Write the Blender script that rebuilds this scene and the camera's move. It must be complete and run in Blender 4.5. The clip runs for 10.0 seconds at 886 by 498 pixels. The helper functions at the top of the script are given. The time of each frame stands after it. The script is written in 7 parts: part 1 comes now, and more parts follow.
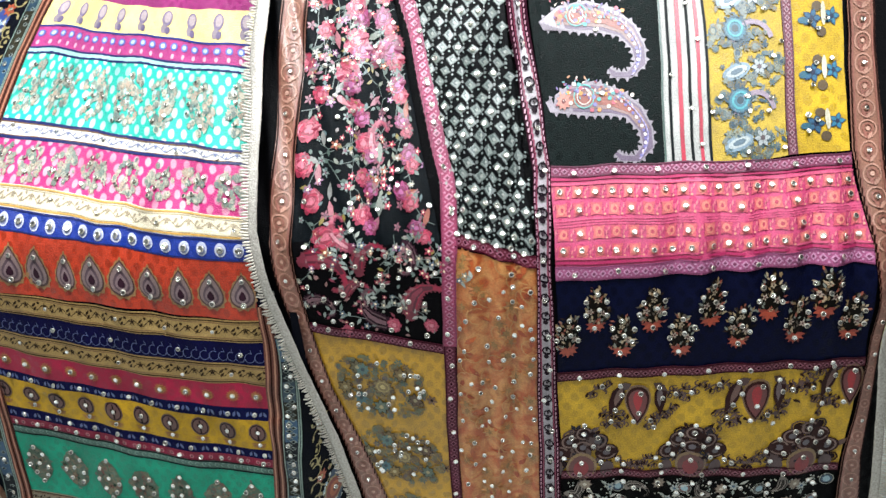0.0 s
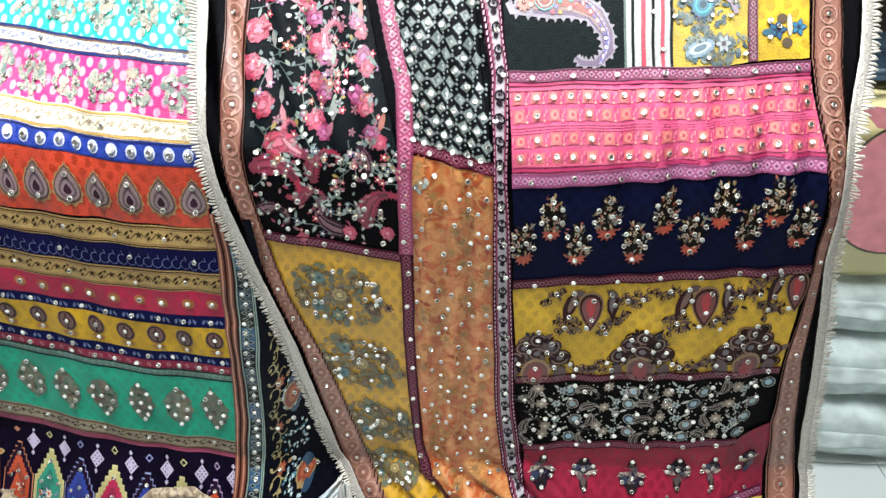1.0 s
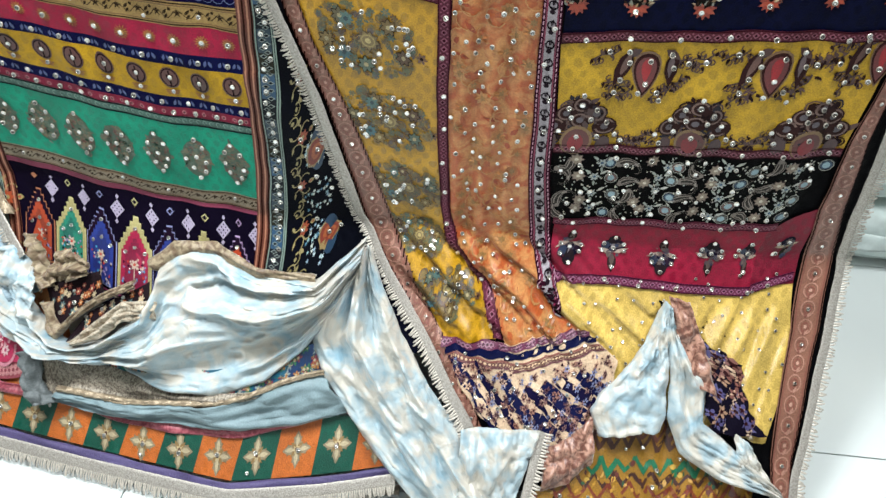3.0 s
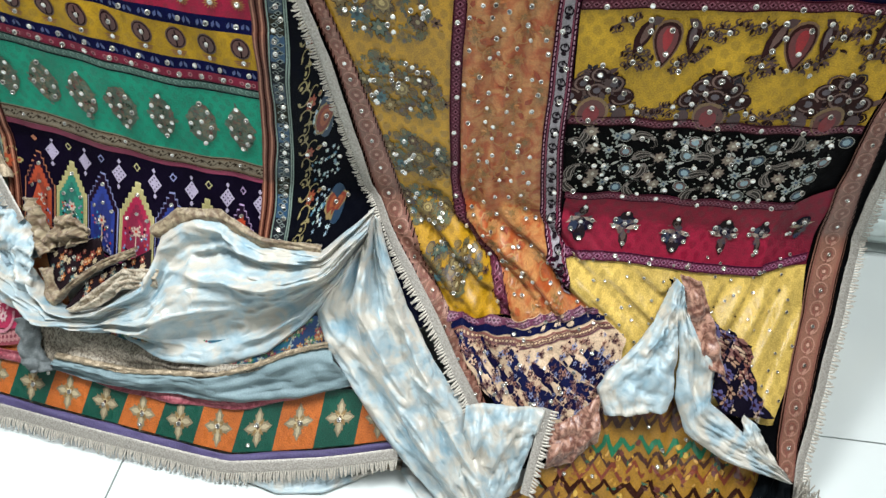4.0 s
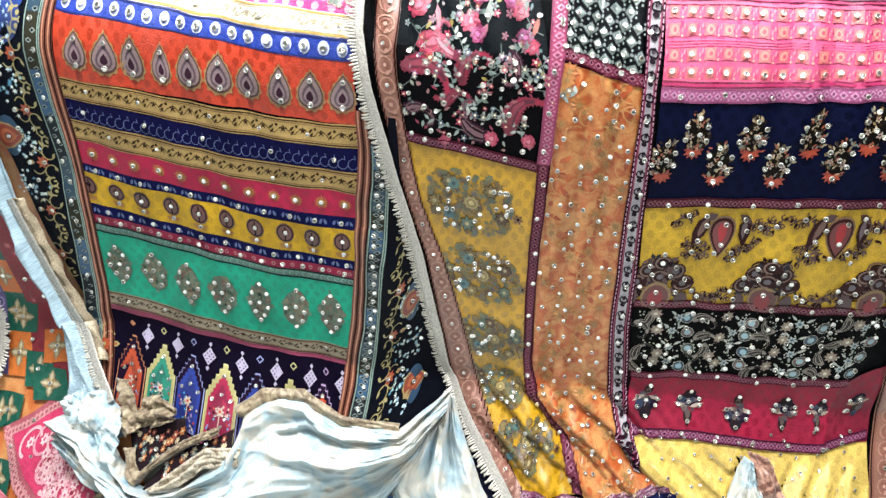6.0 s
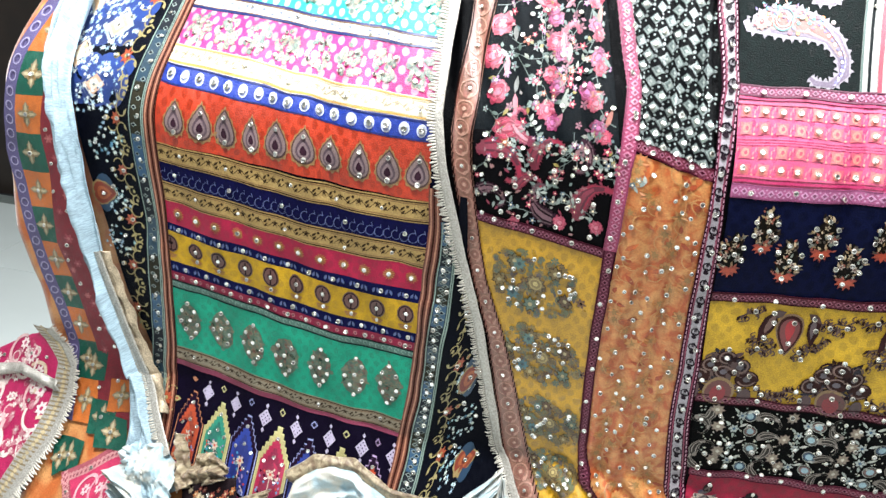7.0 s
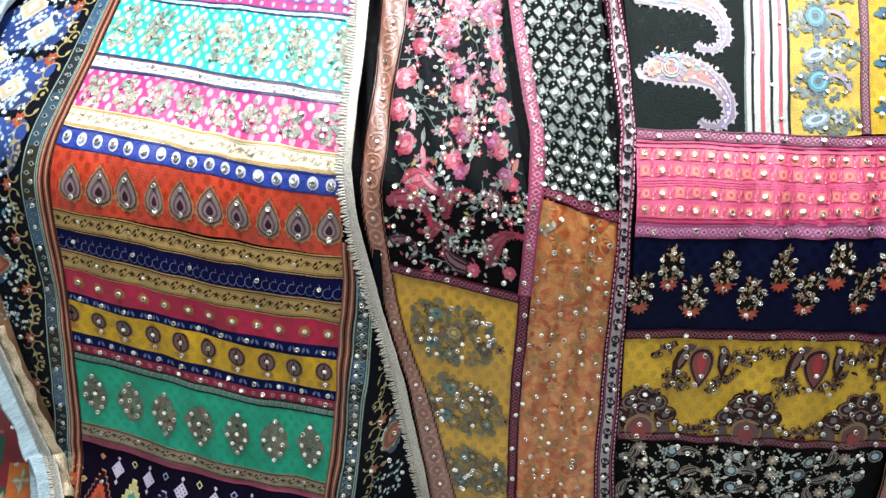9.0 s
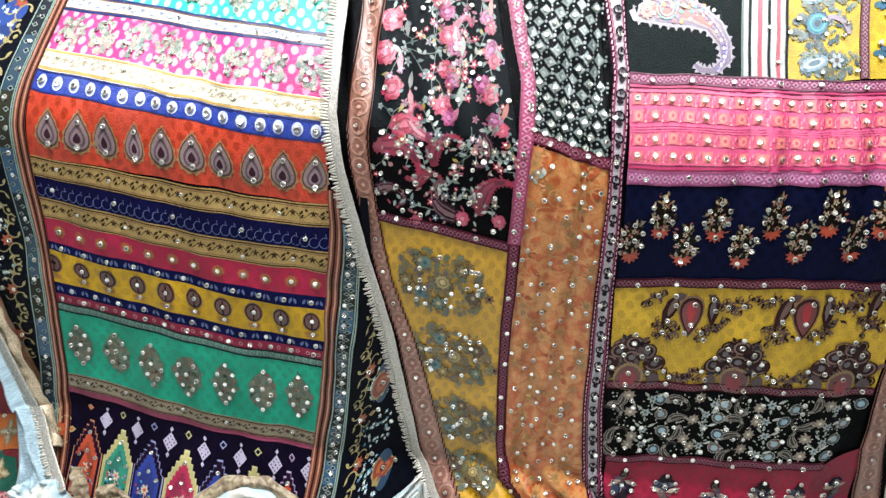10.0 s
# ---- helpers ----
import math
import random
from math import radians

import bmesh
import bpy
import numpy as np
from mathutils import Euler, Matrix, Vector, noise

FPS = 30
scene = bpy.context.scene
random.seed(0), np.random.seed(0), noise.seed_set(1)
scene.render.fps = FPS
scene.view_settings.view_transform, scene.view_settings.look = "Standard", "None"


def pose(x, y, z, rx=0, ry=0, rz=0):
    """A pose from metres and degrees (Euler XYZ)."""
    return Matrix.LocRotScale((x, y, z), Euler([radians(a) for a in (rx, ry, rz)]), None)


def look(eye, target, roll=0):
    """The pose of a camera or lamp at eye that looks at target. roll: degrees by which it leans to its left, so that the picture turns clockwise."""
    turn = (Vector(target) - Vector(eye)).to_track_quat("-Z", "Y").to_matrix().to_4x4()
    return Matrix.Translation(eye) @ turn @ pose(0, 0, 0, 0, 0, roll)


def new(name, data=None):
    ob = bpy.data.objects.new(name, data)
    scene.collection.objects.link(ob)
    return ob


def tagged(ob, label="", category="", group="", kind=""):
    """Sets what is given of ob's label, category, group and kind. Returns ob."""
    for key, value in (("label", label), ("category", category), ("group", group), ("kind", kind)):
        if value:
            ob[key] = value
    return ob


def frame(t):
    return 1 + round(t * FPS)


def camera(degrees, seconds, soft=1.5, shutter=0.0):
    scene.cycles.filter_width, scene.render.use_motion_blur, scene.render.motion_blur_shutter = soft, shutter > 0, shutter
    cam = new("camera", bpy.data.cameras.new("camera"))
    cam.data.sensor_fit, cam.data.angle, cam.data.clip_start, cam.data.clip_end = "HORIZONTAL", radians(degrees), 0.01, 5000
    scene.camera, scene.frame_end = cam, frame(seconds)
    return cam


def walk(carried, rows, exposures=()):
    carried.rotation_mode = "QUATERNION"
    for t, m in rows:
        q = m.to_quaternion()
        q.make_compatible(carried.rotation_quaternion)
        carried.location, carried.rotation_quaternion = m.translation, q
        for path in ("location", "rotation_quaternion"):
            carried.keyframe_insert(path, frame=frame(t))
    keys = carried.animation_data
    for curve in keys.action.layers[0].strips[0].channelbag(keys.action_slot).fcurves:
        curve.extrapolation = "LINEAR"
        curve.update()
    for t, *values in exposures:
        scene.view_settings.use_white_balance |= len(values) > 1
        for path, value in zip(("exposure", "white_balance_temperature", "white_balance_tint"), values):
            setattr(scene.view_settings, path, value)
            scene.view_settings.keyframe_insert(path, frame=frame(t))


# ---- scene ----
cam = camera(63.8, 10.0)
EXPOSURES = [(0, -0.62), (0.5, -0.62), (1, -0.28), (1.5, 0.0), (2.5, 0.04), (3.0, -0.32), (3.2, -0.52), (4.3, -0.54), (4.5, -0.48), (5.0, -0.1), (5.5, 0.04), (6.2, 0.06), (7.5, 0.02), (8.5, -0.28), (9.0, -0.42), (9.5, -0.42), (10, -0.26)]
PATH = [
    (0, (0.094, 0.097, 1.467), (-0.069, 1.943, 0.714), -1.0),
    (0.5, (0.123, 0.106, 1.47), (0.099, 1.922, 0.632), -0.8),
    (1, (0.116, 0.097, 1.441), (0.041, 1.856, 0.492), 0.4),
    (1.5, (0.101, 0.1, 1.407), (-0.011, 1.785, 0.337), 1.3),
    (2, (0.096, 0.113, 1.382), (-0.012, 1.715, 0.19), 0.9),
    (2.5, (0.099, 0.119, 1.364), (0.014, 1.675, 0.11), 1.4),
    (3, (0.093, 0.123, 1.331), (-0.001, 1.56, -0.057), 2.8),
    (3.2, (0.083, 0.13, 1.318), (0.018, 1.495, -0.142), 4.6),
    (4.3, (0.064, 0.113, 1.298), (-0.028, 1.585, -0.052), 4.1),
    (4.5, (0.041, 0.1, 1.312), (-0.06, 1.639, 0.039), 3.6),
    (5, (-0.025, 0.066, 1.347), (-0.212, 1.716, 0.232), 3.1),
    (5.5, (-0.074, 0.022, 1.326), (-0.254, 1.699, 0.251), 4.5),
    (6, (-0.052, 0.007, 1.327), (-0.196, 1.747, 0.35), 3.3),
    (6.2, (-0.046, -0.008, 1.334), (-0.257, 1.774, 0.451), 2.7),
    (7.3, (-0.081, -0.021, 1.328), (-0.396, 1.793, 0.547), 5.2),
    (7.5, (-0.079, -0.017, 1.325), (-0.364, 1.805, 0.55), 5.6),
    (8, (-0.065, -0.012, 1.327), (-0.283, 1.843, 0.611), 4.8),
    (8.5, (-0.054, -0.013, 1.323), (-0.206, 1.88, 0.696), 4.5),
    (9, (-0.053, -0.009, 1.334), (-0.18, 1.881, 0.692), 4.0),
    (9.5, (-0.053, -0.006, 1.325), (-0.168, 1.866, 0.631), 4.3),
    (10, (-0.048, 0.006, 1.316), (-0.14, 1.855, 0.56), 4.3),
]
walk(cam, [(t, look(eye, target, roll)) for t, eye, target, roll in PATH], EXPOSURES)

# ---- light and exposure ----
world = bpy.data.worlds.new("shop_dim_air")
scene.world = world
world.use_nodes = True
world.node_tree.nodes["Background"].inputs[0].default_value = (0.8, 0.92, 1.0, 1)
world.node_tree.nodes["Background"].inputs[1].default_value = 0.02


def ceiling_lamp(x, y, w, h, watts, colour=(0.93, 0.968, 1.0)):
    data = bpy.data.lights.new("unseen_panel_light", "AREA")
    data.shape, data.size, data.size_y, data.energy, data.color = "RECTANGLE", w, h, watts, colour
    ob = new("unseen_panel_light", data)
    ob.location = (x, y, 2.74)
    return ob


# last two: unseen lamps, added for glints on the lower folds
LAMPS = [(-0.80, 0.78, 0.6, 0.6, 118), (0.65, 0.78, 0.6, 0.6, 86), (-0.8, -2.3, 0.6, 0.6, 30), (0.65, -2.3, 0.6, 0.6, 30)]
for x, y, w, h, e in LAMPS:
    ceiling_lamp(x, y, w, h, e)

# ---- materials ----


def lin(code):
    c = [int(code[i:i + 2], 16) / 255 for i in (1, 3, 5)]
    return tuple(v / 12.92 if v <= 0.04045 else ((v + 0.055) / 1.055) ** 2.4 for v in c)


MATS = {}


def base_mat(name):
    m = bpy.data.materials.new(name)
    m.use_nodes = True
    return m, m.node_tree.nodes, m.node_tree.links, m.node_tree.nodes["Principled BSDF"]


def velvet(code, dots=0.0, gloss=0.5, wear=0.42, sheen=0.35, name="velvet"):
    """Printed velvet: pile mottling at two scales, and an embossed spot pattern with its own gloss. dots below 0 paints
    the spots' glare white.
    """
    key = (code, dots, gloss, wear, sheen)
    if key in MATS:
        return MATS[key]
    m, N, L, p = base_mat(name)
    c = tuple(v ** 1.16 for v in lin(code))
    uv = N.new("ShaderNodeTexCoord")
    big = N.new("ShaderNodeTexNoise")
    big.inputs["Scale"].default_value, big.inputs["Detail"].default_value = 16, 5
    fine = N.new("ShaderNodeTexNoise")
    fine.inputs["Scale"].default_value, fine.inputs["Detail"].default_value = 420, 3
    L.new(uv.outputs["UV"], big.inputs["Vector"])
    L.new(uv.outputs["UV"], fine.inputs["Vector"])
    add = N.new("ShaderNodeMath")
    add.operation = "MULTIPLY_ADD"
    L.new(fine.outputs["Fac"], add.inputs[0])
    add.inputs[1].default_value = 1.25
    L.new(big.outputs["Fac"], add.inputs[2])
    ramp = N.new("ShaderNodeMapRange")
    ramp.inputs[1].default_value, ramp.inputs[2].default_value = 0.75, 1.5
    ramp.inputs[3].default_value, ramp.inputs[4].default_value = 1 - wear, 1 + wear
    L.new(add.outputs[0], ramp.inputs[0])
    tone = N.new("ShaderNodeVectorMath")
    tone.operation = "SCALE"
    tone.inputs[0].default_value = c
    L.new(ramp.outputs[0], tone.inputs["Scale"])
    colour, rough = tone.outputs[0], None
    if dots:
        near = []
        warp = N.new("ShaderNodeTexNoise")
        warp.inputs["Scale"].default_value, warp.inputs["Detail"].default_value = 45, 2
        L.new(uv.outputs["UV"], warp.inputs["Vector"])
        bent = N.new("ShaderNodeVectorMath")
        bent.operation = "MULTIPLY_ADD"
        L.new(warp.outputs["Color"], bent.inputs[0])
        bent.inputs[1].default_value = (0.014, 0.014, 0) if dots > 0 else (0.005, 0.005, 0)
        L.new(uv.outputs["UV"], bent.inputs[2])
        for shift in (0.0, 0.5):
            mp = N.new("ShaderNodeMapping")
            mp.inputs["Scale"].default_value = (40, 31, 1)
            mp.inputs["Location"].default_value = (shift, shift, 0)
            L.new(bent.outputs[0], mp.inputs["Vector"])
            fr = N.new("ShaderNodeVectorMath")
            fr.operation = "FRACTION"
            L.new(mp.outputs[0], fr.inputs[0])
            ds = N.new("ShaderNodeVectorMath")
            ds.operation = "DISTANCE"
            L.new(fr.outputs[0], ds.inputs[0])
            ds.inputs[1].default_value = (0.5, 0.5, 0)
            near.append(ds)
        mn = N.new("ShaderNodeMath")
        mn.operation = "MINIMUM"
        L.new(near[0].outputs["Value"], mn.inputs[0])
        L.new(near[1].outputs["Value"], mn.inputs[1])
        spot = N.new("ShaderNodeMapRange")
        spot.inputs[1].default_value, spot.inputs[2].default_value = 0.20, 0.27
        spot.inputs[3].default_value, spot.inputs[4].default_value = 1, 0
        L.new(mn.outputs[0], spot.inputs[0])
        fade = N.new("ShaderNodeMapRange")
        fade.inputs[1].default_value, fade.inputs[2].default_value = 0.35, 0.6
        fade.inputs[3].default_value, fade.inputs[4].default_value = 0.35, 1.0
        L.new(big.outputs["Fac"], fade.inputs[0])
        worn = N.new("ShaderNodeMath")
        worn.operation = "MULTIPLY"
        L.new(spot.outputs[0], worn.inputs[0])
        L.new(fade.outputs[0], worn.inputs[1])
        spot = worn
        dark = N.new("ShaderNodeMapRange")
        dark.inputs[3].default_value, dark.inputs[4].default_value = 1.0, 1 - 0.45 * max(0, dots)
        L.new(spot.outputs[0], dark.inputs[0])
        t2 = N.new("ShaderNodeVectorMath")
        t2.operation = "SCALE"
        L.new(colour, t2.inputs[0])
        L.new(dark.outputs[0], t2.inputs["Scale"])
        colour = t2.outputs[0]
        # glare on the embossed spots, mixed into the colour as white
        if dots < 0:
            pale = N.new("ShaderNodeMix")
            pale.data_type = "RGBA"
            fac = N.new("ShaderNodeMath")
            fac.operation = "MULTIPLY"
            L.new(spot.outputs[0], fac.inputs[0])
            fac.inputs[1].default_value = -dots
            L.new(fac.outputs[0], pale.inputs[0])
            L.new(colour, pale.inputs[6])
            pale.inputs[7].default_value = (0.75, 0.78, 0.76, 1)
            colour = pale.outputs[2]
        rg = N.new("ShaderNodeMapRange")
        rg.inputs[3].default_value, rg.inputs[4].default_value = 0.72 - 0.3 * gloss, 0.46 - 0.2 * gloss
        L.new(spot.outputs[0], rg.inputs[0])
        rough = rg.outputs[0]
    L.new(colour, p.inputs["Base Color"])
    if rough:
        L.new(rough, p.inputs["Roughness"])
    else:
        p.inputs["Roughness"].default_value = 0.70 - 0.3 * gloss
    deep = max(c) < 0.04
    p.inputs["Specular IOR Level"].default_value = (0.02 + 0.06 * gloss) if deep else 0.14 + 0.5 * gloss
    p.inputs["Sheen Weight"].default_value = sheen * (0.04 if deep else min(1, 0.15 + 3 * max(c)))
    p.inputs["Sheen Roughness"].default_value = 0.35
    p.inputs["Sheen Tint"].default_value = (*[min(1, 0.5 + 0.5 * v) for v in c], 1)
    bump = N.new("ShaderNodeBump")
    bump.inputs["Strength"].default_value, bump.inputs["Distance"].default_value = 0.6 if gloss < 0.9 else 0.16, 0.0014
    L.new(add.outputs[0], bump.inputs["Height"])
    L.new(bump.outputs[0], p.inputs["Normal"])
    MATS[key] = m
    return m


def ink(code):
    return velvet(code, 0.0, 0.92, 0.42, 0.2, "print_ink")


def two_tone(name, one, two, scale, low=0.44, high=0.58, gloss=0.6):
    """Velvet printed in soft-edged blotches of two colours, with a fine pile."""
    m, N, L, p = base_mat(name)
    uv = N.new("ShaderNodeTexCoord")
    a, b = N.new("ShaderNodeTexNoise"), N.new("ShaderNodeTexNoise")
    a.inputs["Scale"].default_value, a.inputs["Detail"].default_value, a.inputs["Distortion"].default_value = scale, 5, 1.2
    b.inputs["Scale"].default_value, b.inputs["Detail"].default_value = 330, 3
    L.new(uv.outputs["UV"], a.inputs["Vector"])
    L.new(uv.outputs["UV"], b.inputs["Vector"])
    r = N.new("ShaderNodeValToRGB")
    r.color_ramp.elements[0].position, r.color_ramp.elements[0].color = low, (*lin(one), 1)
    r.color_ramp.elements[1].position, r.color_ramp.elements[1].color = high, (*lin(two), 1)
    L.new(a.outputs["Fac"], r.inputs[0])
    mr = N.new("ShaderNodeMapRange")
    mr.inputs[1].default_value, mr.inputs[2].default_value = 0.3, 0.7
    mr.inputs[3].default_value, mr.inputs[4].default_value = 0.8, 1.2
    L.new(b.outputs["Fac"], mr.inputs[0])
    t = N.new("ShaderNodeVectorMath")
    t.operation = "SCALE"
    L.new(r.outputs[0], t.inputs[0])
    L.new(mr.outputs[0], t.inputs["Scale"])
    L.new(t.outputs[0], p.inputs["Base Color"])
    p.inputs["Roughness"].default_value = 0.62 - 0.3 * gloss
    p.inputs["Specular IOR Level"].default_value = 0.14 + 0.4 * gloss
    p.inputs["Sheen Weight"].default_value, p.inputs["Sheen Roughness"].default_value = 0.35, 0.35
    bump = N.new("ShaderNodeBump")
    bump.inputs["Strength"].default_value, bump.inputs["Distance"].default_value = 0.35, 0.0014
    L.new(b.outputs["Fac"], bump.inputs["Height"])
    L.new(bump.outputs[0], p.inputs["Normal"])
    return m


def lining_mat():
    """Pale blue and cream tie-dyed satin velvet."""
    m, N, L, p = base_mat("pale_blue_lining")
    uv = N.new("ShaderNodeTexCoord")
    a = N.new("ShaderNodeTexNoise")
    a.inputs["Scale"].default_value, a.inputs["Detail"].default_value, a.inputs["Distortion"].default_value = 13, 6, 1.2
    b = N.new("ShaderNodeTexNoise")
    b.inputs["Scale"].default_value, b.inputs["Detail"].default_value = 55, 4
    L.new(uv.outputs["Object"], a.inputs["Vector"])
    L.new(uv.outputs["Object"], b.inputs["Vector"])
    mixv = N.new("ShaderNodeMath")
    mixv.operation = "MULTIPLY_ADD"
    L.new(b.outputs["Fac"], mixv.inputs[0])
    mixv.inputs[1].default_value = 0.3
    L.new(a.outputs["Fac"], mixv.inputs[2])
    r = N.new("ShaderNodeValToRGB")
    r.color_ramp.elements[0].position, r.color_ramp.elements[0].color = 0.42, (*lin("#7fa0ae"), 1)
    r.color_ramp.elements[1].position, r.color_ramp.elements[1].color = 0.74, (*lin("#bab6aa"), 1)
    e = r.color_ramp.elements.new(0.62)
    e.color = (*lin("#a4b2b4"), 1)
    L.new(mixv.outputs[0], r.inputs[0])
    L.new(r.outputs[0], p.inputs["Base Color"])
    p.inputs["Roughness"].default_value = 0.36
    p.inputs["Sheen Weight"].default_value = 0.3
    crease = N.new("ShaderNodeTexNoise")
    crease.inputs["Scale"].default_value, crease.inputs["Detail"].default_value, crease.inputs["Distortion"].default_value = 24, 5, 2.2
    L.new(uv.outputs["Object"], crease.inputs["Vector"])
    bump = N.new("ShaderNodeBump")
    bump.inputs["Strength"].default_value, bump.inputs["Distance"].default_value = 0.4, 0.010
    L.new(crease.outputs["Fac"], bump.inputs["Height"])
    L.new(bump.outputs[0], p.inputs["Normal"])
    return m


def plain(name, code, rough=0.5, metal=0.0, scale=30, wear=0.15, spec=0.5, bumps=0.2):
    m, N, L, p = base_mat(name)
    c = lin(code)
    tc = N.new("ShaderNodeTexCoord")
    n = N.new("ShaderNodeTexNoise")
    n.inputs["Scale"].default_value, n.inputs["Detail"].default_value = scale, 6
    L.new(tc.outputs["Object"], n.inputs["Vector"])
    mr = N.new("ShaderNodeMapRange")
    mr.inputs[1].default_value, mr.inputs[2].default_value = 0.3, 0.7
    mr.inputs[3].default_value, mr.inputs[4].default_value = 1 - wear, 1 + wear
    L.new(n.outputs["Fac"], mr.inputs[0])
    t = N.new("ShaderNodeVectorMath")
    t.operation = "SCALE"
    t.inputs[0].default_value = c
    L.new(mr.outputs[0], t.inputs["Scale"])
    L.new(t.outputs[0], p.inputs["Base Color"])
    p.inputs["Roughness"].default_value, p.inputs["Metallic"].default_value = rough, metal
    p.inputs["Specular IOR Level"].default_value = spec
    bump = N.new("ShaderNodeBump")
    bump.inputs["Strength"].default_value, bump.inputs["Distance"].default_value = bumps, 0.002
    L.new(n.outputs["Fac"], bump.inputs["Height"])
    L.new(bump.outputs[0], p.inputs["Normal"])
    return m


LINING = lining_mat()
MIRROR = plain("sequin_mirror", "#f2f1ee", 0.16, 1.0, 200, 0.05, bumps=0.05)
BEZEL = plain("sequin_rim", "#c9c2b4", 0.35, 0.8, 200, 0.1)
BRAID = plain("silver_braid", "#a5a097", 0.42, 0.35, 350, 0.35, bumps=0.6)
THREAD = plain("fringe_thread", "#b5afa3", 0.5, 0.2, 300, 0.3)
MESHBRAID = plain("grey_mesh_braid", "#8d8272", 0.45, 0.3, 420, 0.5, bumps=0.9)
TILE = plain("white_floor_tile", "#d4dbd8", 0.12, 0.0, 3, 0.03, bumps=0.01)
GROUT = plain("tile_joint", "#6f7672", 0.8)
WALL = plain("shop_wall_paint", "#5d5a54", 0.7, 0, 6, 0.06)
PALEWALL = plain("pale_wall_paint", "#a9aeac", 0.6, 0, 6, 0.06)
DARKWOOD = plain("dark_wood", "#20140e", 0.45, 0, 8, 0.35)
CEIL = plain("ceiling_paint", "#b4b4b0", 0.8, 0, 5, 0.04)
PLASTIC = plain("cloudy_plastic_wrap", "#c6d2ce", 0.16, 0, 14, 0.28, 0.7, 0.9)
CREAMBAG = plain("yellow_printed_bag", "#e0d49c", 0.22, 0, 5, 0.08, 0.6, 0.3)

# ---- cloth surface ----


def soft(v, k):
    return k * math.log1p(math.exp(v / k)) if v / k < 40 else v


def bulk(x, z):
    """How far back the hanging cloth lies: upright in front, leaning back above the bundle's edge, running out on the floor."""
    y = 1.10 + 0.11 * soft(-0.34 - x, 0.03) + 0.10 * soft(x - 0.55, 0.03) + (0.6 + 0.75 * min(1, max(0, (-0.3 - x) / 0.5))) * soft(z - 1.05, 0.03)
    if z < 0.45:
        y -= 0.36 * ((0.45 - z) / 0.45) ** 1.3
    return y


def ramp01(v, a, b):
    t = min(1, max(0, (v - a) / (b - a)))
    return t * t * (3 - 2 * t)


def wrinkle(x, z, k=9.0):
    return noise.noise(Vector((x * k, z * k * 0.7, 3.1)))


def fold_a(x, z):
    d = 0.007 * wrinkle(x, z, 6) + 0.0026 * wrinkle(x + 0.4 * z, z, 17) + 0.0016 * math.sin(x * 58 + 14 * z + 2 * wrinkle(x, z, 5))
    d += 0.004 * ramp01(0.75, z, z + 0.01) * math.sin(x * 21 + 1.0) * ramp01(0.95 - z, 0, 0.4)
    return d


def fold_b(x, z):
    up = ramp01(z, 0.98, 1.12)
    pleat = ramp01(-x, -0.2, -0.1) * up * 0.010 * (math.sin((x + 0.28 * (z - 1.05) + 0.008 * wrinkle(x, z, 11)) * math.pi / 0.052) ** 2 - 0.5)
    mid = ramp01(x, 0.28, 0.4) * ramp01(1.2 - z, 0, 0.1) * ramp01(z, 0.9, 1.05) * 0.005 * math.sin(x * 2 * math.pi / 0.066 + 2 * z + wrinkle(x, z, 7))
    run = ramp01(x, 0.01, 0.05) * ramp01(0.16 - x, 0, 0.04) * 0.0045 * math.sin(x * 2 * math.pi / 0.046 + 1.3 + 0.8 * wrinkle(x, z, 6))
    right = ramp01(x, 0.43, 0.50)
    grain = (0.60 * x + 0.80 * z) * (1 - right) + (0.95 * x - 0.30 * z) * right + 0.016 * wrinkle(x, z, 8)
    low = ramp01(0.385 - z, 0, 0.07) * ramp01(x, 0.16, 0.24) * ramp01(0.70 - x, 0, 0.05) * (0.0075 * math.sin(grain * 2 * math.pi / 0.047) + 0.0035 * math.sin(grain * 2 * math.pi / 0.021 + 2))
    sweep = ramp01(0.50 - z, 0, 0.13) * ramp01(x, -0.10, 0.0) * ramp01(0.31 - x, 0, 0.08) * 0.0095 * math.sin((0.64 * x + 0.77 * z + 0.012 * wrinkle(x, z, 8)) * 2 * math.pi / 0.052 + 0.6)
    sweep += ramp01(0.46 - z, 0, 0.1) * ramp01(x, -0.06, 0.02) * ramp01(0.34 - x, 0, 0.06) * 0.0030 * math.sin((0.60 * x + 0.80 * z + 0.010 * wrinkle(x, z, 10)) * 2 * math.pi / 0.021)
    hang = ramp01(x, 0.2, 0.28) * ramp01(z, 0.40, 0.55) * ramp01(1.12 - z, 0, 0.12) * 0.0028 * math.sin(x * 2 * math.pi / 0.085 + 3 * z + 1.6 * wrinkle(x, z, 4))
    slack = ramp01(z, 0.45, 0.6) * ramp01(0.16 - x, 0, 0.05) * 0.004 * wrinkle(x + 0.3 * z, 0.35 * z, 13)
    return pleat + mid + run + hang + slack + (low + sweep) * (0.3 + 0.7 * ramp01(z, 0.24, 0.31)) + 0.004 * wrinkle(x, z, 7)


def fold_c(x, z):
    return -0.006 + 0.004 * wrinkle(x, z, 9) + 0.003 * math.sin(x * 45 + 9 * z)


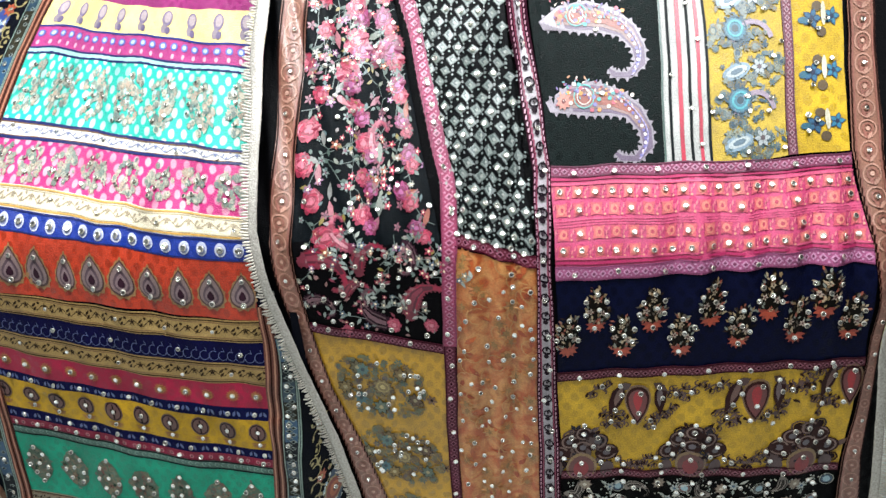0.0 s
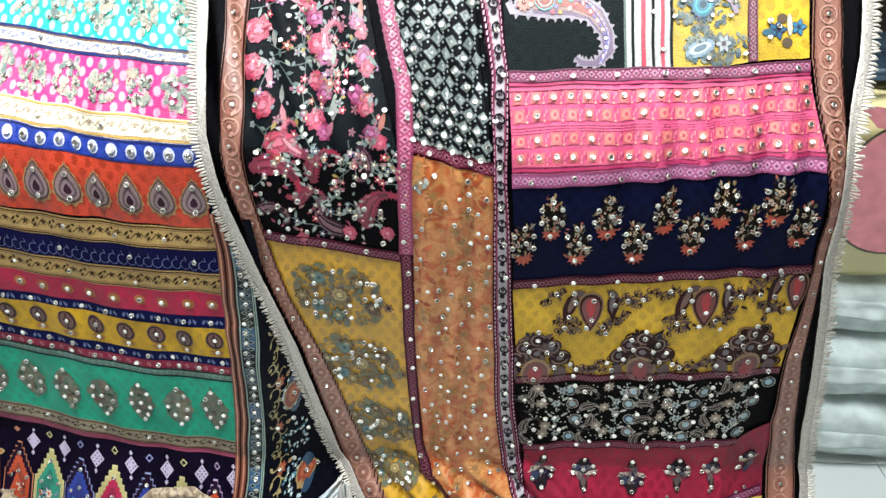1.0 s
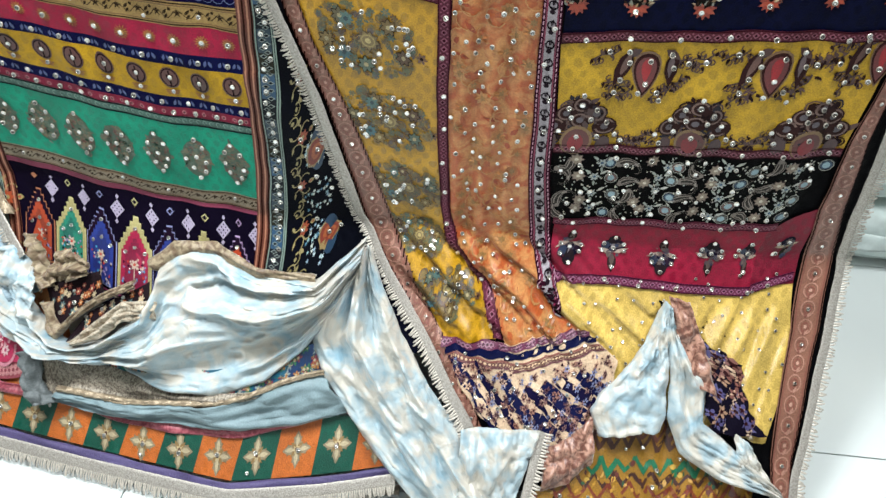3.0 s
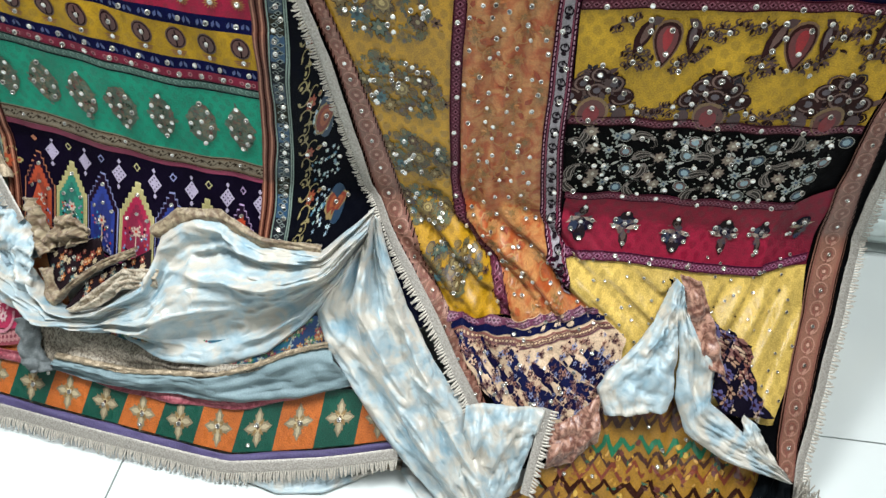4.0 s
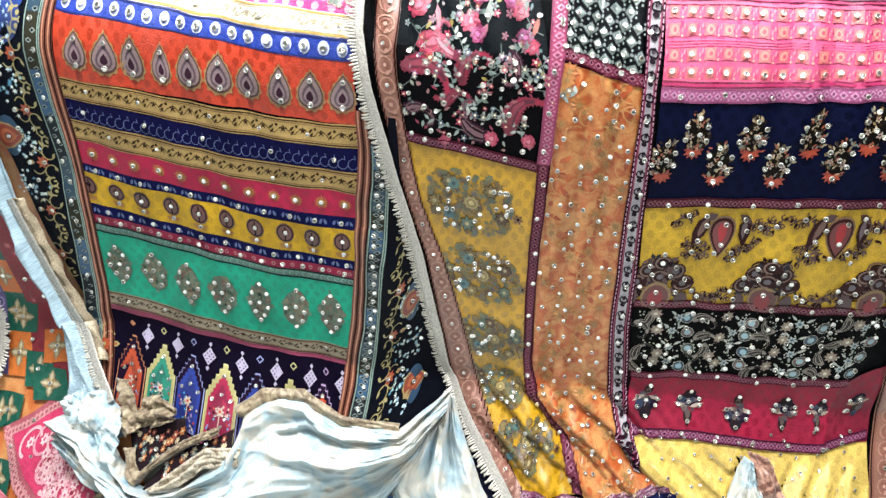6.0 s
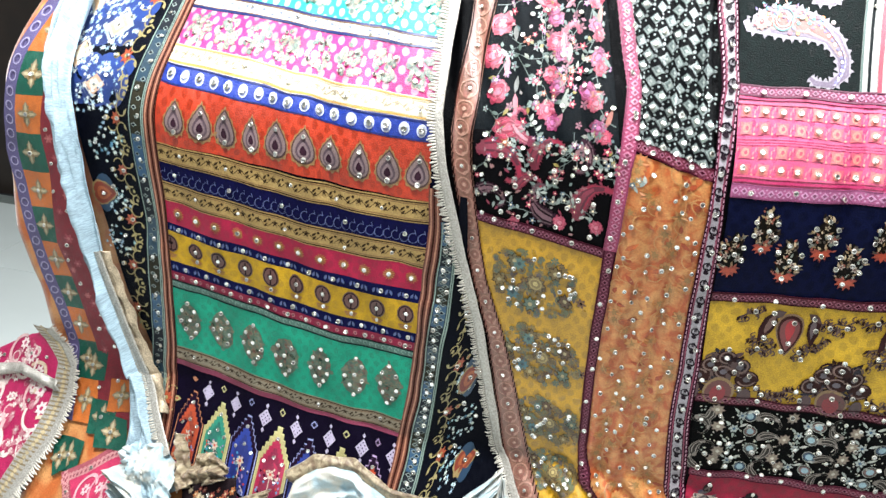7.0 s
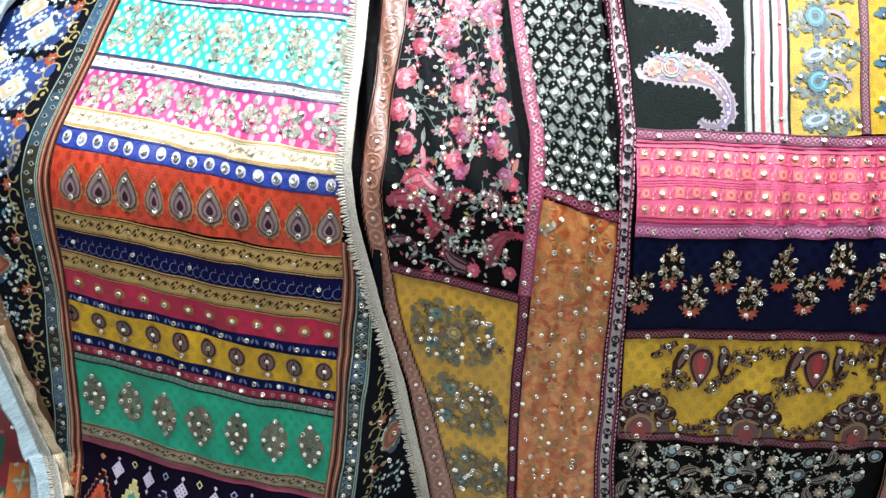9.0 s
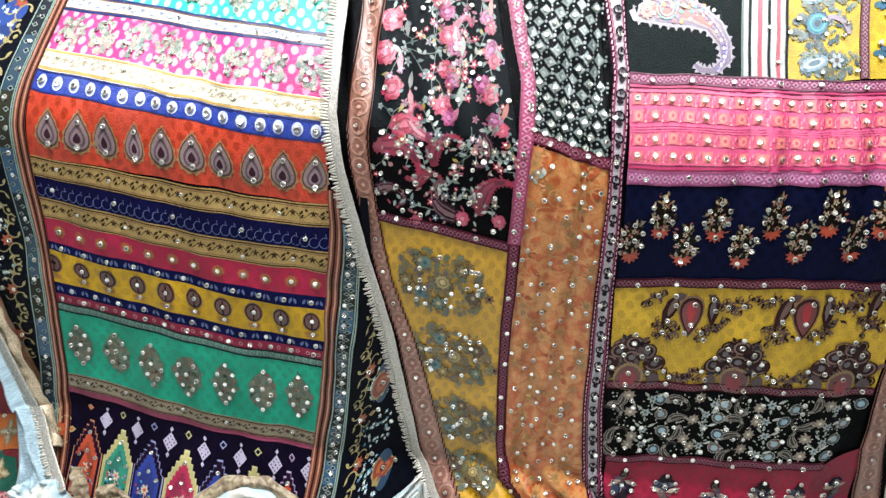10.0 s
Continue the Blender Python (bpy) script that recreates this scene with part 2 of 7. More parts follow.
def on(fold, x, z, off=0.0):
    """A point of a hanging cloth, off metres proud of it, and the outward normal. The weave is pulled a little out of true."""
    e = 0.004
    a, b = noise.noise_vector(Vector((x * 7, z * 7, 8.3))), noise.noise_vector(Vector((x * 19, z * 19, 2.7)))
    k = ramp01(z, 0.02, 0.12)
    x, z = x + k * (0.0040 * a.x + 0.0018 * b.x), z + k * (0.0046 * a.y + 0.0026 * b.y)
    f = lambda a, b: bulk(a, b) - fold(a, b)  # noqa: E731
    y = f(x, z)
    n = Vector(((f(x + e, z) - y) / e, -1.0, (f(x, z + e) - y) / e)).normalized()
    return Vector((x, y, z)) + n * off, n


def along(pts, t):
    """The point at the share t of a polyline's length."""
    lens = [math.dist(a, b) for a, b in zip(pts, pts[1:])]
    d = t * sum(lens)
    for (a, b), l in zip(zip(pts, pts[1:]), lens):
        if d <= l or (a, b) == (pts[-2], pts[-1]):
            k = d / l if l else 0
            return tuple(p + (q - p) * k for p, q in zip(a, b))
        d -= l


def at_z(pts, z):
    """x of an edge, given from top to bottom as (x, z), at a height."""
    for (x0, z0), (x1, z1) in zip(pts, pts[1:]):
        if z >= z1 or (x1, z1) == pts[-1]:
            return x0 + (x1 - x0) * (z0 - z) / (z0 - z1)


def link(name, verts, faces, mats, parent, uvs=None, label="", smooth=True, index=None):
    me = bpy.data.meshes.new(name)
    me.from_pydata([tuple(v) for v in verts], [], faces)
    for m in mats:
        me.materials.append(m)
    if uvs:
        layer = me.uv_layers.new(name="UVMap")
        for lp in me.loops:
            layer.data[lp.index].uv = uvs[lp.vertex_index]
    if index:
        me.polygons.foreach_set("material_index", index)
    me.polygons.foreach_set("use_smooth", [smooth] * len(faces))
    me.update()
    ob = new(name, me)
    if parent:
        ob.parent = parent
        ob.matrix_parent_inverse = Matrix.Translation(parent.location).inverted()
    if label:
        tagged(ob, label)
    return ob


def part(name, bm, material, parent, label=""):
    me = bpy.data.meshes.new(name)
    bm.to_mesh(me)
    bm.free()
    me.materials.append(material)
    ob = new(name, me)
    ob.parent = parent
    if parent:
        ob.matrix_parent_inverse = Matrix.Translation(parent.location).inverted()
    if label:
        tagged(ob, label)
    return ob


def thing(name, at, label, category, group=""):
    ob = new(name)
    ob.location = at
    ob.empty_display_size = 0.1
    return tagged(ob, label, category, group)


class Panel:
    """A printed piece of a cloth between a left and a right edge, each (x, z) from top to bottom."""

    def __init__(self, fold, left, right, off=0.0015, wave=0.0):
        self.fold, self.left, self.right, self.off, self.wave = fold, left, right, off, wave
        self.w = math.dist(self.at(0, 0.5), self.at(1, 0.5))
        self.h = math.dist(self.at(0.5, 0), self.at(0.5, 1))
        self.polys, self.solos, self.ob = {}, [], None

    def at(self, s, t):
        a, b = along(self.left, t), along(self.right, t)
        bow = self.wave * math.sin(math.pi * max(0, s) ** 1.3)
        return a[0] + (b[0] - a[0]) * s, a[1] + (b[1] - a[1]) * s - bow

    def find(self, x, z):
        """The shares (s, t) at which the point (x, z) lies on the panel."""
        s, t = 0.5, 0.5
        for _ in range(14):
            x0, z0 = self.at(s, t)
            (xs, zs), (xt, zt) = self.at(s + 0.01, t), self.at(s, min(1, t + 0.01) if t < 0.98 else t - 0.01)
            e = 0.01 if t < 0.98 else -0.01
            a, b, c, d = (xs - x0) / 0.01, (xt - x0) / e, (zs - z0) / 0.01, (zt - z0) / e
            det = a * d - b * c or 1e-6
            ex, ez = x - x0, z - z0
            s, t = min(1, max(0, s + (ex * d - b * ez) / det)), min(1, max(0, t + (a * ez - c * ex) / det))
        return s, t

    def cloth(self, name, mat, parent, label="", step=0.008, thick=0.0):
        nu, nv = max(2, round(self.w / step)), max(2, round(self.h / step))
        verts, uvs, faces = [], [], []
        for j in range(nv + 1):
            for i in range(nu + 1):
                x, z = self.at(i / nu, j / nv)
                verts.append(on(self.fold, x, z, self.off)[0])
                uvs.append((x, z + 0.166 * max(0, z - 1.05)))
        for j in range(nv):
            for i in range(nu):
                a = j * (nu + 1) + i
                faces.append((a, a + nu + 1, a + nu + 2, a + 1))
        if thick:
            n = len(verts)
            for j in range(nv + 1):
                for i in range(nu + 1):
                    x, z = self.at(i / nu, j / nv)
                    verts.append(on(self.fold, x, z, self.off - thick)[0])
                    uvs.append((x, z))
            faces += [tuple(v + n for v in reversed(f)) for f in faces]
            rim = [i for i in range(nu + 1)] + [j * (nu + 1) + nu for j in range(1, nv + 1)]
            rim += [nv * (nu + 1) + i for i in range(nu - 1, -1, -1)] + [j * (nu + 1) for j in range(nv - 1, 0, -1)]
            for a, b in zip(rim, rim[1:] + rim[:1]):
                faces.append((a, b, b + n, a + n))
        self.ob = link(name, verts, faces, [mat], parent, uvs, label)
        return self

    def draw(self, motif, s, t, size=1.0, turn=0.0, wide=1.0, solo=""):
        """Prints a motif (polygons in metres about its middle) at the share s across and t down. solo: a mesh of its own, so named."""
        store = self.polys
        if solo:
            store = {}
            self.solos.append((solo, store))
        x0, z0 = self.at(s, t)
        e = 0.02
        xa, za = self.at(min(1, s + e), t)
        xb, zb = self.at(max(0, s - e), t)
        l = math.hypot(xa - xb, za - zb) or 1
        ux, uz = (xa - xb) / l, (za - zb) / l
        ct, st = math.cos(turn), math.sin(turn)
        for pts, code, layer in motif:
            store.setdefault(code, []).append((
                [(x0 + ((px * wide * ct - pz * st) * ux) * size, z0 + ((px * wide * ct - pz * st) * uz + (px * wide * st + pz * ct)) * size) for px, pz in pts], layer))

    def trim(self):
        """Leaves out what was drawn past the side edges."""
        for code, some in self.polys.items():
            self.polys[code] = [(pts, layer) for pts, layer in some if all(at_z(self.left, z) < x < at_z(self.right, z) for x, z in pts)]
        return self

    def inked(self, name="printed_motifs", label=""):
        """All that was drawn on the panel: the solo motifs one by one, the fine rest as one mesh."""
        for solo, polys in self.solos:
            self.mesh(solo, polys)
        rest = self.mesh(name, self.polys, label)
        if rest:
            tagged(rest, kind="stuff")
        self.polys, self.solos = {}, []
        return self

    def mesh(self, name, polys, label=""):
        verts, faces, index, mats, uvs = [], [], [], [], []
        for code, some in polys.items():
            mats.append(ink(code))
            for pts, layer in some:
                off = self.off + (0.0013 if self.fold is fold_b else 0.0008) + 0.0003 * layer
                n = len(verts)
                cx, cz = sum(p[0] for p in pts) / len(pts), sum(p[1] for p in pts) / len(pts)
                for x, z in pts + [(cx, cz)]:
                    verts.append(on(self.fold, x, z, off)[0])
                    uvs.append((x, z))
                k = len(pts)
                if k <= 4:
                    verts.pop()
                    uvs.pop()
                    faces.append(tuple(range(n, n + k)))
                    index.append(len(mats) - 1)
                else:
                    for i in range(k):
                        faces.append((n + i, n + (i + 1) % k, n + k))
                        index.append(len(mats) - 1)
        return link(name, verts, faces, mats, self.ob, uvs, label, False, index) if faces else None

    def sequin(self, s, t, r=0.0044, dx=0.0, dz=0.0):
        x, z = self.at(s, t)
        put_sequin(self.fold, x + dx, z + dz, self.off + (0.0034 if self.fold is fold_b else 0.0028), r, self.ob)

    def scatter(self, pitch, r=0.0042, jitter=0.3, keep=1.0, inset=0.012):
        nu, nv = max(1, round(self.w / pitch)), max(1, round(self.h / pitch))
        for j in range(nv):
            for i in range(nu):
                if RND.random() < keep:
                    s = (i + 0.5 + 0.5 * (j % 2) - 0.25 + RND.uniform(-jitter, jitter)) / nu
                    t = (j + 0.5 + RND.uniform(-jitter, jitter)) / nv
                    if 0.02 < s < 0.98 and 0.02 < t < 0.98:
                        self.sequin(s, t, r * RND.uniform(0.85, 1.12))


RND = random.Random(7)


def sequin_mesh():
    """A small domed mirror in a narrow stitched rim."""
    verts, faces, index = [], [], []
    n = 10
    rings = ((1.0, 0.0), (0.98, 0.22), (0.80, 0.30), (0.72, 0.20), (0.40, 0.27))
    for r, h in rings:
        verts += [(r * math.cos(2 * math.pi * i / n), r * math.sin(2 * math.pi * i / n), h) for i in range(n)]
    verts.append((0, 0, 0.29))
    for k in range(len(rings) - 1):
        for i in range(n):
            faces.append((k * n + i, k * n + (i + 1) % n, (k + 1) * n + (i + 1) % n, (k + 1) * n + i))
            index.append(1 if k < 2 else 0)
    for i in range(n):
        faces.append(((len(rings) - 1) * n + i, (len(rings) - 1) * n + (i + 1) % n, len(rings) * n))
        index.append(0)
    me = bpy.data.meshes.new("sequin")
    me.from_pydata(verts, [], faces)
    me.materials.append(MIRROR)
    me.materials.append(BEZEL)
    me.polygons.foreach_set("material_index", index)
    me.polygons.foreach_set("use_smooth", [True] * len(faces))
    return me


SEQUIN = sequin_mesh()


def put_sequin(fold, x, z, off, r, parent):
    p, n = on(fold, x, z, off)
    n = (n + Vector((RND.gauss(0, 0.16), 0, 0.24 + RND.gauss(0, 0.16)))).normalized()
    ob = new("sequin", SEQUIN)
    ob.parent = parent
    q = n.to_track_quat("Z", "Y")
    ob.matrix_basis = Matrix.LocRotScale(p, q, (r * 0.95, r * 0.95, r * 0.95))
    return ob


# ---- motifs, in metres about their middle ----


def ell(cx, cy, rx, ry, code, layer=0, n=12, rot=0.0):
    c, s = math.cos(rot), math.sin(rot)
    pts = []
    for i in range(n):
        a = 2 * math.pi * i / n
        x, y = rx * math.cos(a), ry * math.sin(a)
        pts.append((cx + x * c - y * s, cy + x * s + y * c))
    return (pts, code, layer)


def star(cx, cy, r1, r2, n, code, layer=0, rot=0.0, squash=1.0):
    return ([(cx + (r1 if i % 2 == 0 else r2) * math.sin(math.pi * i / n + rot), cy + squash * (r1 if i % 2 == 0 else r2) * math.cos(math.pi * i / n + rot)) for i in range(2 * n)], code, layer)


def leaf(cx, cy, l, w, ang, code, layer=0):
    c, s = math.cos(ang), math.sin(ang)
    pts = [(0, 0), (0.3, 0.42), (0.6, 0.4), (1, 0), (0.6, -0.4), (0.3, -0.42)]
    return ([(cx + (x * l) * c - (y * w) * s, cy + (x * l) * s + (y * w) * c) for x, y in pts], code, layer)


def line(pts, w, code, layer=0):
    """A thin printed line along points, as quads."""
    out = []
    for (x0, y0), (x1, y1) in zip(pts, pts[1:]):
        l = math.hypot(x1 - x0, y1 - y0) or 1
        nx, ny = -(y1 - y0) / l * w / 2, (x1 - x0) / l * w / 2
        out.append(([(x0 + nx, y0 + ny), (x0 - nx, y0 - ny), (x1 - nx, y1 - ny), (x1 + nx, y1 + ny)], code, layer))
    return out


def arc(cx, cy, r, a0, a1, w, code, layer=0, n=7, squash=1.0):
    return line([(cx + r * math.cos(a0 + (a1 - a0) * i / n), cy + squash * r * math.sin(a0 + (a1 - a0) * i / n)) for i in range(n + 1)], w, code, layer)


def ring(cx, cy, r, w, code, layer=0, n=10):
    return arc(cx, cy, r, 0, 2 * math.pi, w, code, layer, n)


def tear(w, h, code, layer=0, k=1.0, n=18, scallop=0.0, shift=0.0):
    pts = []
    for i in range(n):
        a = 2 * math.pi * i / n
        q = k * (1 + (scallop if i % 2 else -scallop))
        pts.append((q * w / 2 * math.sin(a) * abs(math.sin(a / 2)) * 1.28, q * h / 2 * math.cos(a) + shift))
    return (pts, code, layer)


def rect(x0, y0, x1, y1, code, layer=0):
    return ([(x0, y0), (x1, y0), (x1, y1), (x0, y1)], code, layer)


def diamond(cx, cy, rx, ry, code, layer=0):
    return ([(cx, cy + ry), (cx - rx, cy), (cx, cy - ry), (cx + rx, cy)], code, layer)


def flower(cx, cy, r, petals, code, eye, layer=0, dark=None):
    out = []
    for i in range(petals):
        a = 2 * math.pi * i / petals
        if dark:
            out.append(leaf(cx, cy, r * 1.12, r * 0.8, a, dark, layer))
        out.append(leaf(cx + 0.15 * r * math.cos(a), cy + 0.15 * r * math.sin(a), r * 0.85, r * 0.55, a, code, layer + 1))
    out.append(ell(cx, cy, r * 0.28, r * 0.28, eye, layer + 2, 8))
    return out


def rose(r, cols, seed=0):
    """A full-blown rose: ragged petals in rings."""
    g = random.Random(seed)
    out = []
    for k, (q, code) in enumerate(zip((1.0, 0.78, 0.55, 0.3), cols)):
        n = 9 - k
        f, m = g.uniform(0, 6.28), 3 * n
        lobe = [r * q * (0.92 + 0.13 * math.cos((6 - k) * 2 * math.pi * i / m + f) + g.uniform(-0.06, 0.06)) for i in range(m)]
        out.append(([(l * math.cos(2 * math.pi * i / m), l * math.sin(2 * math.pi * i / m)) for i, l in enumerate(lobe)], code, k))
    for i in range(9):
        a = 2 * math.pi * i / 9
        out.append(leaf(r * 0.62 * math.cos(a), r * 0.62 * math.sin(a), r * g.uniform(0.3, 0.5), r * 0.42, a + g.uniform(-0.3, 0.3), cols[i % 3], 1 + i % 3))
    for i in range(10):
        a = g.uniform(0, 6.28)
        out += arc(0, 0, r * g.uniform(0.25, 0.8), a, a + 1.1, r * 0.05, cols[-1], 4, 4)
    return out


def cluster(w, h, n, cols, seed, petal=0.0065, shape="ell"):
    """A dense bunch of small blossoms and leaves that fills an oval or a lozenge."""
    g = random.Random(seed)
    out = []
    m = 0
    while m < n:
        x, y = g.uniform(-1, 1), g.uniform(-1, 1)
        if (shape == "ell" and x * x + y * y > 1) or (shape == "loz" and abs(x) + abs(y) > 1.1) or (shape == "dome" and (y > 1 - x * x * 1.3)):
            continue
        m += 1
        c = g.choice(cols)
        r = petal * g.uniform(0.6, 1.25)
        kind = g.random()
        px, py = x * w / 2, y * h / 2
        if kind < 0.45:
            out += flower(px, py, r * 1.2, 6, c, g.choice(cols), m % 3)
        elif kind < 0.75:
            out.append(leaf(px, py, r * 2.2, r * 1.1, g.uniform(0, 6.28), c, m % 4))
        else:
            out.append(ell(px, py, r * 0.8, r * 0.8, c, m % 4, 7))
            out += ring(px, py, r * 1.1, r * 0.3, g.choice(cols), 2, 7)
    return out


def paisley(l, h, cols, seed=0, teeth=0.0):
    """A curved paisley: a round head that bends over into a hooked tail."""
    spine = [(-0.5, 0.10), (-0.3, 0.18), (-0.1, 0.20), (0.1, 0.16), (0.28, 0.04), (0.38, -0.16), (0.40, -0.36), (0.30, -0.50), (0.17, -0.50), (0.12, -0.44)]
    wid = [0.06, 0.165, 0.20, 0.165, 0.105, 0.068, 0.055, 0.045, 0.04, 0.015]
    out = []
    for k, (q, code) in enumerate(zip((1.0, 0.78, 0.55, 0.3), cols)):
        up, dn = [], []
        for i, ((x, y), w) in enumerate(zip(spine, wid)):
            a, b = spine[max(0, i - 1)], spine[min(len(spine) - 1, i + 1)]
            dl = math.hypot(b[0] - a[0], b[1] - a[1])
            nx, ny = -(b[1] - a[1]) / dl, (b[0] - a[0]) / dl
            up.append(((x + nx * w * q) * l, (y + ny * w * q) * h))
            dn.append(((x - nx * w * q) * l, (y - ny * w * q) * h))
        last = len(spine) - 1 if k < 2 else len(spine) - 3 - k
        first = 0 if k == 0 else 1
        for i in range(first, last):
            out.append(([up[i], dn[i], dn[i + 1], up[i + 1]], code, k))
            if k == 0 and teeth:
                for a, b in ((up[i], up[i + 1]), (dn[i + 1], dn[i])):
                    for f in (0.25, 0.75):
                        mx, my = a[0] + (b[0] - a[0]) * f, a[1] + (b[1] - a[1]) * f
                        dl = math.hypot(b[0] - a[0], b[1] - a[1]) or 1
                        tx, ty = (b[0] - a[0]) / dl * teeth * 0.7, (b[1] - a[1]) / dl * teeth * 0.7
                        out.append(([(mx - tx, my - ty), (mx - ty * 1.5, my + tx * 1.5), (mx + tx, my + ty)], code, 0))
    return out


def spray(w, h, seed, stem, leafs, buds):
    """A wandering stem with small leaves and buds."""
    g = random.Random(seed)
    pts, x, y, a = [], 0.0, 0.0, g.uniform(0, 6.28)
    out = []
    for i in range(9):
        pts.append((x, y))
        a += g.uniform(-0.7, 0.7)
        x += w / 9 * math.cos(a)
        y += h / 9 * math.sin(a)
        b = a + g.choice((-1, 1)) * 1.0
        if g.random() < 0.75:
            out.append(leaf(x, y, g.uniform(0.008, 0.014), 0.006, b, g.choice(leafs), 1))
        if g.random() < 0.45:
            r = g.uniform(0.004, 0.008)
            out += flower(x + 0.012 * math.cos(b + 2), y + 0.012 * math.sin(b + 2), r, 5, g.choice(buds), "#f0e0c0", 1)
    return out + line(pts, 0.0011, stem)


def scroll_motif(h, gold="#a5976a", rust="#8a4324"):
    """Gilt C-scrolls round a rust blossom with a bud, for the dark border."""
    out = []
    for sgn in (1, -1):
        out += arc(-0.010, sgn * h * 0.18, h * 0.13, -2.6 * sgn, 1.9 * sgn, 0.0021, gold, 1, 9)
        out += arc(-0.012, sgn * h * 0.38, h * 0.09, -1.8 * sgn, 2.6 * sgn, 0.0021, gold, 1, 9)
        out += arc(0.012, sgn * h * 0.12, h * 0.10, 0.3 * sgn, 2.9 * sgn, 0.0020, gold, 1, 8)
        out.append(leaf(-0.004, sgn * h * 0.28, 0.013, 0.007, sgn * 0.9, gold, 1))
        out.append(leaf(-0.016, sgn * h * 0.08, 0.011, 0.006, sgn * 2.2, gold, 1))
        out.append(ell(-0.014, sgn * h * 0.38, 0.0035, 0.0035, gold, 1, 7))
    out += flower(0.004, 0, 0.012, 7, rust, gold, 1)
    out.append(leaf(0.018, 0, 0.014, 0.010, 0.0, gold, 1))
    out.append(ell(0.024, 0, 0.003, 0.0022, rust, 2, 7))
    return out


def star_spray(seed, w=0.03, h=0.055, cols=("#b9cbd0", "#8fa7b8", "#c9cfc8"), n=12):
    g = random.Random(seed)
    out = []
    for i in range(n):
        x, y = g.uniform(-0.5, 0.5), g.uniform(-0.5, 0.5)
        out.append(star(x * w, y * h * (1 - abs(x) * 0.6), g.uniform(0.0035, 0.006), 0.0018, 5, g.choice(cols), 1, g.uniform(0, 1)))
    return out

# ---- room ----


def box(bm, x0, y0, z0, x1, y1, z1, bevel=0.0):
    r = bmesh.ops.create_cube(bm, size=1.0)
    for v in r["verts"]:
        v.co = Vector(((x0 + x1) / 2 + v.co.x * (x1 - x0), (y0 + y1) / 2 + v.co.y * (y1 - y0), (z0 + z1) / 2 + v.co.z * (z1 - z0)))
    if bevel:
        edges = list({e for v in r["verts"] for e in v.link_edges})
        bmesh.ops.bevel(bm, geom=edges, offset=bevel, segments=2, affect="EDGES", profile=0.6)


def slab(name, dims, mat, label, category):
    bm = bmesh.new()
    box(bm, *dims)
    ob = part(name, bm, mat, None)
    return tagged(ob, label, category, kind="structure")


floor = slab("floor", (-3.6, -3.2, -0.08, 3.6, 2.9, -0.009), GROUT, "white glossy tiled shop floor with thin grey joints", "floor")
slab("wall_back", (-3.6, 2.9, 0, 3.6, 3.02, 2.8), DARKWOOD, "dark brown wooden panelled wall behind the shawls", "wall")
slab("wall_front", (-3.6, -3.32, 0, 3.6, -3.2, 2.8), WALL, "plain pale shop wall", "wall")
slab("wall_left", (-3.72, -3.32, 0, -3.6, 3.02, 2.8), PALEWALL, "plain pale shop wall", "wall")
slab("wall_right", (3.6, -3.32, 0, 3.72, 3.02, 2.8), WALL, "plain pale shop wall", "wall")
slab("ceiling", (-3.72, -3.32, 2.8, 3.72, 3.02, 2.9), CEIL, "plain white shop ceiling", "ceiling")

# the support behind the cloths: a wooden counter, and a rail over which they are thrown
counter = thing("display_counter", (-0.1, 1.5, 0), "dark wooden counter under the draped shawls", "counter")
bm = bmesh.new()
box(bm, -0.93, 1.30, 0.0, 0.66, 1.75, 0.92, 0.01)
part("body", bm, DARKWOOD, counter)
bm = bmesh.new()
box(bm, -0.95, 1.24, 0.924, 0.68, 1.78, 0.96, 0.008)
part("top", bm, DARKWOOD, counter)


def tube(bm, a, b, r, n=12):
    a, b = Vector(a), Vector(b)
    d = b - a
    m = Matrix.Translation((a + b) / 2) @ d.to_track_quat("Z", "Y").to_matrix().to_4x4()
    bmesh.ops.create_cone(bm, cap_ends=True, segments=n, radius1=r, radius2=r, depth=d.length, matrix=m)


# ---- trims ----


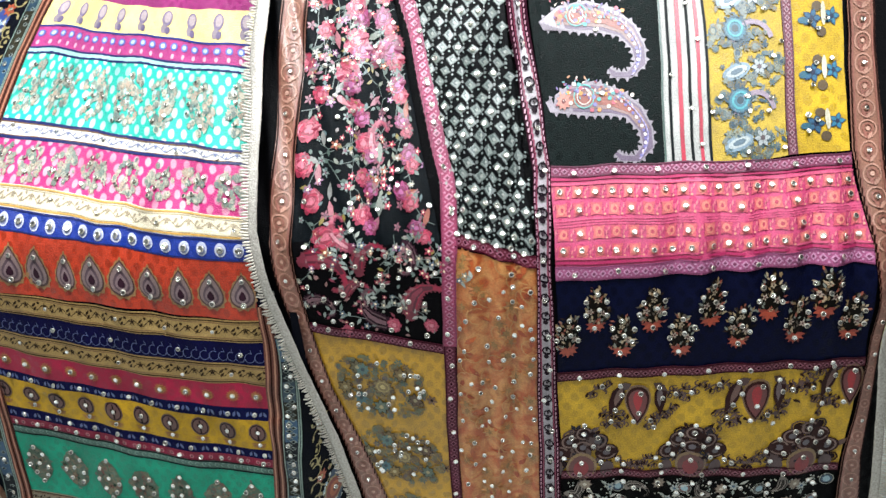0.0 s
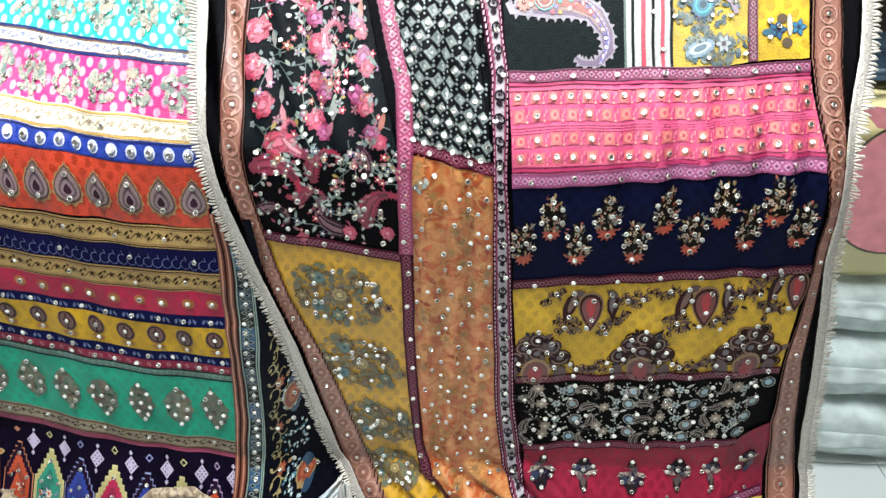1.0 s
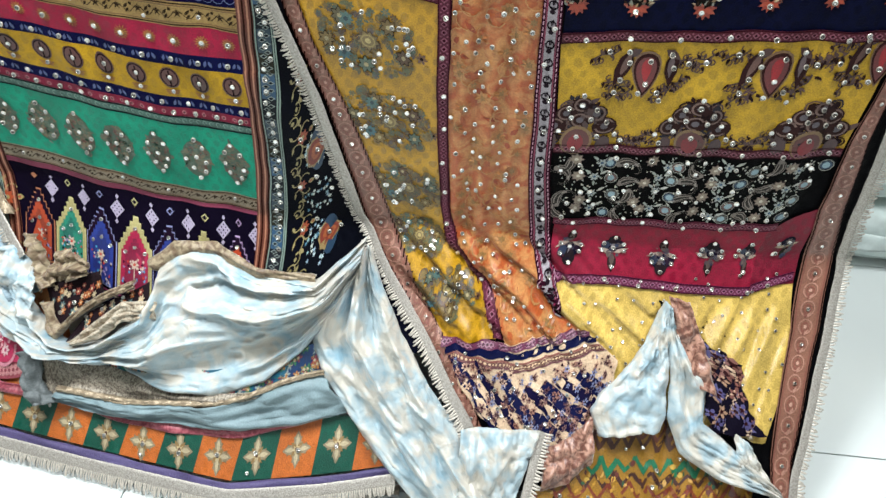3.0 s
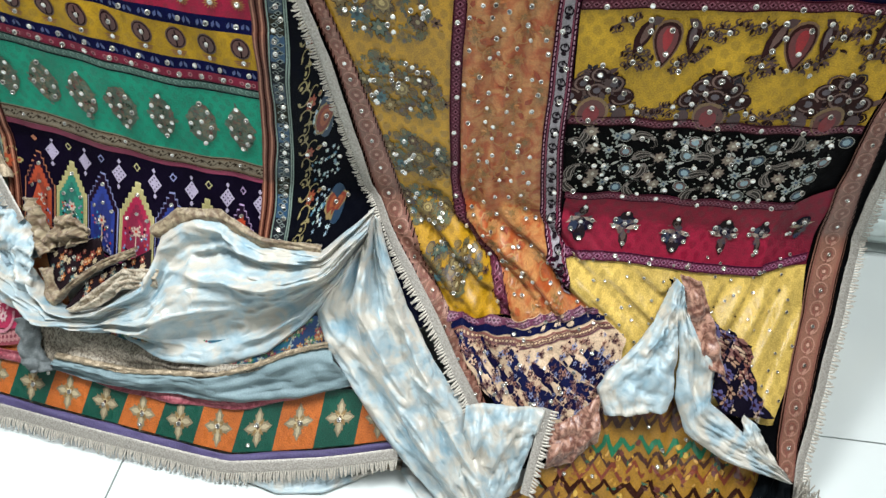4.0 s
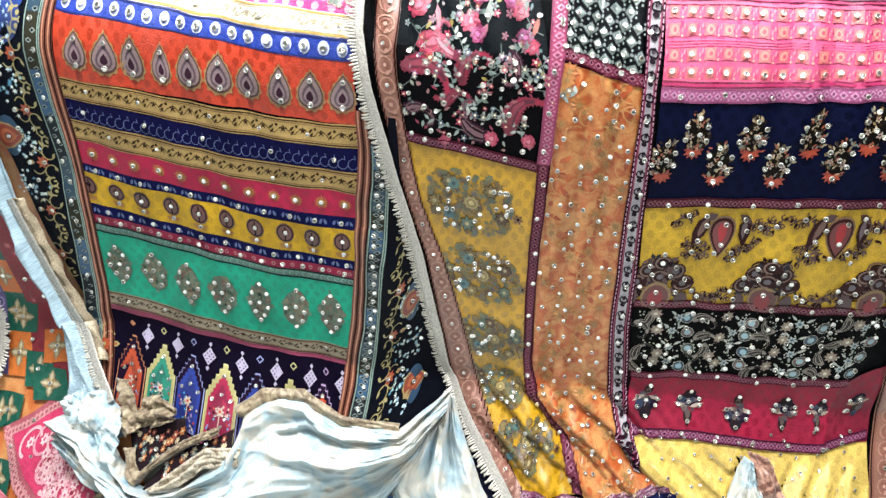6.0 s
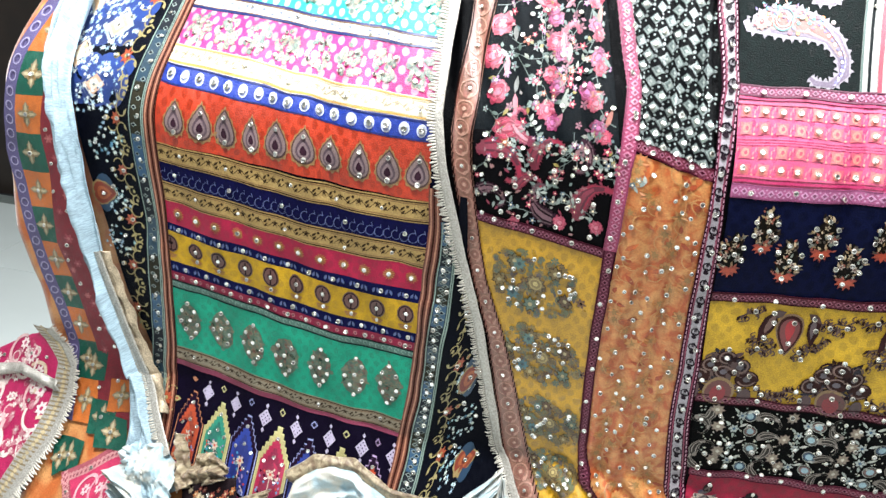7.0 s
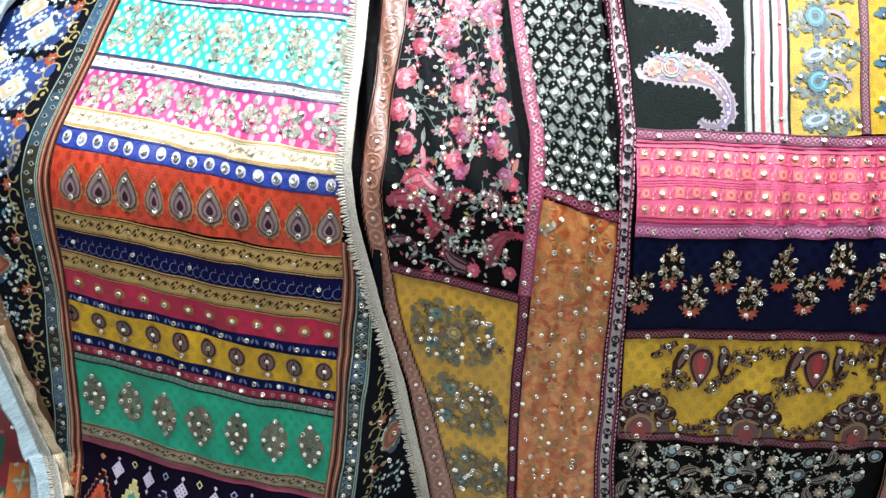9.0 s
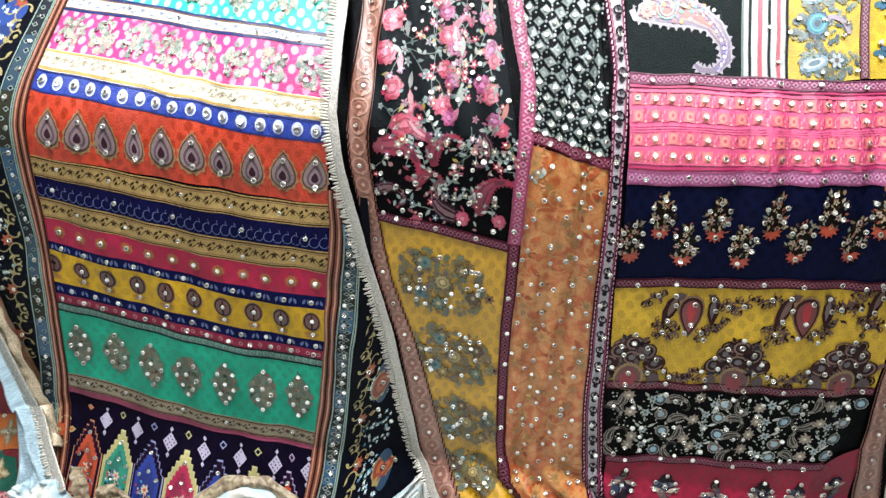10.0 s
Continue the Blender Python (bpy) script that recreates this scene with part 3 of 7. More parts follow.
def fringe(parent, fold, edge, side, off, label):
    """Woven braid along an edge (x, z), with short tassels on one side."""
    n = 150
    pts = [along(edge, i / n) for i in range(n + 1)]
    half = 0.0085
    verts, faces = [], []
    prof = ((-1.0, 0.0), (-0.8, 0.0026), (-0.45, 0.0014), (-0.1, 0.003), (0.25, 0.0014), (0.6, 0.003), (1.0, 0.0))
    frames = []
    for i, (x, z) in enumerate(pts):
        a, b = pts[max(0, i - 1)], pts[min(n, i + 1)]
        d = math.hypot(b[0] - a[0], b[1] - a[1])
        nx, nz = -(b[1] - a[1]) / d * side, (b[0] - a[0]) / d * side
        frames.append((x, z, nx, nz))
        rib = 0.0006 * math.sin(i * 2.4)
        for k, h in prof:
            verts.append(on(fold, x + nx * k * half, z + nz * k * half, off + h + rib)[0])
    m = len(prof)
    for i in range(n):
        for k in range(m - 1):
            faces.append((i * m + k, i * m + k + 1, (i + 1) * m + k + 1, (i + 1) * m + k))
    trim = link("fringe_braid", verts, faces, [BRAID], parent, None, label)
    total = sum(math.dist(a, b) for a, b in zip(pts, pts[1:]))
    verts, faces = [], []
    count = int(total / 0.0044)
    for i in range(count):
        f = (i + 0.5) / count * n
        x, z, nx, nz = frames[int(f)]
        x2, z2, _, _ = frames[min(n, int(f) + 1)]
        x, z = x + (x2 - x) * (f % 1), z + (z2 - z) * (f % 1)
        tx, tz = nz, -nx
        l = 0.0125 * RND.uniform(0.65, 1.2)
        sway = RND.uniform(-0.0035, 0.0035)
        w = 0.0016
        k0 = len(verts)
        for q, ww, hh in ((half * 0.8, w, 0.001), (half + l * 0.5, w * 1.1, 0.0035), (half + l, w * 0.7, 0.001)):
            s = sway * (q - half) / l
            for e, up in ((-ww, 0), (0, 0.002), (ww, 0)):
                verts.append(on(fold, x + nx * q + tx * (e + s), z + nz * q + tz * (e + s), off + hh + up)[0])
        for r in range(2):
            for c in range(2):
                a = k0 + r * 3 + c
                faces.append((a, a + 1, a + 4, a + 3))
    tagged(link("tassels", verts, faces, [THREAD], trim), kind="stuff")
    return trim


def vine_on(p, n, dark="#2a2018", step=None):
    """A running vine of thin line, leaves and small stars along a border strip."""
    h = p.h
    for i in range(n):
        s = (i + 0.5) / n
        l = p.w / n
        wave = [(l * (k / 6 - 0.5), 0.16 * h * math.sin(2 * math.pi * k / 6)) for k in range(7)]
        m = line(wave, 0.0012, dark, 1)
        m.append(star(-l * 0.25, 0.05 * h, h * 0.2, h * 0.06, 5, dark, 1))
        m.append(leaf(l * 0.05, -0.02 * h, h * 0.32, h * 0.12, 0.8, dark, 1))
        m.append(leaf(l * 0.3, 0.02 * h, h * 0.28, h * 0.11, -2.2, dark, 1))
        m.append(ell(l * 0.42, 0.2 * h, h * 0.07, h * 0.07, dark, 1, 6))
        p.draw(m, s, 0.5)


def edge_lines(p, code, w=0.002, ts=(0.08, 0.92)):
    n = max(8, int(p.w / 0.02))
    for t in ts:
        for i in range(n):
            l = p.w / n
            p.draw([rect(-l / 2 - 0.0004, -w / 2, l / 2 + 0.0004, w / 2, code, 1)], (i + 0.5) / n, t)


def blend(one, two, f):
    a, b = [int(one[i:i + 2], 16) for i in (1, 3, 5)], [int(two[i:i + 2], 16) for i in (1, 3, 5)]
    return "#" + "".join("%02x" % round(p + (q - p) * f) for p, q in zip(a, b))


def diamonds_on(p, pitch, light, dark, vertical=False, sequins=True):
    """A border strip of a chain of small lozenges between two fine lines."""
    run, across = (p.h, p.w) if vertical else (p.w, p.h)
    light = blend(light, dark, 0.22)
    n = max(2, round(run / (0.60 * pitch)))
    for i in range(n):
        f = (i + 0.5) / n
        s, t = (0.5, f) if vertical else (f, 0.5)
        r, q = across * 0.27, run / n * 0.42
        rx, ry = (r, q) if vertical else (q, r)
        p.draw([diamond(0, 0, rx, ry, light, 0), diamond(0, 0, rx * 0.5, ry * 0.5, dark, 1)], s, t)
        g2 = (i + 1) / n
        if i < n - 1:
            for k in (-1, 1):
                s2, t2 = (0.5 + k * 0.24, g2) if vertical else (g2, 0.5 + k * 0.24)
                p.draw([ell(0, 0, 0.0016, 0.0016, light, 0, 6)], s2, t2)
        for k in (0.07, 0.93):
            l = run / n / 2 + 0.0004
            s2, t2 = (k, f) if vertical else (f, k)
            p.draw([rect(-0.0008, -l, 0.0008, l, dark, 0) if vertical else rect(-l, -0.0008, l, 0.0008, dark, 0)], s2, t2)
        if sequins and i % 5 == 2:
            p.sequin(s, t, 0.0044, RND.uniform(-0.004, 0.004), RND.uniform(-0.004, 0.004))


# ---- striped shawl ----
A_BASE = 0.010
A_LEFT = [(-0.86, 1.62), (-0.85, 1.30), (-0.835, 1.2), (-0.825, 1.1), (-0.827, 1.0), (-0.82, 0.9), (-0.814, 0.8), (-0.813, 0.6), (-0.82, 0.47), (-0.80, 0.25)]
A_RIGHT = [(-0.29, 1.62), (-0.29, 1.3), (-0.296, 1.17), (-0.30, 1.06), (-0.294, 0.93), (-0.293, 0.8), (-0.296, 0.66), (-0.311, 0.48), (-0.32, 0.35), (-0.33, 0.24)]
A_EDGE = [(-0.285, 1.62), (-0.297, 1.34), (-0.294, 1.16), (-0.293, 1.07), (-0.283, 1.03), (-0.252, 0.915), (-0.200, 0.763), (-0.178, 0.684), (-0.122, 0.466), (-0.085, 0.395), (-0.02, 0.30), (0.055, 0.21), (0.115, 0.127), (0.19, 0.03)]
A_OUT = [(-1.12, 1.62), (-1.10, 1.2), (-1.02, 1.04), (-0.985, 0.87), (-0.955, 0.75), (-0.925, 0.62), (-0.87, 0.50), (-0.83, 0.38), (-0.80, 0.25)]

shawl_a = thing("velvet_shawl", (-0.55, 1.1, 0.0), "striped multicoloured velvet shawl with mirror sequins, draped over the counter", "shawl", "hanging shawls")
Panel(fold_a, A_OUT, [(x, z) for x, z in A_EDGE if z > 0.24] + [(0.03, 0.24)], A_BASE).cloth("ground_cloth", velvet("#0d1024", 0.5, 0.5), shawl_a, "near-black navy velvet border", 0.009, 0.002)

BANDS = [  # name, left z, right z, colour, embossing (below 0: spots with painted glare)
    ("purple_band", 1.50, 1.50, "#8d2a6a", 0.5), ("cream_band", 1.395, 1.388, "#dcc98a", 0.2), ("magenta_band", 1.345, 1.335, "#a23a78", 0.3),
    ("turquoise_band", 1.300, 1.297, "#17a797", -0.7), ("white_border", 1.200, 1.187, "#d2cfc6", 0.1), ("pink_band", 1.173, 1.167, "#b62c74", -0.45),
    ("cream_border", 1.113, 1.094, "#d6ccb4", 0.1), ("blue_band", 1.083, 1.059, "#14378c", 0.3), ("orange_band", 1.052, 1.028, "#a83712", 0.8),
    ("gold_border", 0.955, 0.932, "#a88e5c", 0.1), ("navy_band", 0.920, 0.892, "#17163f", 0.4), ("gold_border", 0.881, 0.850, "#a88e5c", 0.1),
    ("crimson_band", 0.841, 0.810, "#9c1640", 0.5), ("blue_border", 0.797, 0.762, "#171a45", 0.1), ("yellow_band", 0.780, 0.737, "#b39016", 0.5),
    ("blue_border", 0.716, 0.679, "#171a45", 0.1), ("wine_border", 0.693, 0.659, "#84173c", 0.2), ("grey_border", 0.675, 0.641, "#5d7a70", 0.1),
    ("green_band", 0.657, 0.624, "#0f967a", 0.6), ("pale_border", 0.518, 0.483, "#9c917e", 0.1), ("rose_border", 0.486, 0.452, "#8a4258", 0.1),
    ("arch_band", 0.474, 0.440, "#140d20", 0.3), ("hem", 0.27, 0.24, "#9c917e", 0.1)]
A = {}
for (name, zl, zr, code, dots), (_, zl2, zr2, _, _) in zip(BANDS, BANDS[1:]):
    wave = 0.004 if zl > 1.0 else 0.008
    p = Panel(fold_a, [(at_z(A_LEFT, zl), zl), (at_z(A_LEFT, zl2), zl2)], [(at_z(A_RIGHT, zr), zr), (at_z(A_RIGHT, zr2), zr2)], A_BASE + 0.002, wave)
    p.cloth(name, velvet(code, dots, 0.8 if zl > 1.0 else 0.3), shawl_a, "", 0.007)
    A.setdefault(name, []).append(p)

# teardrops on the orange
p = A["orange_band"][0]
DROP = [tear(0.034, 0.068, "#8c6c48", 0, 1.0, 28, 0.06), tear(0.034, 0.068, "#4c3430", 1, 0.88, 22), tear(0.034, 0.068, "#7c6a68", 2, 0.78, 20), tear(0.034, 0.068, "#54424a", 3, 0.56, 18, 0, -0.004),
        tear(0.034, 0.066, "#7c6a6c", 4, 0.42, 16, 0, -0.006), tear(0.034, 0.066, "#3a2530", 5, 0.26, 12, 0, -0.008)]
for k in range(10):
    s = 0.075 + k * 0.0985
    p.draw(DROP, s, 0.50, 1.0 if k % 3 else 0.93, 0.0, 1.5 if k % 4 != 3 else 1.2, solo="teardrop_motif")
    p.sequin(s, 0.52, 0.0045, 0, 0.018)
    p.sequin(s, 0.52, 0.0052, 0.001, -0.021)
p.inked("teardrop_print")

for p, n in ((A["gold_border"][0], 16), (A["gold_border"][1], 16), (A["white_border"][0], 14), (A["cream_border"][0], 14), (A["pale_border"][0], 16)):
    pale = p is A["cream_border"][0]
    vine_on(p, n, "#a09480" if pale else "#3c2e1e" if p is not A["white_border"][0] else "#7c84a0")
    edge_lines(p, "#c09a54" if pale else "#3a2a1c" if p is not A["white_border"][0] else "#16265e", 0.0022 if p is not A["white_border"][0] else 0.0042)
    edge_lines(p, "#c4b8a0" if pale else "#7a5a34", 0.0015, (0.17, 0.83))
    p.inked("vine_print")
    for i in range(5):
        p.sequin(0.1 + 0.2 * i + RND.uniform(-0.06, 0.06), RND.uniform(0.3, 0.7), 0.0036)

p = A["blue_band"][0]
for k in range(17):
    s = 0.035 + k * 0.058
    p.draw([ell(0, 0, 0.0092, 0.0098, "#b9bccb", 0, 14), ell(0, -0.001, 0.0066, 0.0068, "#8f96b4", 1, 12)], s, 0.5)
    p.sequin(s, 0.5, 0.0062)
edge_lines(p, "#0c2160", 0.002, (0.06, 0.94))
p.inked("white_disc_print")

p = A["navy_band"][0]
for k in range(34):
    s = (k + 0.5) / 34
    p.draw(arc(0, -0.003, 0.008, 1.2, 6.6, 0.0010, "#5c658e", 1, 8, 1.15) + line([(0.003, 0.004), (0.001, 0.012)], 0.0009, "#5c658e", 1), s, 0.58)
for s in (0.06, 0.28, 0.49, 0.72, 0.93):
    p.sequin(s, 0.5, 0.0042)
p.inked("curl_print")

p = A["crimson_band"][0]
for k in range(12):
    s = 0.05 + k * 0.083
    p.draw([star(0, 0, 0.0125, 0.006, 14, "#a98538", 0), star(0, 0, 0.009, 0.0045, 12, "#6c1028", 1), ell(0, 0, 0.005, 0.005, "#b89448", 2, 9)], s, 0.5, solo="sunburst_motif")
    p.sequin(s, 0.5, 0.0046)
p.inked("sunburst_print")

for q, p in enumerate(A["blue_border"]):
    for k in range(44):
        s = (k + 0.5) / 44
        p.draw([leaf(0, -0.006, 0.012, 0.006, 1.57 + (0.35 if k % 2 else -0.35), "#4d5a86", 1)], s, 0.5)
    for k in range(11):
        p.sequin(0.05 + k * 0.09 + 0.02 * q, 0.5, 0.0046)
    p.inked("leaf_print")

p = A["yellow_band"][0]
MEDAL = [ell(0, 0.002, 0.0165, 0.018, "#5a3a30", 0, 18), ell(0, 0.002, 0.0145, 0.016, "#2a1418", 1, 18), ell(0, 0.002, 0.0125, 0.014, "#5f3a34", 2, 16),
         rect(-0.0012, -0.012, 0.0012, 0.014, "#1d0e12", 3), leaf(0, 0.0, 0.009, 0.007, 0.9, "#1d0e12", 3), leaf(0, 0.0, 0.009, 0.007, 2.2, "#1d0e12", 3)]
MEDAL += [rect(-0.013 + 0.002 * k, -0.021 - 0.003 * k, 0.013 - 0.002 * k, -0.019 - 0.003 * k, "#8a5a2c", 0) for k in range(3)]
for k in range(10):
    s = 0.012 + k * 0.1045
    p.draw(MEDAL, s, 0.46, 1.0, solo="medallion_motif")
    if s > 0.04:
        p.sequin(s, 0.46, 0.0042, 0.001, 0.003)
        p.sequin(s, 0.46, 0.0042, 0.002, -0.021)
p.inked("medallion_print")

p = A["wine_border"][0]
for k in range(28):
    p.draw([ell(0, 0, 0.004, 0.0045, "#b06a72", 0, 8), ell(0, 0, 0.0022, 0.0026, "#5a0c22", 1, 7)], (k + 0.5) / 28, 0.5)
for k in range(13):
    p.sequin(0.03 + k * 0.078, 0.5, 0.0047)
p.inked("dot_print")
p = A["grey_border"][0]
for k in range(40):
    p.draw(arc(0, 0, 0.004, 0, 4.7, 0.001, "#8ea89c", 0, 6), (k + 0.5) / 40, 0.5)
edge_lines(p, "#101a22", 0.003, (0.06, 0.94))
p.inked("scroll_print")

p = A["green_band"][0]
GREYS = ("#5c6c58", "#74705a", "#4c6054", "#80765c", "#75584a", "#6a7c6c")
for k in range(7):
    s = 0.075 + k * 0.142
    w = 0.064 if k % 2 else 0.058
    p.draw([ell(0, 0, w * 0.40, 0.040, "#4c6450", 0, 18)] + cluster(w * 0.92, 0.090, 80, GREYS, 40 + k, 0.0042, "loz") + cluster(w * 0.7, 0.06, 30, ("#7c4434", "#2c4638", "#80785c"), 140 + k, 0.0034), s, 0.5, solo="buta_motif")
    for dx, dz in ((0, 0.042), (-0.013, 0.022), (0.014, 0.025), (0, 0.004), (-0.018, -0.002), (0.018, -0.006), (-0.009, -0.020), (0.011, -0.026), (0.001, -0.040)):
        if RND.random() < 0.92:
            p.sequin(s, 0.5, 0.0046, dx + RND.uniform(-0.002, 0.002), dz - 0.04 * dx)
p.inked("buta_print")

PALES = ("#98998e", "#7f8a80", "#b0ac9c", "#6c7a74", "#a49484")
p = A["turquoise_band"][0]
for k in range(7):
    s = 0.075 + k * 0.145
    p.draw(cluster(0.062, 0.080, 74, PALES, 70 + k, 0.0046, "ell"), s, 0.5, solo="rosette_motif")
    for i in range(6):
        p.sequin(s, 0.5, 0.0042, RND.uniform(-0.022, 0.022), RND.uniform(-0.036, 0.036))
p.inked("rosette_print")
p = A["pink_band"][0]
for k in range(8):
    s = 0.07 + k * 0.124
    p.draw(cluster(0.050, 0.050, 54, PALES, 90 + k, 0.0044), s, 0.5, solo="rosette_motif")
    for i in range(4):
        p.sequin(s, 0.5, 0.0042, RND.uniform(-0.02, 0.02), RND.uniform(-0.02, 0.02))
p.inked("rosette_print")
p = A["cream_band"][0]
for k in range(9):
    p.draw([ell(0, 0.007, 0.012, 0.013, "#7d7088", 0, 14), ell(0.001, 0.008, 0.008, 0.009, "#a79a9c", 1, 12), ell(-0.004, -0.010, 0.007, 0.008, "#8a7f86", 0, 10), ell(0.005, -0.013, 0.006, 0.006, "#6a5f78", 1, 10)], 0.06 + k * 0.11, 0.5)
edge_lines(p, "#22347c", 0.003, (0.97,))
p.inked("buta_print")
p = A["magenta_band"][0]
for k in range(22):
    p.draw([ell(0, 0, 0.0085, 0.006, "#5c6aa8", 0, 10), ell(0, 0, 0.005, 0.0035, "#a9b4d0", 1, 9)], (k + 0.5) / 22, 0.26)
    p.draw([ell(0, 0, 0.004, 0.004, "#d9a0b0", 0, 8)], (k + 0.5) / 22, 0.6)
edge_lines(p, "#16265e", 0.0035, (0.8, 0.99))
edge_lines(p, "#9cc0b4", 0.006, (0.9,))
p.inked("dot_print")

# stepped arches
p = A["arch_band"][0]
STEP_COLS = (("#a0482c", "#241528", "#b07858"), ("#2c7c68", "#a29a6c", "#b4ac80"), ("#283a80", "#241528", "#8c8fb4"), ("#981844", "#a29a6c", "#b4ac80"), ("#283a80", "#241528", "#8c8fb4"), ("#a4a074", "#a29a6c", "#b4ac80"), ("#a84424", "#241528", "#a890b0"))


def stepped(w, h, rise, n):
    """A gate with a stepped gable: points of its outline."""
    right = []
    for i in range(n):
        x = w / 2 * (1 - i / n)
        right += [(x, h / 2 - rise + rise * i / n), (x, h / 2 - rise + rise * (i + 1) / n)]
    pts = [(w / 2, -h / 2)] + right
    return pts + [(-x, y) for x, y in reversed(pts)]


for k, (inner, outer, rim) in enumerate(STEP_COLS):
    s = 0.085 + k * 0.14
    p.draw([(stepped(0.066, 0.128, 0.060, 6), rim, 0), (stepped(0.062, 0.122, 0.056, 6), outer, 3), ([(x, y - 0.008) for x, y in stepped(0.052, 0.105, 0.046, 6)], inner, 6), ([(x, y - 0.012) for x, y in stepped(0.036, 0.078, 0.034, 5)], blend(inner, "#140d20", 0.22), 8)], s, 0.555, solo="arch_motif")
    deco = flower(0, 0.006, 0.009, 6, "#b8a898", "#b04030", 11) + line([(0, -0.04), (0, 0.01)], 0.0016, "#b8a898", 11)
    for i in range(40):
        deco.append(diamond(RND.uniform(-0.022, 0.022), RND.uniform(-0.036, 0.016), 0.0022, 0.0026, ("#b8a898", "#b04030", "#4c90b0", "#241528", "#8c7c9c")[i % 5], 11))
    for i in range(7):
        deco += [rect(-0.026 + 0.0075 * i, -0.040, -0.0225 + 0.0075 * i, -0.034, rim, 11)]
    p.draw(deco, s, 0.66)
    p.draw([diamond(0, 0.012, 0.007, 0.008, rim, 1), diamond(0, 0.012, 0.0045, 0.005, "#140d20", 2)], s, 0.17)
    if k < 7:
        lattice = [diamond(0, 0, 0.0115, 0.0135, "#a59cae", 1)]
        for a in range(3):
            for b in range(3):
                lattice.append(diamond((a - b) * 0.0034, (a + b - 2) * 0.004, 0.0013, 0.0015, "#2a1c34", 2))
        lattice += [diamond(0, 0.018, 0.003, 0.004, "#a59cae", 1), diamond(0, -0.018, 0.003, 0.004, "#a59cae", 1)]
        p.draw(lattice, s + 0.07, 0.20, 1.22, solo="lozenge_motif")
    for dx, dz in ((0, 0.052), (0, 0.022), (-0.018, 0.014), (0.019, 0.012), (-0.008, -0.012), (0.01, -0.016), (0, -0.034)):
        p.sequin(s, 0.60, 0.0042, dx, dz)
edge_lines(p, "#8c3c60", 0.003, (0.895,))
edge_lines(p, "#a09080", 0.0016, (0.92,))
p.inked("arch_print")

# upright borders on both sides of the stripes
UPRIGHT = [("brown_border", -0.001, 0.0225, "#6e3f30"), ("lattice_border", 0.0225, 0.053, "#1c2630")]
for side in (-1, 1):
    inner = A_LEFT if side < 0 else A_RIGHT
    for name, a, b, code in UPRIGHT:
        lo, hi = [(x + side * a, z) for x, z in inner], [(x + side * b, z) for x, z in inner]
        l, r = (hi, lo) if side < 0 else (lo, hi)
        if side > 0:
            zs = [0.955 - 0.0715 * i for i in range(11)] if name == "brown_border" else [0.90 - 0.066 * i for i in range(11)]
            l = [(at_z(lo, z), z) for z in zs]
            r = [(min(at_z(hi, z), at_z(A_EDGE, z) - 0.008), z) for z in zs]
        p = Panel(fold_a, l, r, A_BASE + 0.0035)
        p.cloth(name, velvet(code, 0, 0.5), shawl_a, "", 0.006)
        n = 200
        for i in range(n):
            t = (i + 0.5) / n
            q = p.h / n / 2 + 0.0004
            if name == "brown_border":
                for s, c in ((0.18, "#a97a62"), (0.42, "#34180f"), (0.68, "#a97a62"), (0.92, "#2a140e")):
                    p.draw([rect(-0.0013, -q, 0.0013, q, c, 0)], s, t)
            else:
                c = ("#24506e", "#2c2f34", "#1d3c4c", "#38362c")[(i // 12) % 4]
                p.draw([rect(-0.010, -q, 0.010, q, c, 0)], 0.46, t)
                for s in (0.06, 0.86, 0.97):
                    p.draw([rect(-0.0011, -q, 0.0011, q, "#7d8d84", 1)], s, t)
                if i % 2:
                    p.draw([diamond(0, 0, 0.0058, 0.0040, "#8a938e", 1), diamond(0, 0, 0.0038, 0.0024, "#161c26", 2)], 0.36 if i % 4 == 1 else 0.58, t)
        if name == "lattice_border":
            for i in range(34):
                p.sequin(0.5 + RND.uniform(-0.2, 0.2), (i + 0.5) / 34, 0.0044)
        p.inked("border_print")

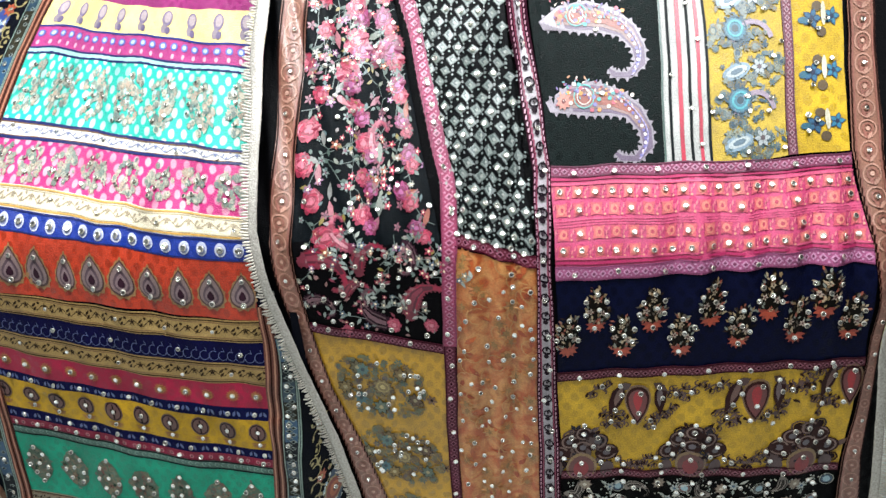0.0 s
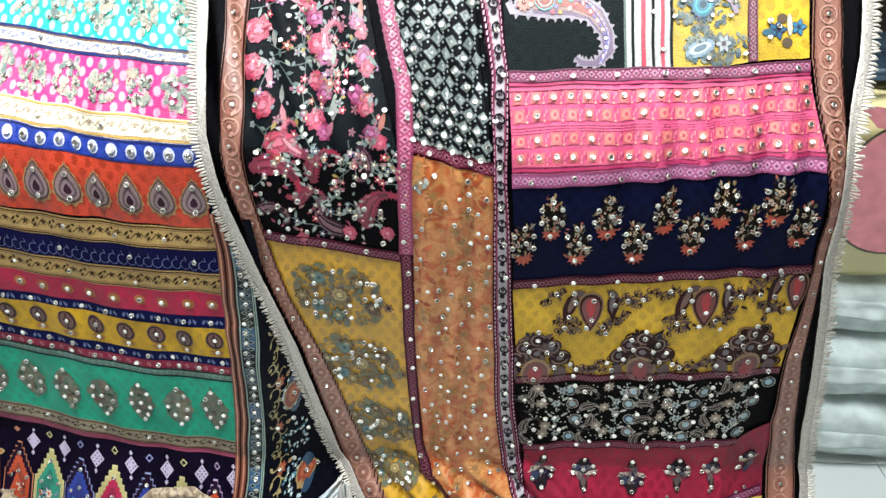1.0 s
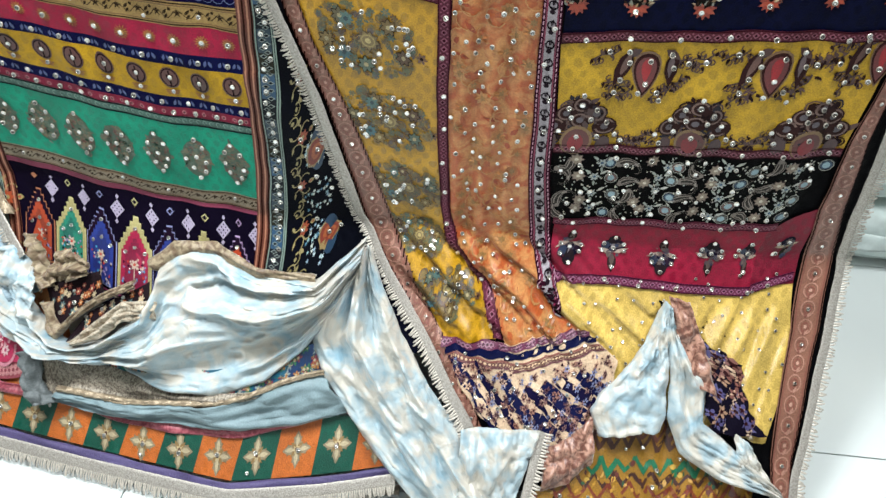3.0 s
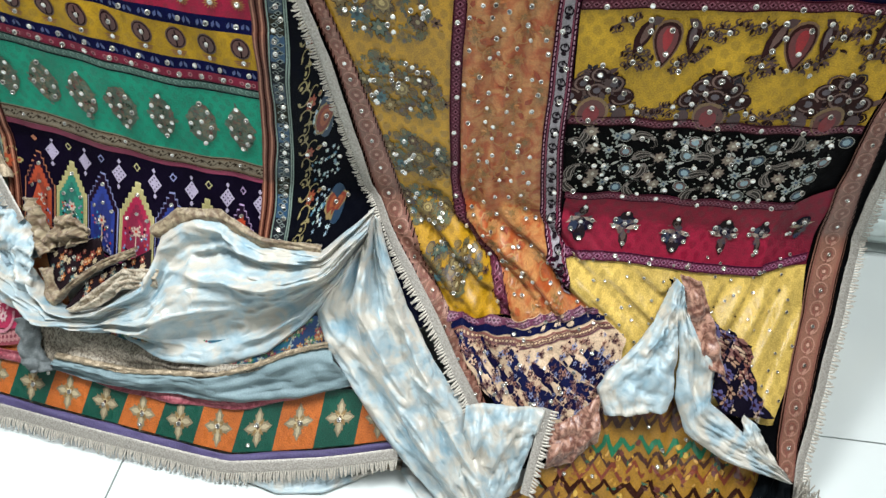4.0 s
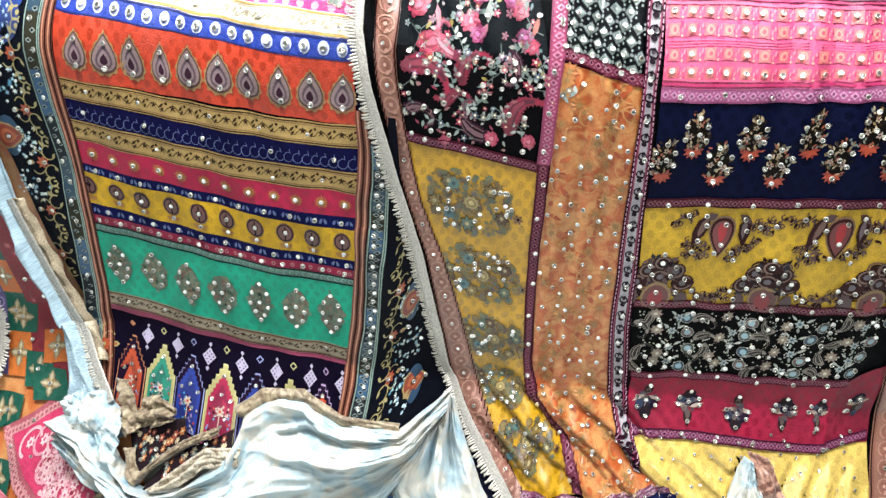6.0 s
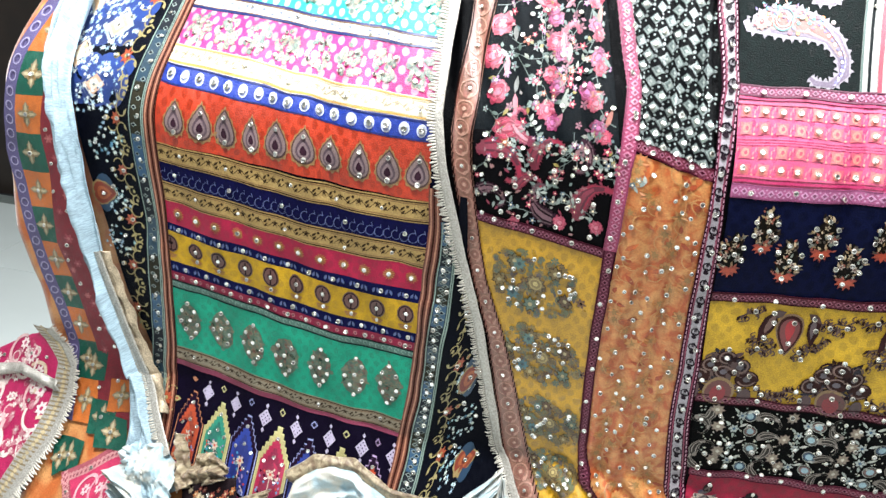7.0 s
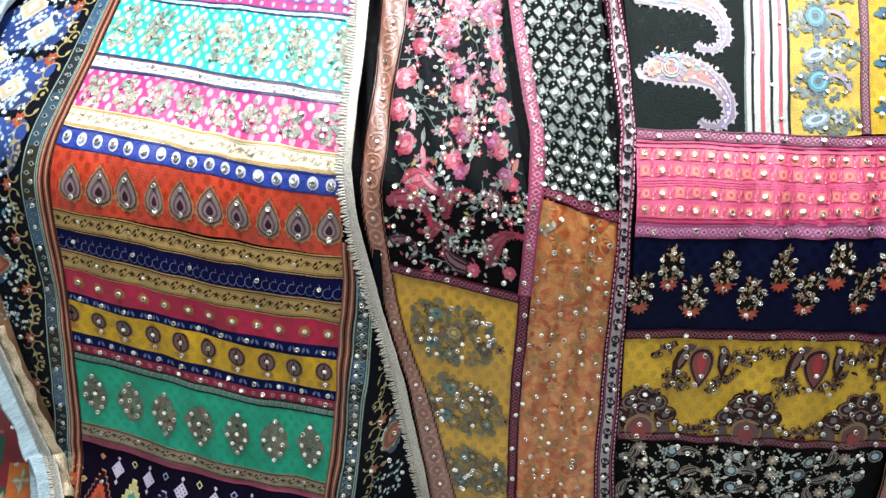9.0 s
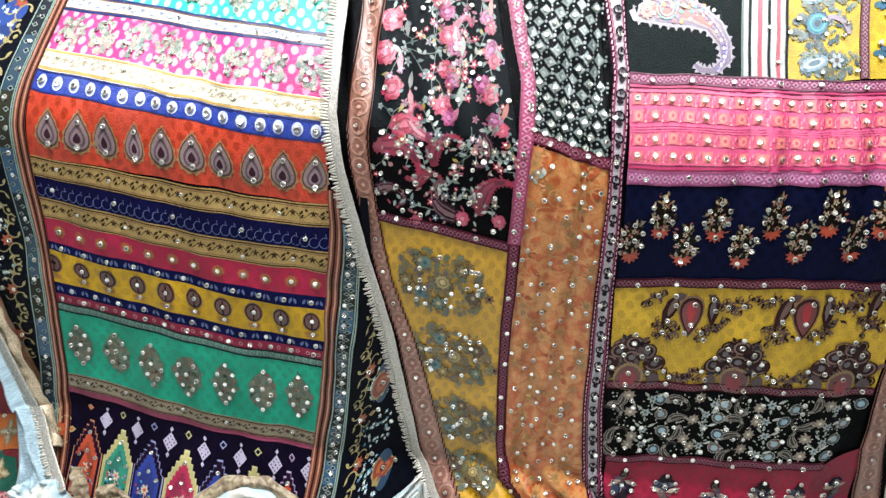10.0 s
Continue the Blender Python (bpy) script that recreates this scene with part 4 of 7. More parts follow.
SCROLL = scroll_motif(0.095, "#94885e", "#94482a")
for side in (-1, 1):
    inner = [(x + side * 0.053, z) for x, z in (A_LEFT if side < 0 else A_RIGHT)]
    if side < 0:
        l, r = A_OUT, inner
    else:
        l, r = inner, [(x - 0.012, z) for x, z in A_EDGE if z > 0.30]
        l = [(x, z) for x, z in l if z < 1.06]
        r = [(x, z) for x, z in r if z < 0.95]
        l[0] = (l[0][0], 0.95)
        r[0] = (l[0][0] + 0.012, 0.95)
    p = Panel(fold_a, l, r, A_BASE + 0.003)
    p.cloth("scroll_border", velvet("#0a0d18", 0.3, 0.7), shawl_a, "near-black border with gilt scrolls and white blossoms", 0.008)
    n = 14 if side < 0 else 7
    for i in range(n):
        t = (i + 0.5) / n
        x, z = p.at(1.0 if side < 0 else 0.0, t)
        wide = abs(p.at(0, t)[0] - p.at(1, t)[0])
        if wide < 0.03:
            continue
        s = 1 - 0.030 / wide if side < 0 else 0.030 / wide
        p.draw(SCROLL, s, t, 1.12, 0.0, -1.0 if side < 0 else 1.0, solo="scroll_motif")
        p.sequin(s, t, 0.0042)
        if wide > 0.055:
            s = 1 - 0.058 / wide if side < 0 else 0.058 / wide
            p.sequin(s, t, 0.0046)
            t2 = t + 0.5 / n
            wide2 = abs(p.at(0, t2)[0] - p.at(1, t2)[0])
            if wide2 > 0.07:
                s = 1 - 0.062 / wide2 if side < 0 else 0.062 / wide2
                high = p.at(0.5, t2)[1] > 1.03
                # blue ovals paint the sheen of the border's upper, leaning part
                if high:
                    for f in (0.15, 0.42, 0.68):
                        p.draw([ell(0, 0, 0.036, 0.034, "#1c3468", 0, 16), ell(0.012, 0.03, 0.026, 0.022, "#24407c", 0, 14)], f, t2)
                p.draw(star_spray(i, 0.062, 0.085, n=34 if high else 16), s, t2)
                if not high:
                    p.draw(star_spray(200 + i, 0.075, 0.050, ("#8fb0b4", "#c4ccc4", "#4c7c94"), 18), s, t2)
                if high:
                    p.draw([diamond(0, 0, 0.034, 0.029, "#9aa6a4", 1)], 1 - min(0.085, wide2 - 0.018) / wide2 if side < 0 else min(0.085, wide2 - 0.018) / wide2, t2)
                s = 1 - min(0.085, wide2 - 0.018) / wide2 if side < 0 else min(0.085, wide2 - 0.018) / wide2
                if wide2 > 0.12 and high:
                    p.draw(star_spray(60 + i, 0.10, 0.10, n=60), 1 - 0.115 / wide2, t2)
                    p.draw(star_spray(90 + i, 0.09, 0.08, n=40), 1 - 0.125 / wide2, t)
                    p.draw([diamond(0, 0, 0.030, 0.030, "#a8aaa0", 1), diamond(0, 0, 0.023, 0.023, "#b89c80", 2), diamond(0, 0, 0.012, 0.012, "#c4bca8", 3)], 1 - min(0.135, wide2 - 0.02) / wide2, t)
                if high:
                    p.draw([diamond(0, 0, 0.026, 0.021, "#a8a498", 2), diamond(0, 0, 0.020, 0.016, "#b89880", 3), diamond(0, 0, 0.011, 0.009, "#c8bcac", 4)], s, t2)
                elif i % 2:
                    p.draw([ell(0, 0, 0.030, 0.021, "#1c3c54", 1, 16), tear(0.040, 0.058, "#8d7a52", 2, 1.0, 22, 0.05), tear(0.040, 0.058, "#7c3420", 3, 0.86), tear(0.040, 0.058, "#9c5a34", 4, 0.55), tear(0.040, 0.058, "#6c2c1c", 5, 0.28)], s, t2, 1.0, -1.57, 1.3)
                p.sequin(s, t2, 0.0042)
                p.sequin(s, t2, 0.0042, 0.02, 0.015)
    p.inked("scroll_print")

fringe(shawl_a, fold_a, A_EDGE, -1, A_BASE + 0.008, "silver-beige woven braid with short tassels")

# ---- patchwork shawl ----
shawl_b = thing("velvet_shawl", (0.25, 1.1, 0.0), "black patchwork velvet shawl with floral, paisley and sequinned panels", "shawl", "hanging shawls")
B_EDGE = [(0.72, 1.62), (0.706, 1.35), (0.694, 1.19), (0.680, 1.08), (0.684, 1.0), (0.69, 0.88), (0.72, 0.70), (0.737, 0.55), (0.757, 0.42), (0.76, 0.30), (0.748, 0.2), (0.73, 0.1), (0.735, 0.012)]
Panel(fold_b, [(-0.30, 1.62), (-0.30, 1.05), (-0.28, 0.92), (-0.16, 0.56), (-0.05, 0.33), (0.06, 0.18), (0.14, 0.06)], [(x, z) for x, z in B_EDGE], -0.003).cloth("ground_cloth", velvet("#0a0a0d", 0.3, 0.5), shawl_b, "black velvet ground", 0.009, 0.002)


def bpanel(name, tl, tr, bl, br, code, dots=0.4, gloss=0.5, off=0.0015, step=0.0055, label=""):
    return Panel(fold_b, [tl, bl] if isinstance(tl[0], float) else tl, [tr, br] if isinstance(tl[0], float) else tr, off).cloth(name, velvet(code, dots, gloss), shawl_b, label, step)


# black floral
p = bpanel("floral_panel", (-0.226, 1.62), (-0.143, 1.62), (-0.233, 1.06), (0.002, 1.06), "#10161a", 0.6, 0.75)
PINKS = (("#8a2440", "#b03c58", "#8c3046", "#b86878"), ("#943450", "#b44c64", "#9c3c54", "#c07c88"), ("#742448", "#984470", "#7c3050", "#a86890"))
g = random.Random(21)
for i in range(64):
    p.draw(spray(0.14, 0.14, 300 + i, "#5f6a66", ("#6a7670", "#888c80", "#4f6058", "#887a40"), ("#a84058", "#906888", "#989890", "#94523c")), g.uniform(0.08, 0.92), (i + 0.5) / 64)
for i in range(210):
    c = ("#7c8884", "#64726e", "#948c8a", "#8c5c68", "#54686a", "#845464")[i % 6]
    q = (g.uniform(0.04, 0.96), (i + 0.5) / 210)
    if i % 3:
        p.draw([leaf(0, 0, g.uniform(0.006, 0.012), 0.0055, g.uniform(0, 6.28), c, 1)], *q)
    else:
        p.draw(flower(0, 0, g.uniform(0.005, 0.009), 5, c, "#6c4c58", 0), *q)
for i in range(34):
    s, t = 0.13 + 0.37 * (i % 3) + g.uniform(-0.10, 0.10), (i + 0.5) / 34
    big = g.uniform(0.013, 0.022)
    if i % 3:
        p.draw(rose(big * 0.8, PINKS[(i + 1) % 3], 80 + i), min(0.9, s + 0.05), min(0.98, t + 0.028), 1.0, g.uniform(0, 3), solo="rose_motif")
    p.draw(rose(big, PINKS[i % 3], i), min(0.88, s), t, 1.0, g.uniform(0, 3), 0.85, solo="rose_motif")
    if i % 8 == 1:
        p.draw(paisley(0.06, 0.05, ("#7c3048", "#a85c6c", "#8c4454", "#b8848c"), 0, 0.003), min(0.8, s + 0.1), t, 1.0, g.uniform(1, 3), solo="paisley_motif")
    p.draw([leaf(0, 0, 0.030, 0.011, g.uniform(0, 6.28), ("#a06870", "#80847c", "#945848")[i % 3], 2), leaf(0, 0, 0.026, 0.010, g.uniform(0, 6.28), ("#7c7c78", "#94606c", "#64706a")[i % 3], 2)], min(0.9, s + 0.12), t)
p.trim().inked("floral_print")
p.scatter(0.034, 0.0042, 0.4, 0.5)
p = bpanel("dark_paisley_panel", (-0.233, 1.06), (0.002, 1.06), (-0.214, 0.925), (0.0, 0.888), "#0a080c", 0.5, 0.5)
WINE = ("#6a1830", "#8c1c3c", "#54122a", "#7c3444")
SMOKE = ("#3a2530", "#5a3c44", "#2c1a22", "#705058")
for x, z, k, turn, cols in ((-0.185, 1.022, 0.95, 0.1, WINE), (-0.118, 1.036, 0.75, 1.5, WINE), (-0.030, 0.968, 1.0, 1.35, WINE), (-0.105, 0.946, 0.85, 2.9, SMOKE), (-0.196, 0.962, 0.6, 0.5, SMOKE), (-0.05, 1.04, 0.6, -0.9, SMOKE), (-0.140, 0.985, 0.55, 1.0, WINE)):
    p.draw(paisley(0.080 * k, 0.080 * k, cols, 0, 0.003), *p.find(x, z), 1.0, turn, solo="paisley_motif")
    p.draw(cluster(0.03 * k, 0.022 * k, 9, (cols[1], cols[3], "#8a6468"), int(900 + 100 * x), 0.0035), *p.find(x - 0.012 * k, z + 0.010 * k))
for i in range(15):
    p.draw(spray(0.08, 0.07, 330 + i, "#77807c", ("#8a948e", "#a4a8a0", "#6f7c76"), ("#9c3450", "#84847c", "#5c6c7c")), g.uniform(0.08, 0.92), g.uniform(0.08, 0.92))
for i in range(70):
    p.draw([leaf(0, 0, g.uniform(0.006, 0.012), 0.005, g.uniform(0, 6.28), ("#9a9c94", "#7c2840", "#6c7874", "#8c6a68")[i % 4], 1)], g.uniform(0.04, 0.96), g.uniform(0.05, 0.95))
for x, z in ((-0.015, 0.925), (-0.075, 0.925), (-0.15, 0.915)):
    p.draw(rose(0.012, PINKS[1], int(1000 * z)), *p.find(x, z))
p.inked("paisley_print")
p.scatter(0.032, 0.0044, 0.35, 0.7)

# lozenge panel
p = bpanel("lozenge_panel", (-0.118, 1.62), (0.06, 1.62), (0.02, 1.065), (0.147, 1.037), "#0b0d10", 0.3, 0.6)
for j in range(31):
    for i in range(6):
        s, t = (i + 0.5 + 0.5 * (j % 2) - 0.25) / 6, (j + 0.5) / 31
        if 0.03 < s < 0.97:
            p.draw([diamond(0, 0, 0.0100, 0.0098, "#555d5b", 0), diamond(0, 0, 0.0078, 0.0078, "#868e8a", 1), diamond(-0.001, 0.001, 0.0052, 0.0052, "#5c6664", 2), diamond(0.001, 0, 0.003, 0.003, "#9a9e98", 3)], s, t, g.uniform(0.85, 1.1), g.uniform(-0.2, 0.2))
            p.draw([ell(0.0105, 0.002, 0.0024, 0.0026, "#6b716f", 0, 7), ell(0.0105, 0.008, 0.0017, 0.0018, "#7b8381", 0, 6), ell(0.0105, -0.005, 0.0017, 0.0018, "#7b8381", 0, 6)], s, t)
            if RND.random() < 0.3 or j > 26:
                p.sequin(s, t, 0.0046)
p.inked("lozenge_print")

# ornate narrow strips
ROSY = [("pink_strip", [(-0.143, 1.62), (-0.06, 1.35), (-0.002, 1.146), (0.004, 1.06), (0.003, 0.89)], 0.022, "#9c4a68", "#c890a4", "#7a2c4c"),
        ("wine_strip", [(0.004, 0.89), (0.008, 0.74), (0.014, 0.60), (0.020, 0.50), (0.038, 0.418), (0.107, 0.348), (0.142, 0.270)], 0.019, "#5a1430", "#9a5a70", "#3c0a1e")]
for name, l, w, code, light, dark in ROSY:
    p = Panel(fold_b, l, [(x + w, z) for x, z in l], 0.0035)
    p.cloth(name, velvet(code, 0, 0.45), shawl_b, "", 0.006)
    diamonds_on(p, 0.021, light, dark, True)
    p.inked("diamond_print")
B2L = [(0.06, 1.62), (0.100, 1.364), (0.142, 1.157), (0.148, 1.003), (0.154, 0.835), (0.160, 0.74), (0.170, 0.60), (0.186, 0.453), (0.217, 0.363), (0.246, 0.318)]
B2R = [(0.098, 1.62), (0.135, 1.366), (0.168, 1.159), (0.171, 1.005), (0.186, 0.839), (0.193, 0.749), (0.206, 0.60), (0.222, 0.453), (0.249, 0.363), (0.274, 0.306)]
p = Panel(fold_b, B2L, B2R, 0.0042)
p.cloth("ornate_strip", velvet("#3a1426", 0, 0.5), shawl_b, "narrow white and wine ornamental strip", 0.006)
for i in range(150):
    t = (i + 0.5) / 150
    q = p.h / 300 + 0.0005
    p.draw([rect(-0.0078, -q, 0, q, "#a09a9e", 0), rect(0, -q, 0.0078, q, "#a09a9e", 0)], 0.5, t)
    for s in (0.10, 0.90):
        p.draw([rect(-0.0009, -q * 0.6, 0.0009, q * 0.6, "#b08a98", 1)], s, t)
    for s in (0.22, 0.78):
        p.draw([rect(-0.0012, -q, 0.0012, q, "#7a1c44", 1)], s, t)
for i in range(44):
    t = (i + 0.5) / 44
    p.draw(ring(0, 0.004, 0.0066, 0.0024, "#1c141c", 7, 8) + [ell(0, -0.006, 0.0045, 0.0038, "#2c2028", 7, 8)], 0.5, t)
    p.draw([rect(-0.006, -0.001, 0.006, 0.001, "#201820", 6), leaf(-0.001, 0.003, 0.011, 0.006, 1.3, "#2a2228", 6), leaf(0.002, 0.004, 0.008, 0.004, 1.9, "#4a3c46", 6), leaf(0, 0.012, 0.006, 0.006, -1.2, "#2a2228", 6)], 0.5, t)
    if i % 2:
        p.sequin(0.5 + RND.uniform(-0.2, 0.2), t, 0.0045)
p.inked("strip_print")

# cream paisleys
p = bpanel("paisley_panel", (0.098, 1.62), (0.325, 1.62), (0.168, 1.165), (0.342, 1.168), "#16201f", 0.9, 0.7)
for t, k in ((0.905, 1.0), (0.65, 1.0), (0.395, 1.0), (0.15, 1.0)):
    p.draw(paisley(0.172, 0.118, ("#8e868e", "#6c5c70", "#8c7470", "#8c5448"), 0, 0.0050), 0.5, t - 0.06, solo="paisley_motif")
    deco = []
    for i in range(26):
        f = i / 25
        x, y = -0.06 + 0.10 * f, 0.024 + 0.01 * math.sin(f * 9)
        deco.append(ell(x + g.uniform(-0.01, 0.01), y + g.uniform(-0.016, 0.016) * (1 - f), 0.0035, 0.003, ("#c8b8b0", "#4c9c98", "#b05868", "#c88c48", "#7c78a8")[i % 5], 5, 7))
    deco += flower(-0.062, 0.020, 0.013, 9, "#b07c70", "#6a3030", 4) + ring(-0.03, 0.026, 0.016, 0.0015, "#5fa8a4", 5, 12) + ring(-0.03, 0.026, 0.011, 0.0013, "#d8c8c0", 5, 10)
    for i in range(14):
        a = i / 13 * 2.2
        deco.append(ell(0.03 + 0.035 * math.sin(a), 0.02 - 0.075 * a / 2.2, 0.0026, 0.0026, ("#d0c8d0", "#6f68a0")[i % 2], 5, 6))
    for i in range(60):
        f = i / 59
        x, y = -0.072 + 0.118 * f, 0.030 + 0.004 * math.sin(f * 3) - 0.05 * max(0, f - 0.62)
        w2 = 0.018 * (1 - f) + 0.004
        deco.append(leaf(x, y + g.uniform(-w2, w2), 0.006, 0.003, g.uniform(0, 3.1), ("#6c5c8c", "#8c4450", "#b88868", "#5c8c90", "#c4b4ac")[i % 5], 6))
    for i in range(26):
        a = i / 25
        deco.append(leaf(0.040 + 0.028 * math.sin(2.6 * a), 0.018 - 0.078 * a, 0.006, 0.003, 2.6 - 2 * a, ("#7c78a8", "#a89cb8")[i % 2], 6))
    p.draw(deco, 0.5, t - 0.06)
p.inked("paisley_print")
for t in (0.8, 0.6, 0.4):
    p.sequin(0.5, t, 0.0046, 0.0, 0.01)

p = bpanel("stripe_panel", (0.325, 1.62), (0.397, 1.62), (0.342, 1.168), (0.411, 1.174), "#b0b0ac", 0.1, 0.5)
for i in range(60):
    t, q = (i + 0.5) / 60, p.h / 120 + 0.0005
    for s, w, c in ((0.18, 0.004, "#1c2022"), (0.40, 0.006, "#a82040"), (0.60, 0.004, "#1c2022"), (0.80, 0.005, "#a82040"), (0.98, 0.004, "#20262a"), (0.02, 0.003, "#4a6058")):
        p.draw([rect(-w / 2, -q, w / 2, q, c, 0)], s, t)
for i in range(9):
    p.sequin((0.2, 0.6, 0.8)[i % 3], (i + 0.5) / 9, 0.0036)
p.inked("stripe_print")

p = bpanel("blue_floral_panel", (0.397, 1.62), (0.522, 1.62), (0.411, 1.174), (0.522, 1.186), "#b29a3e", 0.3, 0.5)
TEALS = ("#3a5a60", "#58686a", "#6c7470", "#2c4854", "#7c8274", "#6c6248")
for i in range(9):
    t = (i + 0.5) / 9
    p.draw(cluster(0.10, 0.05, 74, TEALS, 500 + i, 0.0050), 0.42 if i % 2 else 0.58, t)
    if i % 2:
        p.draw(flower(0, 0, 0.019, 14, "#3c7080", "#24404c", 3, "#24404c") + ring(0, 0, 0.011, 0.003, "#4c98a0", 6, 12) + ring(0, 0, 0.017, 0.0016, "#2c4c5c", 6, 14), 0.38, t - 0.02)
        p.draw(arc(0.01, 0, 0.03, 0.2, 3.0, 0.007, "#8a7c88", 4, 10), 0.5, t + 0.03)
    else:
        p.draw([ell(0, 0, 0.022, 0.011, "#788c98", 3, 14, 0.3), ell(0, 0, 0.017, 0.007, "#a4acac", 4, 12, 0.3), ell(0, 0, 0.010, 0.004, "#586c78", 5, 10, 0.3)] + flower(0.035, 0.004, 0.013, 6, "#9aa0a0", "#5a4c50", 3, "#3c4850"), 0.35, t)
p.inked("floral_print")
p.scatter(0.036, 0.004, 0.4, 0.7)

p = bpanel("mauve_strip", (0.522, 1.62), (0.537, 1.62), (0.522, 1.186), (0.536, 1.187), "#7a4a58", 0.0, 0.4, 0.003)
diamonds_on(p, 0.02, "#a88890", "#5a3040", True, False)
p.inked("diamond_print")
p = bpanel("yellow_motif_panel", (0.537, 1.62), (0.625, 1.62), (0.536, 1.187), (0.611, 1.19), "#b89a18", 0.6, 0.5)
for i in range(6):
    t = (i + 0.45) / 6
    m = flower(-0.010, 0, 0.014, 5, "#2c5c78", "#1c2c48", 0, "#1c3450") + flower(0.022, 0.002, 0.012, 5, "#2f7088", "#1c2c48", 0, "#203c58")
    m += [ell(-0.002, 0.016, 0.008, 0.007, "#584830", 1, 10), ell(0.004, -0.018, 0.008, 0.007, "#584830", 1, 10), ell(0.008, 0.006, 0.004, 0.016, "#b8b4a0", 3, 10), ell(-0.024, -0.002, 0.008, 0.005, "#2f6070", 1, 9)]
    p.draw(m, 0.5, t)
    for k in range(4):
        p.sequin(0.5, t, 0.004, RND.uniform(-0.022, 0.022), RND.uniform(-0.018, 0.018))
p.inked("motif_print")

# cross borders of small diamonds
for name, (xl, zl), (xr, zr), h, code, light, dark in (
        ("rose_border", (0.168, 1.166), (0.612, 1.187), 0.016, "#8c4864", "#bc90a4", "#642844"), ("rose_border", (0.177, 1.028), (0.645, 1.062), 0.021, "#a05c80", "#c8a0b8", "#743458"),
        ("wine_border", (0.187, 0.849), (0.662, 0.886), 0.017, "#561428", "#9a6070", "#340818"), ("wine_border", (0.204, 0.653), (0.657, 0.686), 0.017, "#561428", "#9a6070", "#340818"),
        ("wine_border", (0.222, 0.498), (0.612, 0.524), 0.016, "#6a1c38", "#9a6070", "#44102a"), ("wine_border", (0.228, 0.385), (0.602, 0.388), 0.016, "#6a2848", "#a87890", "#44142c")):
    p = bpanel(name, (xl, zl), (xr, zr), (xl + 0.001, zl - h), (xr + 0.001, zr - h), code, 0.0, 0.45, 0.0032)
    diamonds_on(p, 0.022, light, dark)
    p.inked("diamond_print")
p = bpanel("wine_border", (-0.216, 0.930), (0.004, 0.892), (-0.214, 0.913), (0.005, 0.875), "#5c1630", 0, 0.45, 0.0032)
diamonds_on(p, 0.022, "#9c6478", "#3c0a1e")
p.inked("diamond_print")
p = bpanel("wine_border", (0.02, 1.072), (0.150, 1.044), (0.022, 1.055), (0.150, 1.026), "#6c2038", 0, 0.45, 0.0032)
diamonds_on(p, 0.022, "#a87084", "#440e22")
p.inked("diamond_print")

# pink check
p = bpanel("pink_panel", (0.168, 1.150), (0.612, 1.172), (0.178, 1.027), (0.645, 1.060), "#be5076", 0.25, 1.1)
for j, t in enumerate((0.17, 0.36, 0.62, 0.82)):
    for i in range(17):
        s = (i + 0.5) / 17
        m = [star(0, 0, 0.0130, 0.0080, 4, ("#c4626c", "#c86c70", "#c05c6c")[(i + j) % 3], 0, 0.78 + g.uniform(-0.1, 0.1)), ell(0, 0, 0.0064, 0.0070, "#cc8478", 1, 8), ell(0.001, 0, 0.0028, 0.0032, "#b04c60", 2, 7)]
        m += [leaf(-0.013, 0.000, 0.009, 0.003, 1.4, "#cc7c84", 0), leaf(0.013, 0.003, 0.009, 0.003, -1.7, "#cc7c84", 0), ell(0.013, -0.008, 0.002, 0.002, "#d09484", 0, 6)]
        p.draw(m, s, t, 0.95)
        if j in (0, 3) or i % 3 == 1:
            p.sequin(s, t, 0.0046, RND.uniform(-0.002, 0.002), RND.uniform(-0.002, 0.002))
for t in (0.47, 0.50, 0.53):
    edge_lines(p, "#c86080", 0.0012, (t,))
edge_lines(p, "#a83060", 0.004, (0.02, 0.95))
edge_lines(p, "#c25878", 0.003, (0.90, 0.08))
p.inked("check_print")

# bouquets on navy
p = bpanel("navy_panel", (0.178, 1.006), (0.650, 1.040), (0.188, 0.848), (0.662, 0.884), "#0b1130", 0.9, 0.75)


def bouquet(seed):
    """A compact pointed bunch of dark gilt leaves over a red blossom."""
    g2 = random.Random(seed)
    out = [ell(0, 0.005, 0.0125, 0.022, "#17130f", 0, 14), leaf(0, 0.018, 0.018, 0.012, 1.57, "#17130f", 0)]
    for i in range(64):
        y = g2.uniform(-0.015, 0.031)
        half = 0.0145 * math.sqrt(max(0.02, 1 - ((y - 0.002) / 0.031) ** 2))
        x = g2.uniform(-half, half)
        out.append(leaf(x, y, g2.uniform(0.0045, 0.0075), 0.0030, 1.57 - 55 * x + g2.uniform(-0.9, 0.9), ("#8a7250", "#b09c80", "#3a2c22", "#94503c", "#4c4034", "#241c18", "#7c8078")[i % 7], 1 + i % 3))
    for i in range(7):
        a = -1.57 + (i - 3) * 0.55
        out.append(leaf(0, -0.014, 0.0125, 0.0062, a, "#a0462c" if i % 2 else "#8a3422", 2 + i % 2))
    out += flower(-0.008, 0.004, 0.0045, 5, "#a8988c", "#5c3030", 4) + flower(0.007, 0.001, 0.0045, 5, "#a8988c", "#5c3030", 4) + flower(0, 0.018, 0.004, 5, "#b0a088", "#4c3020", 4)
    return out


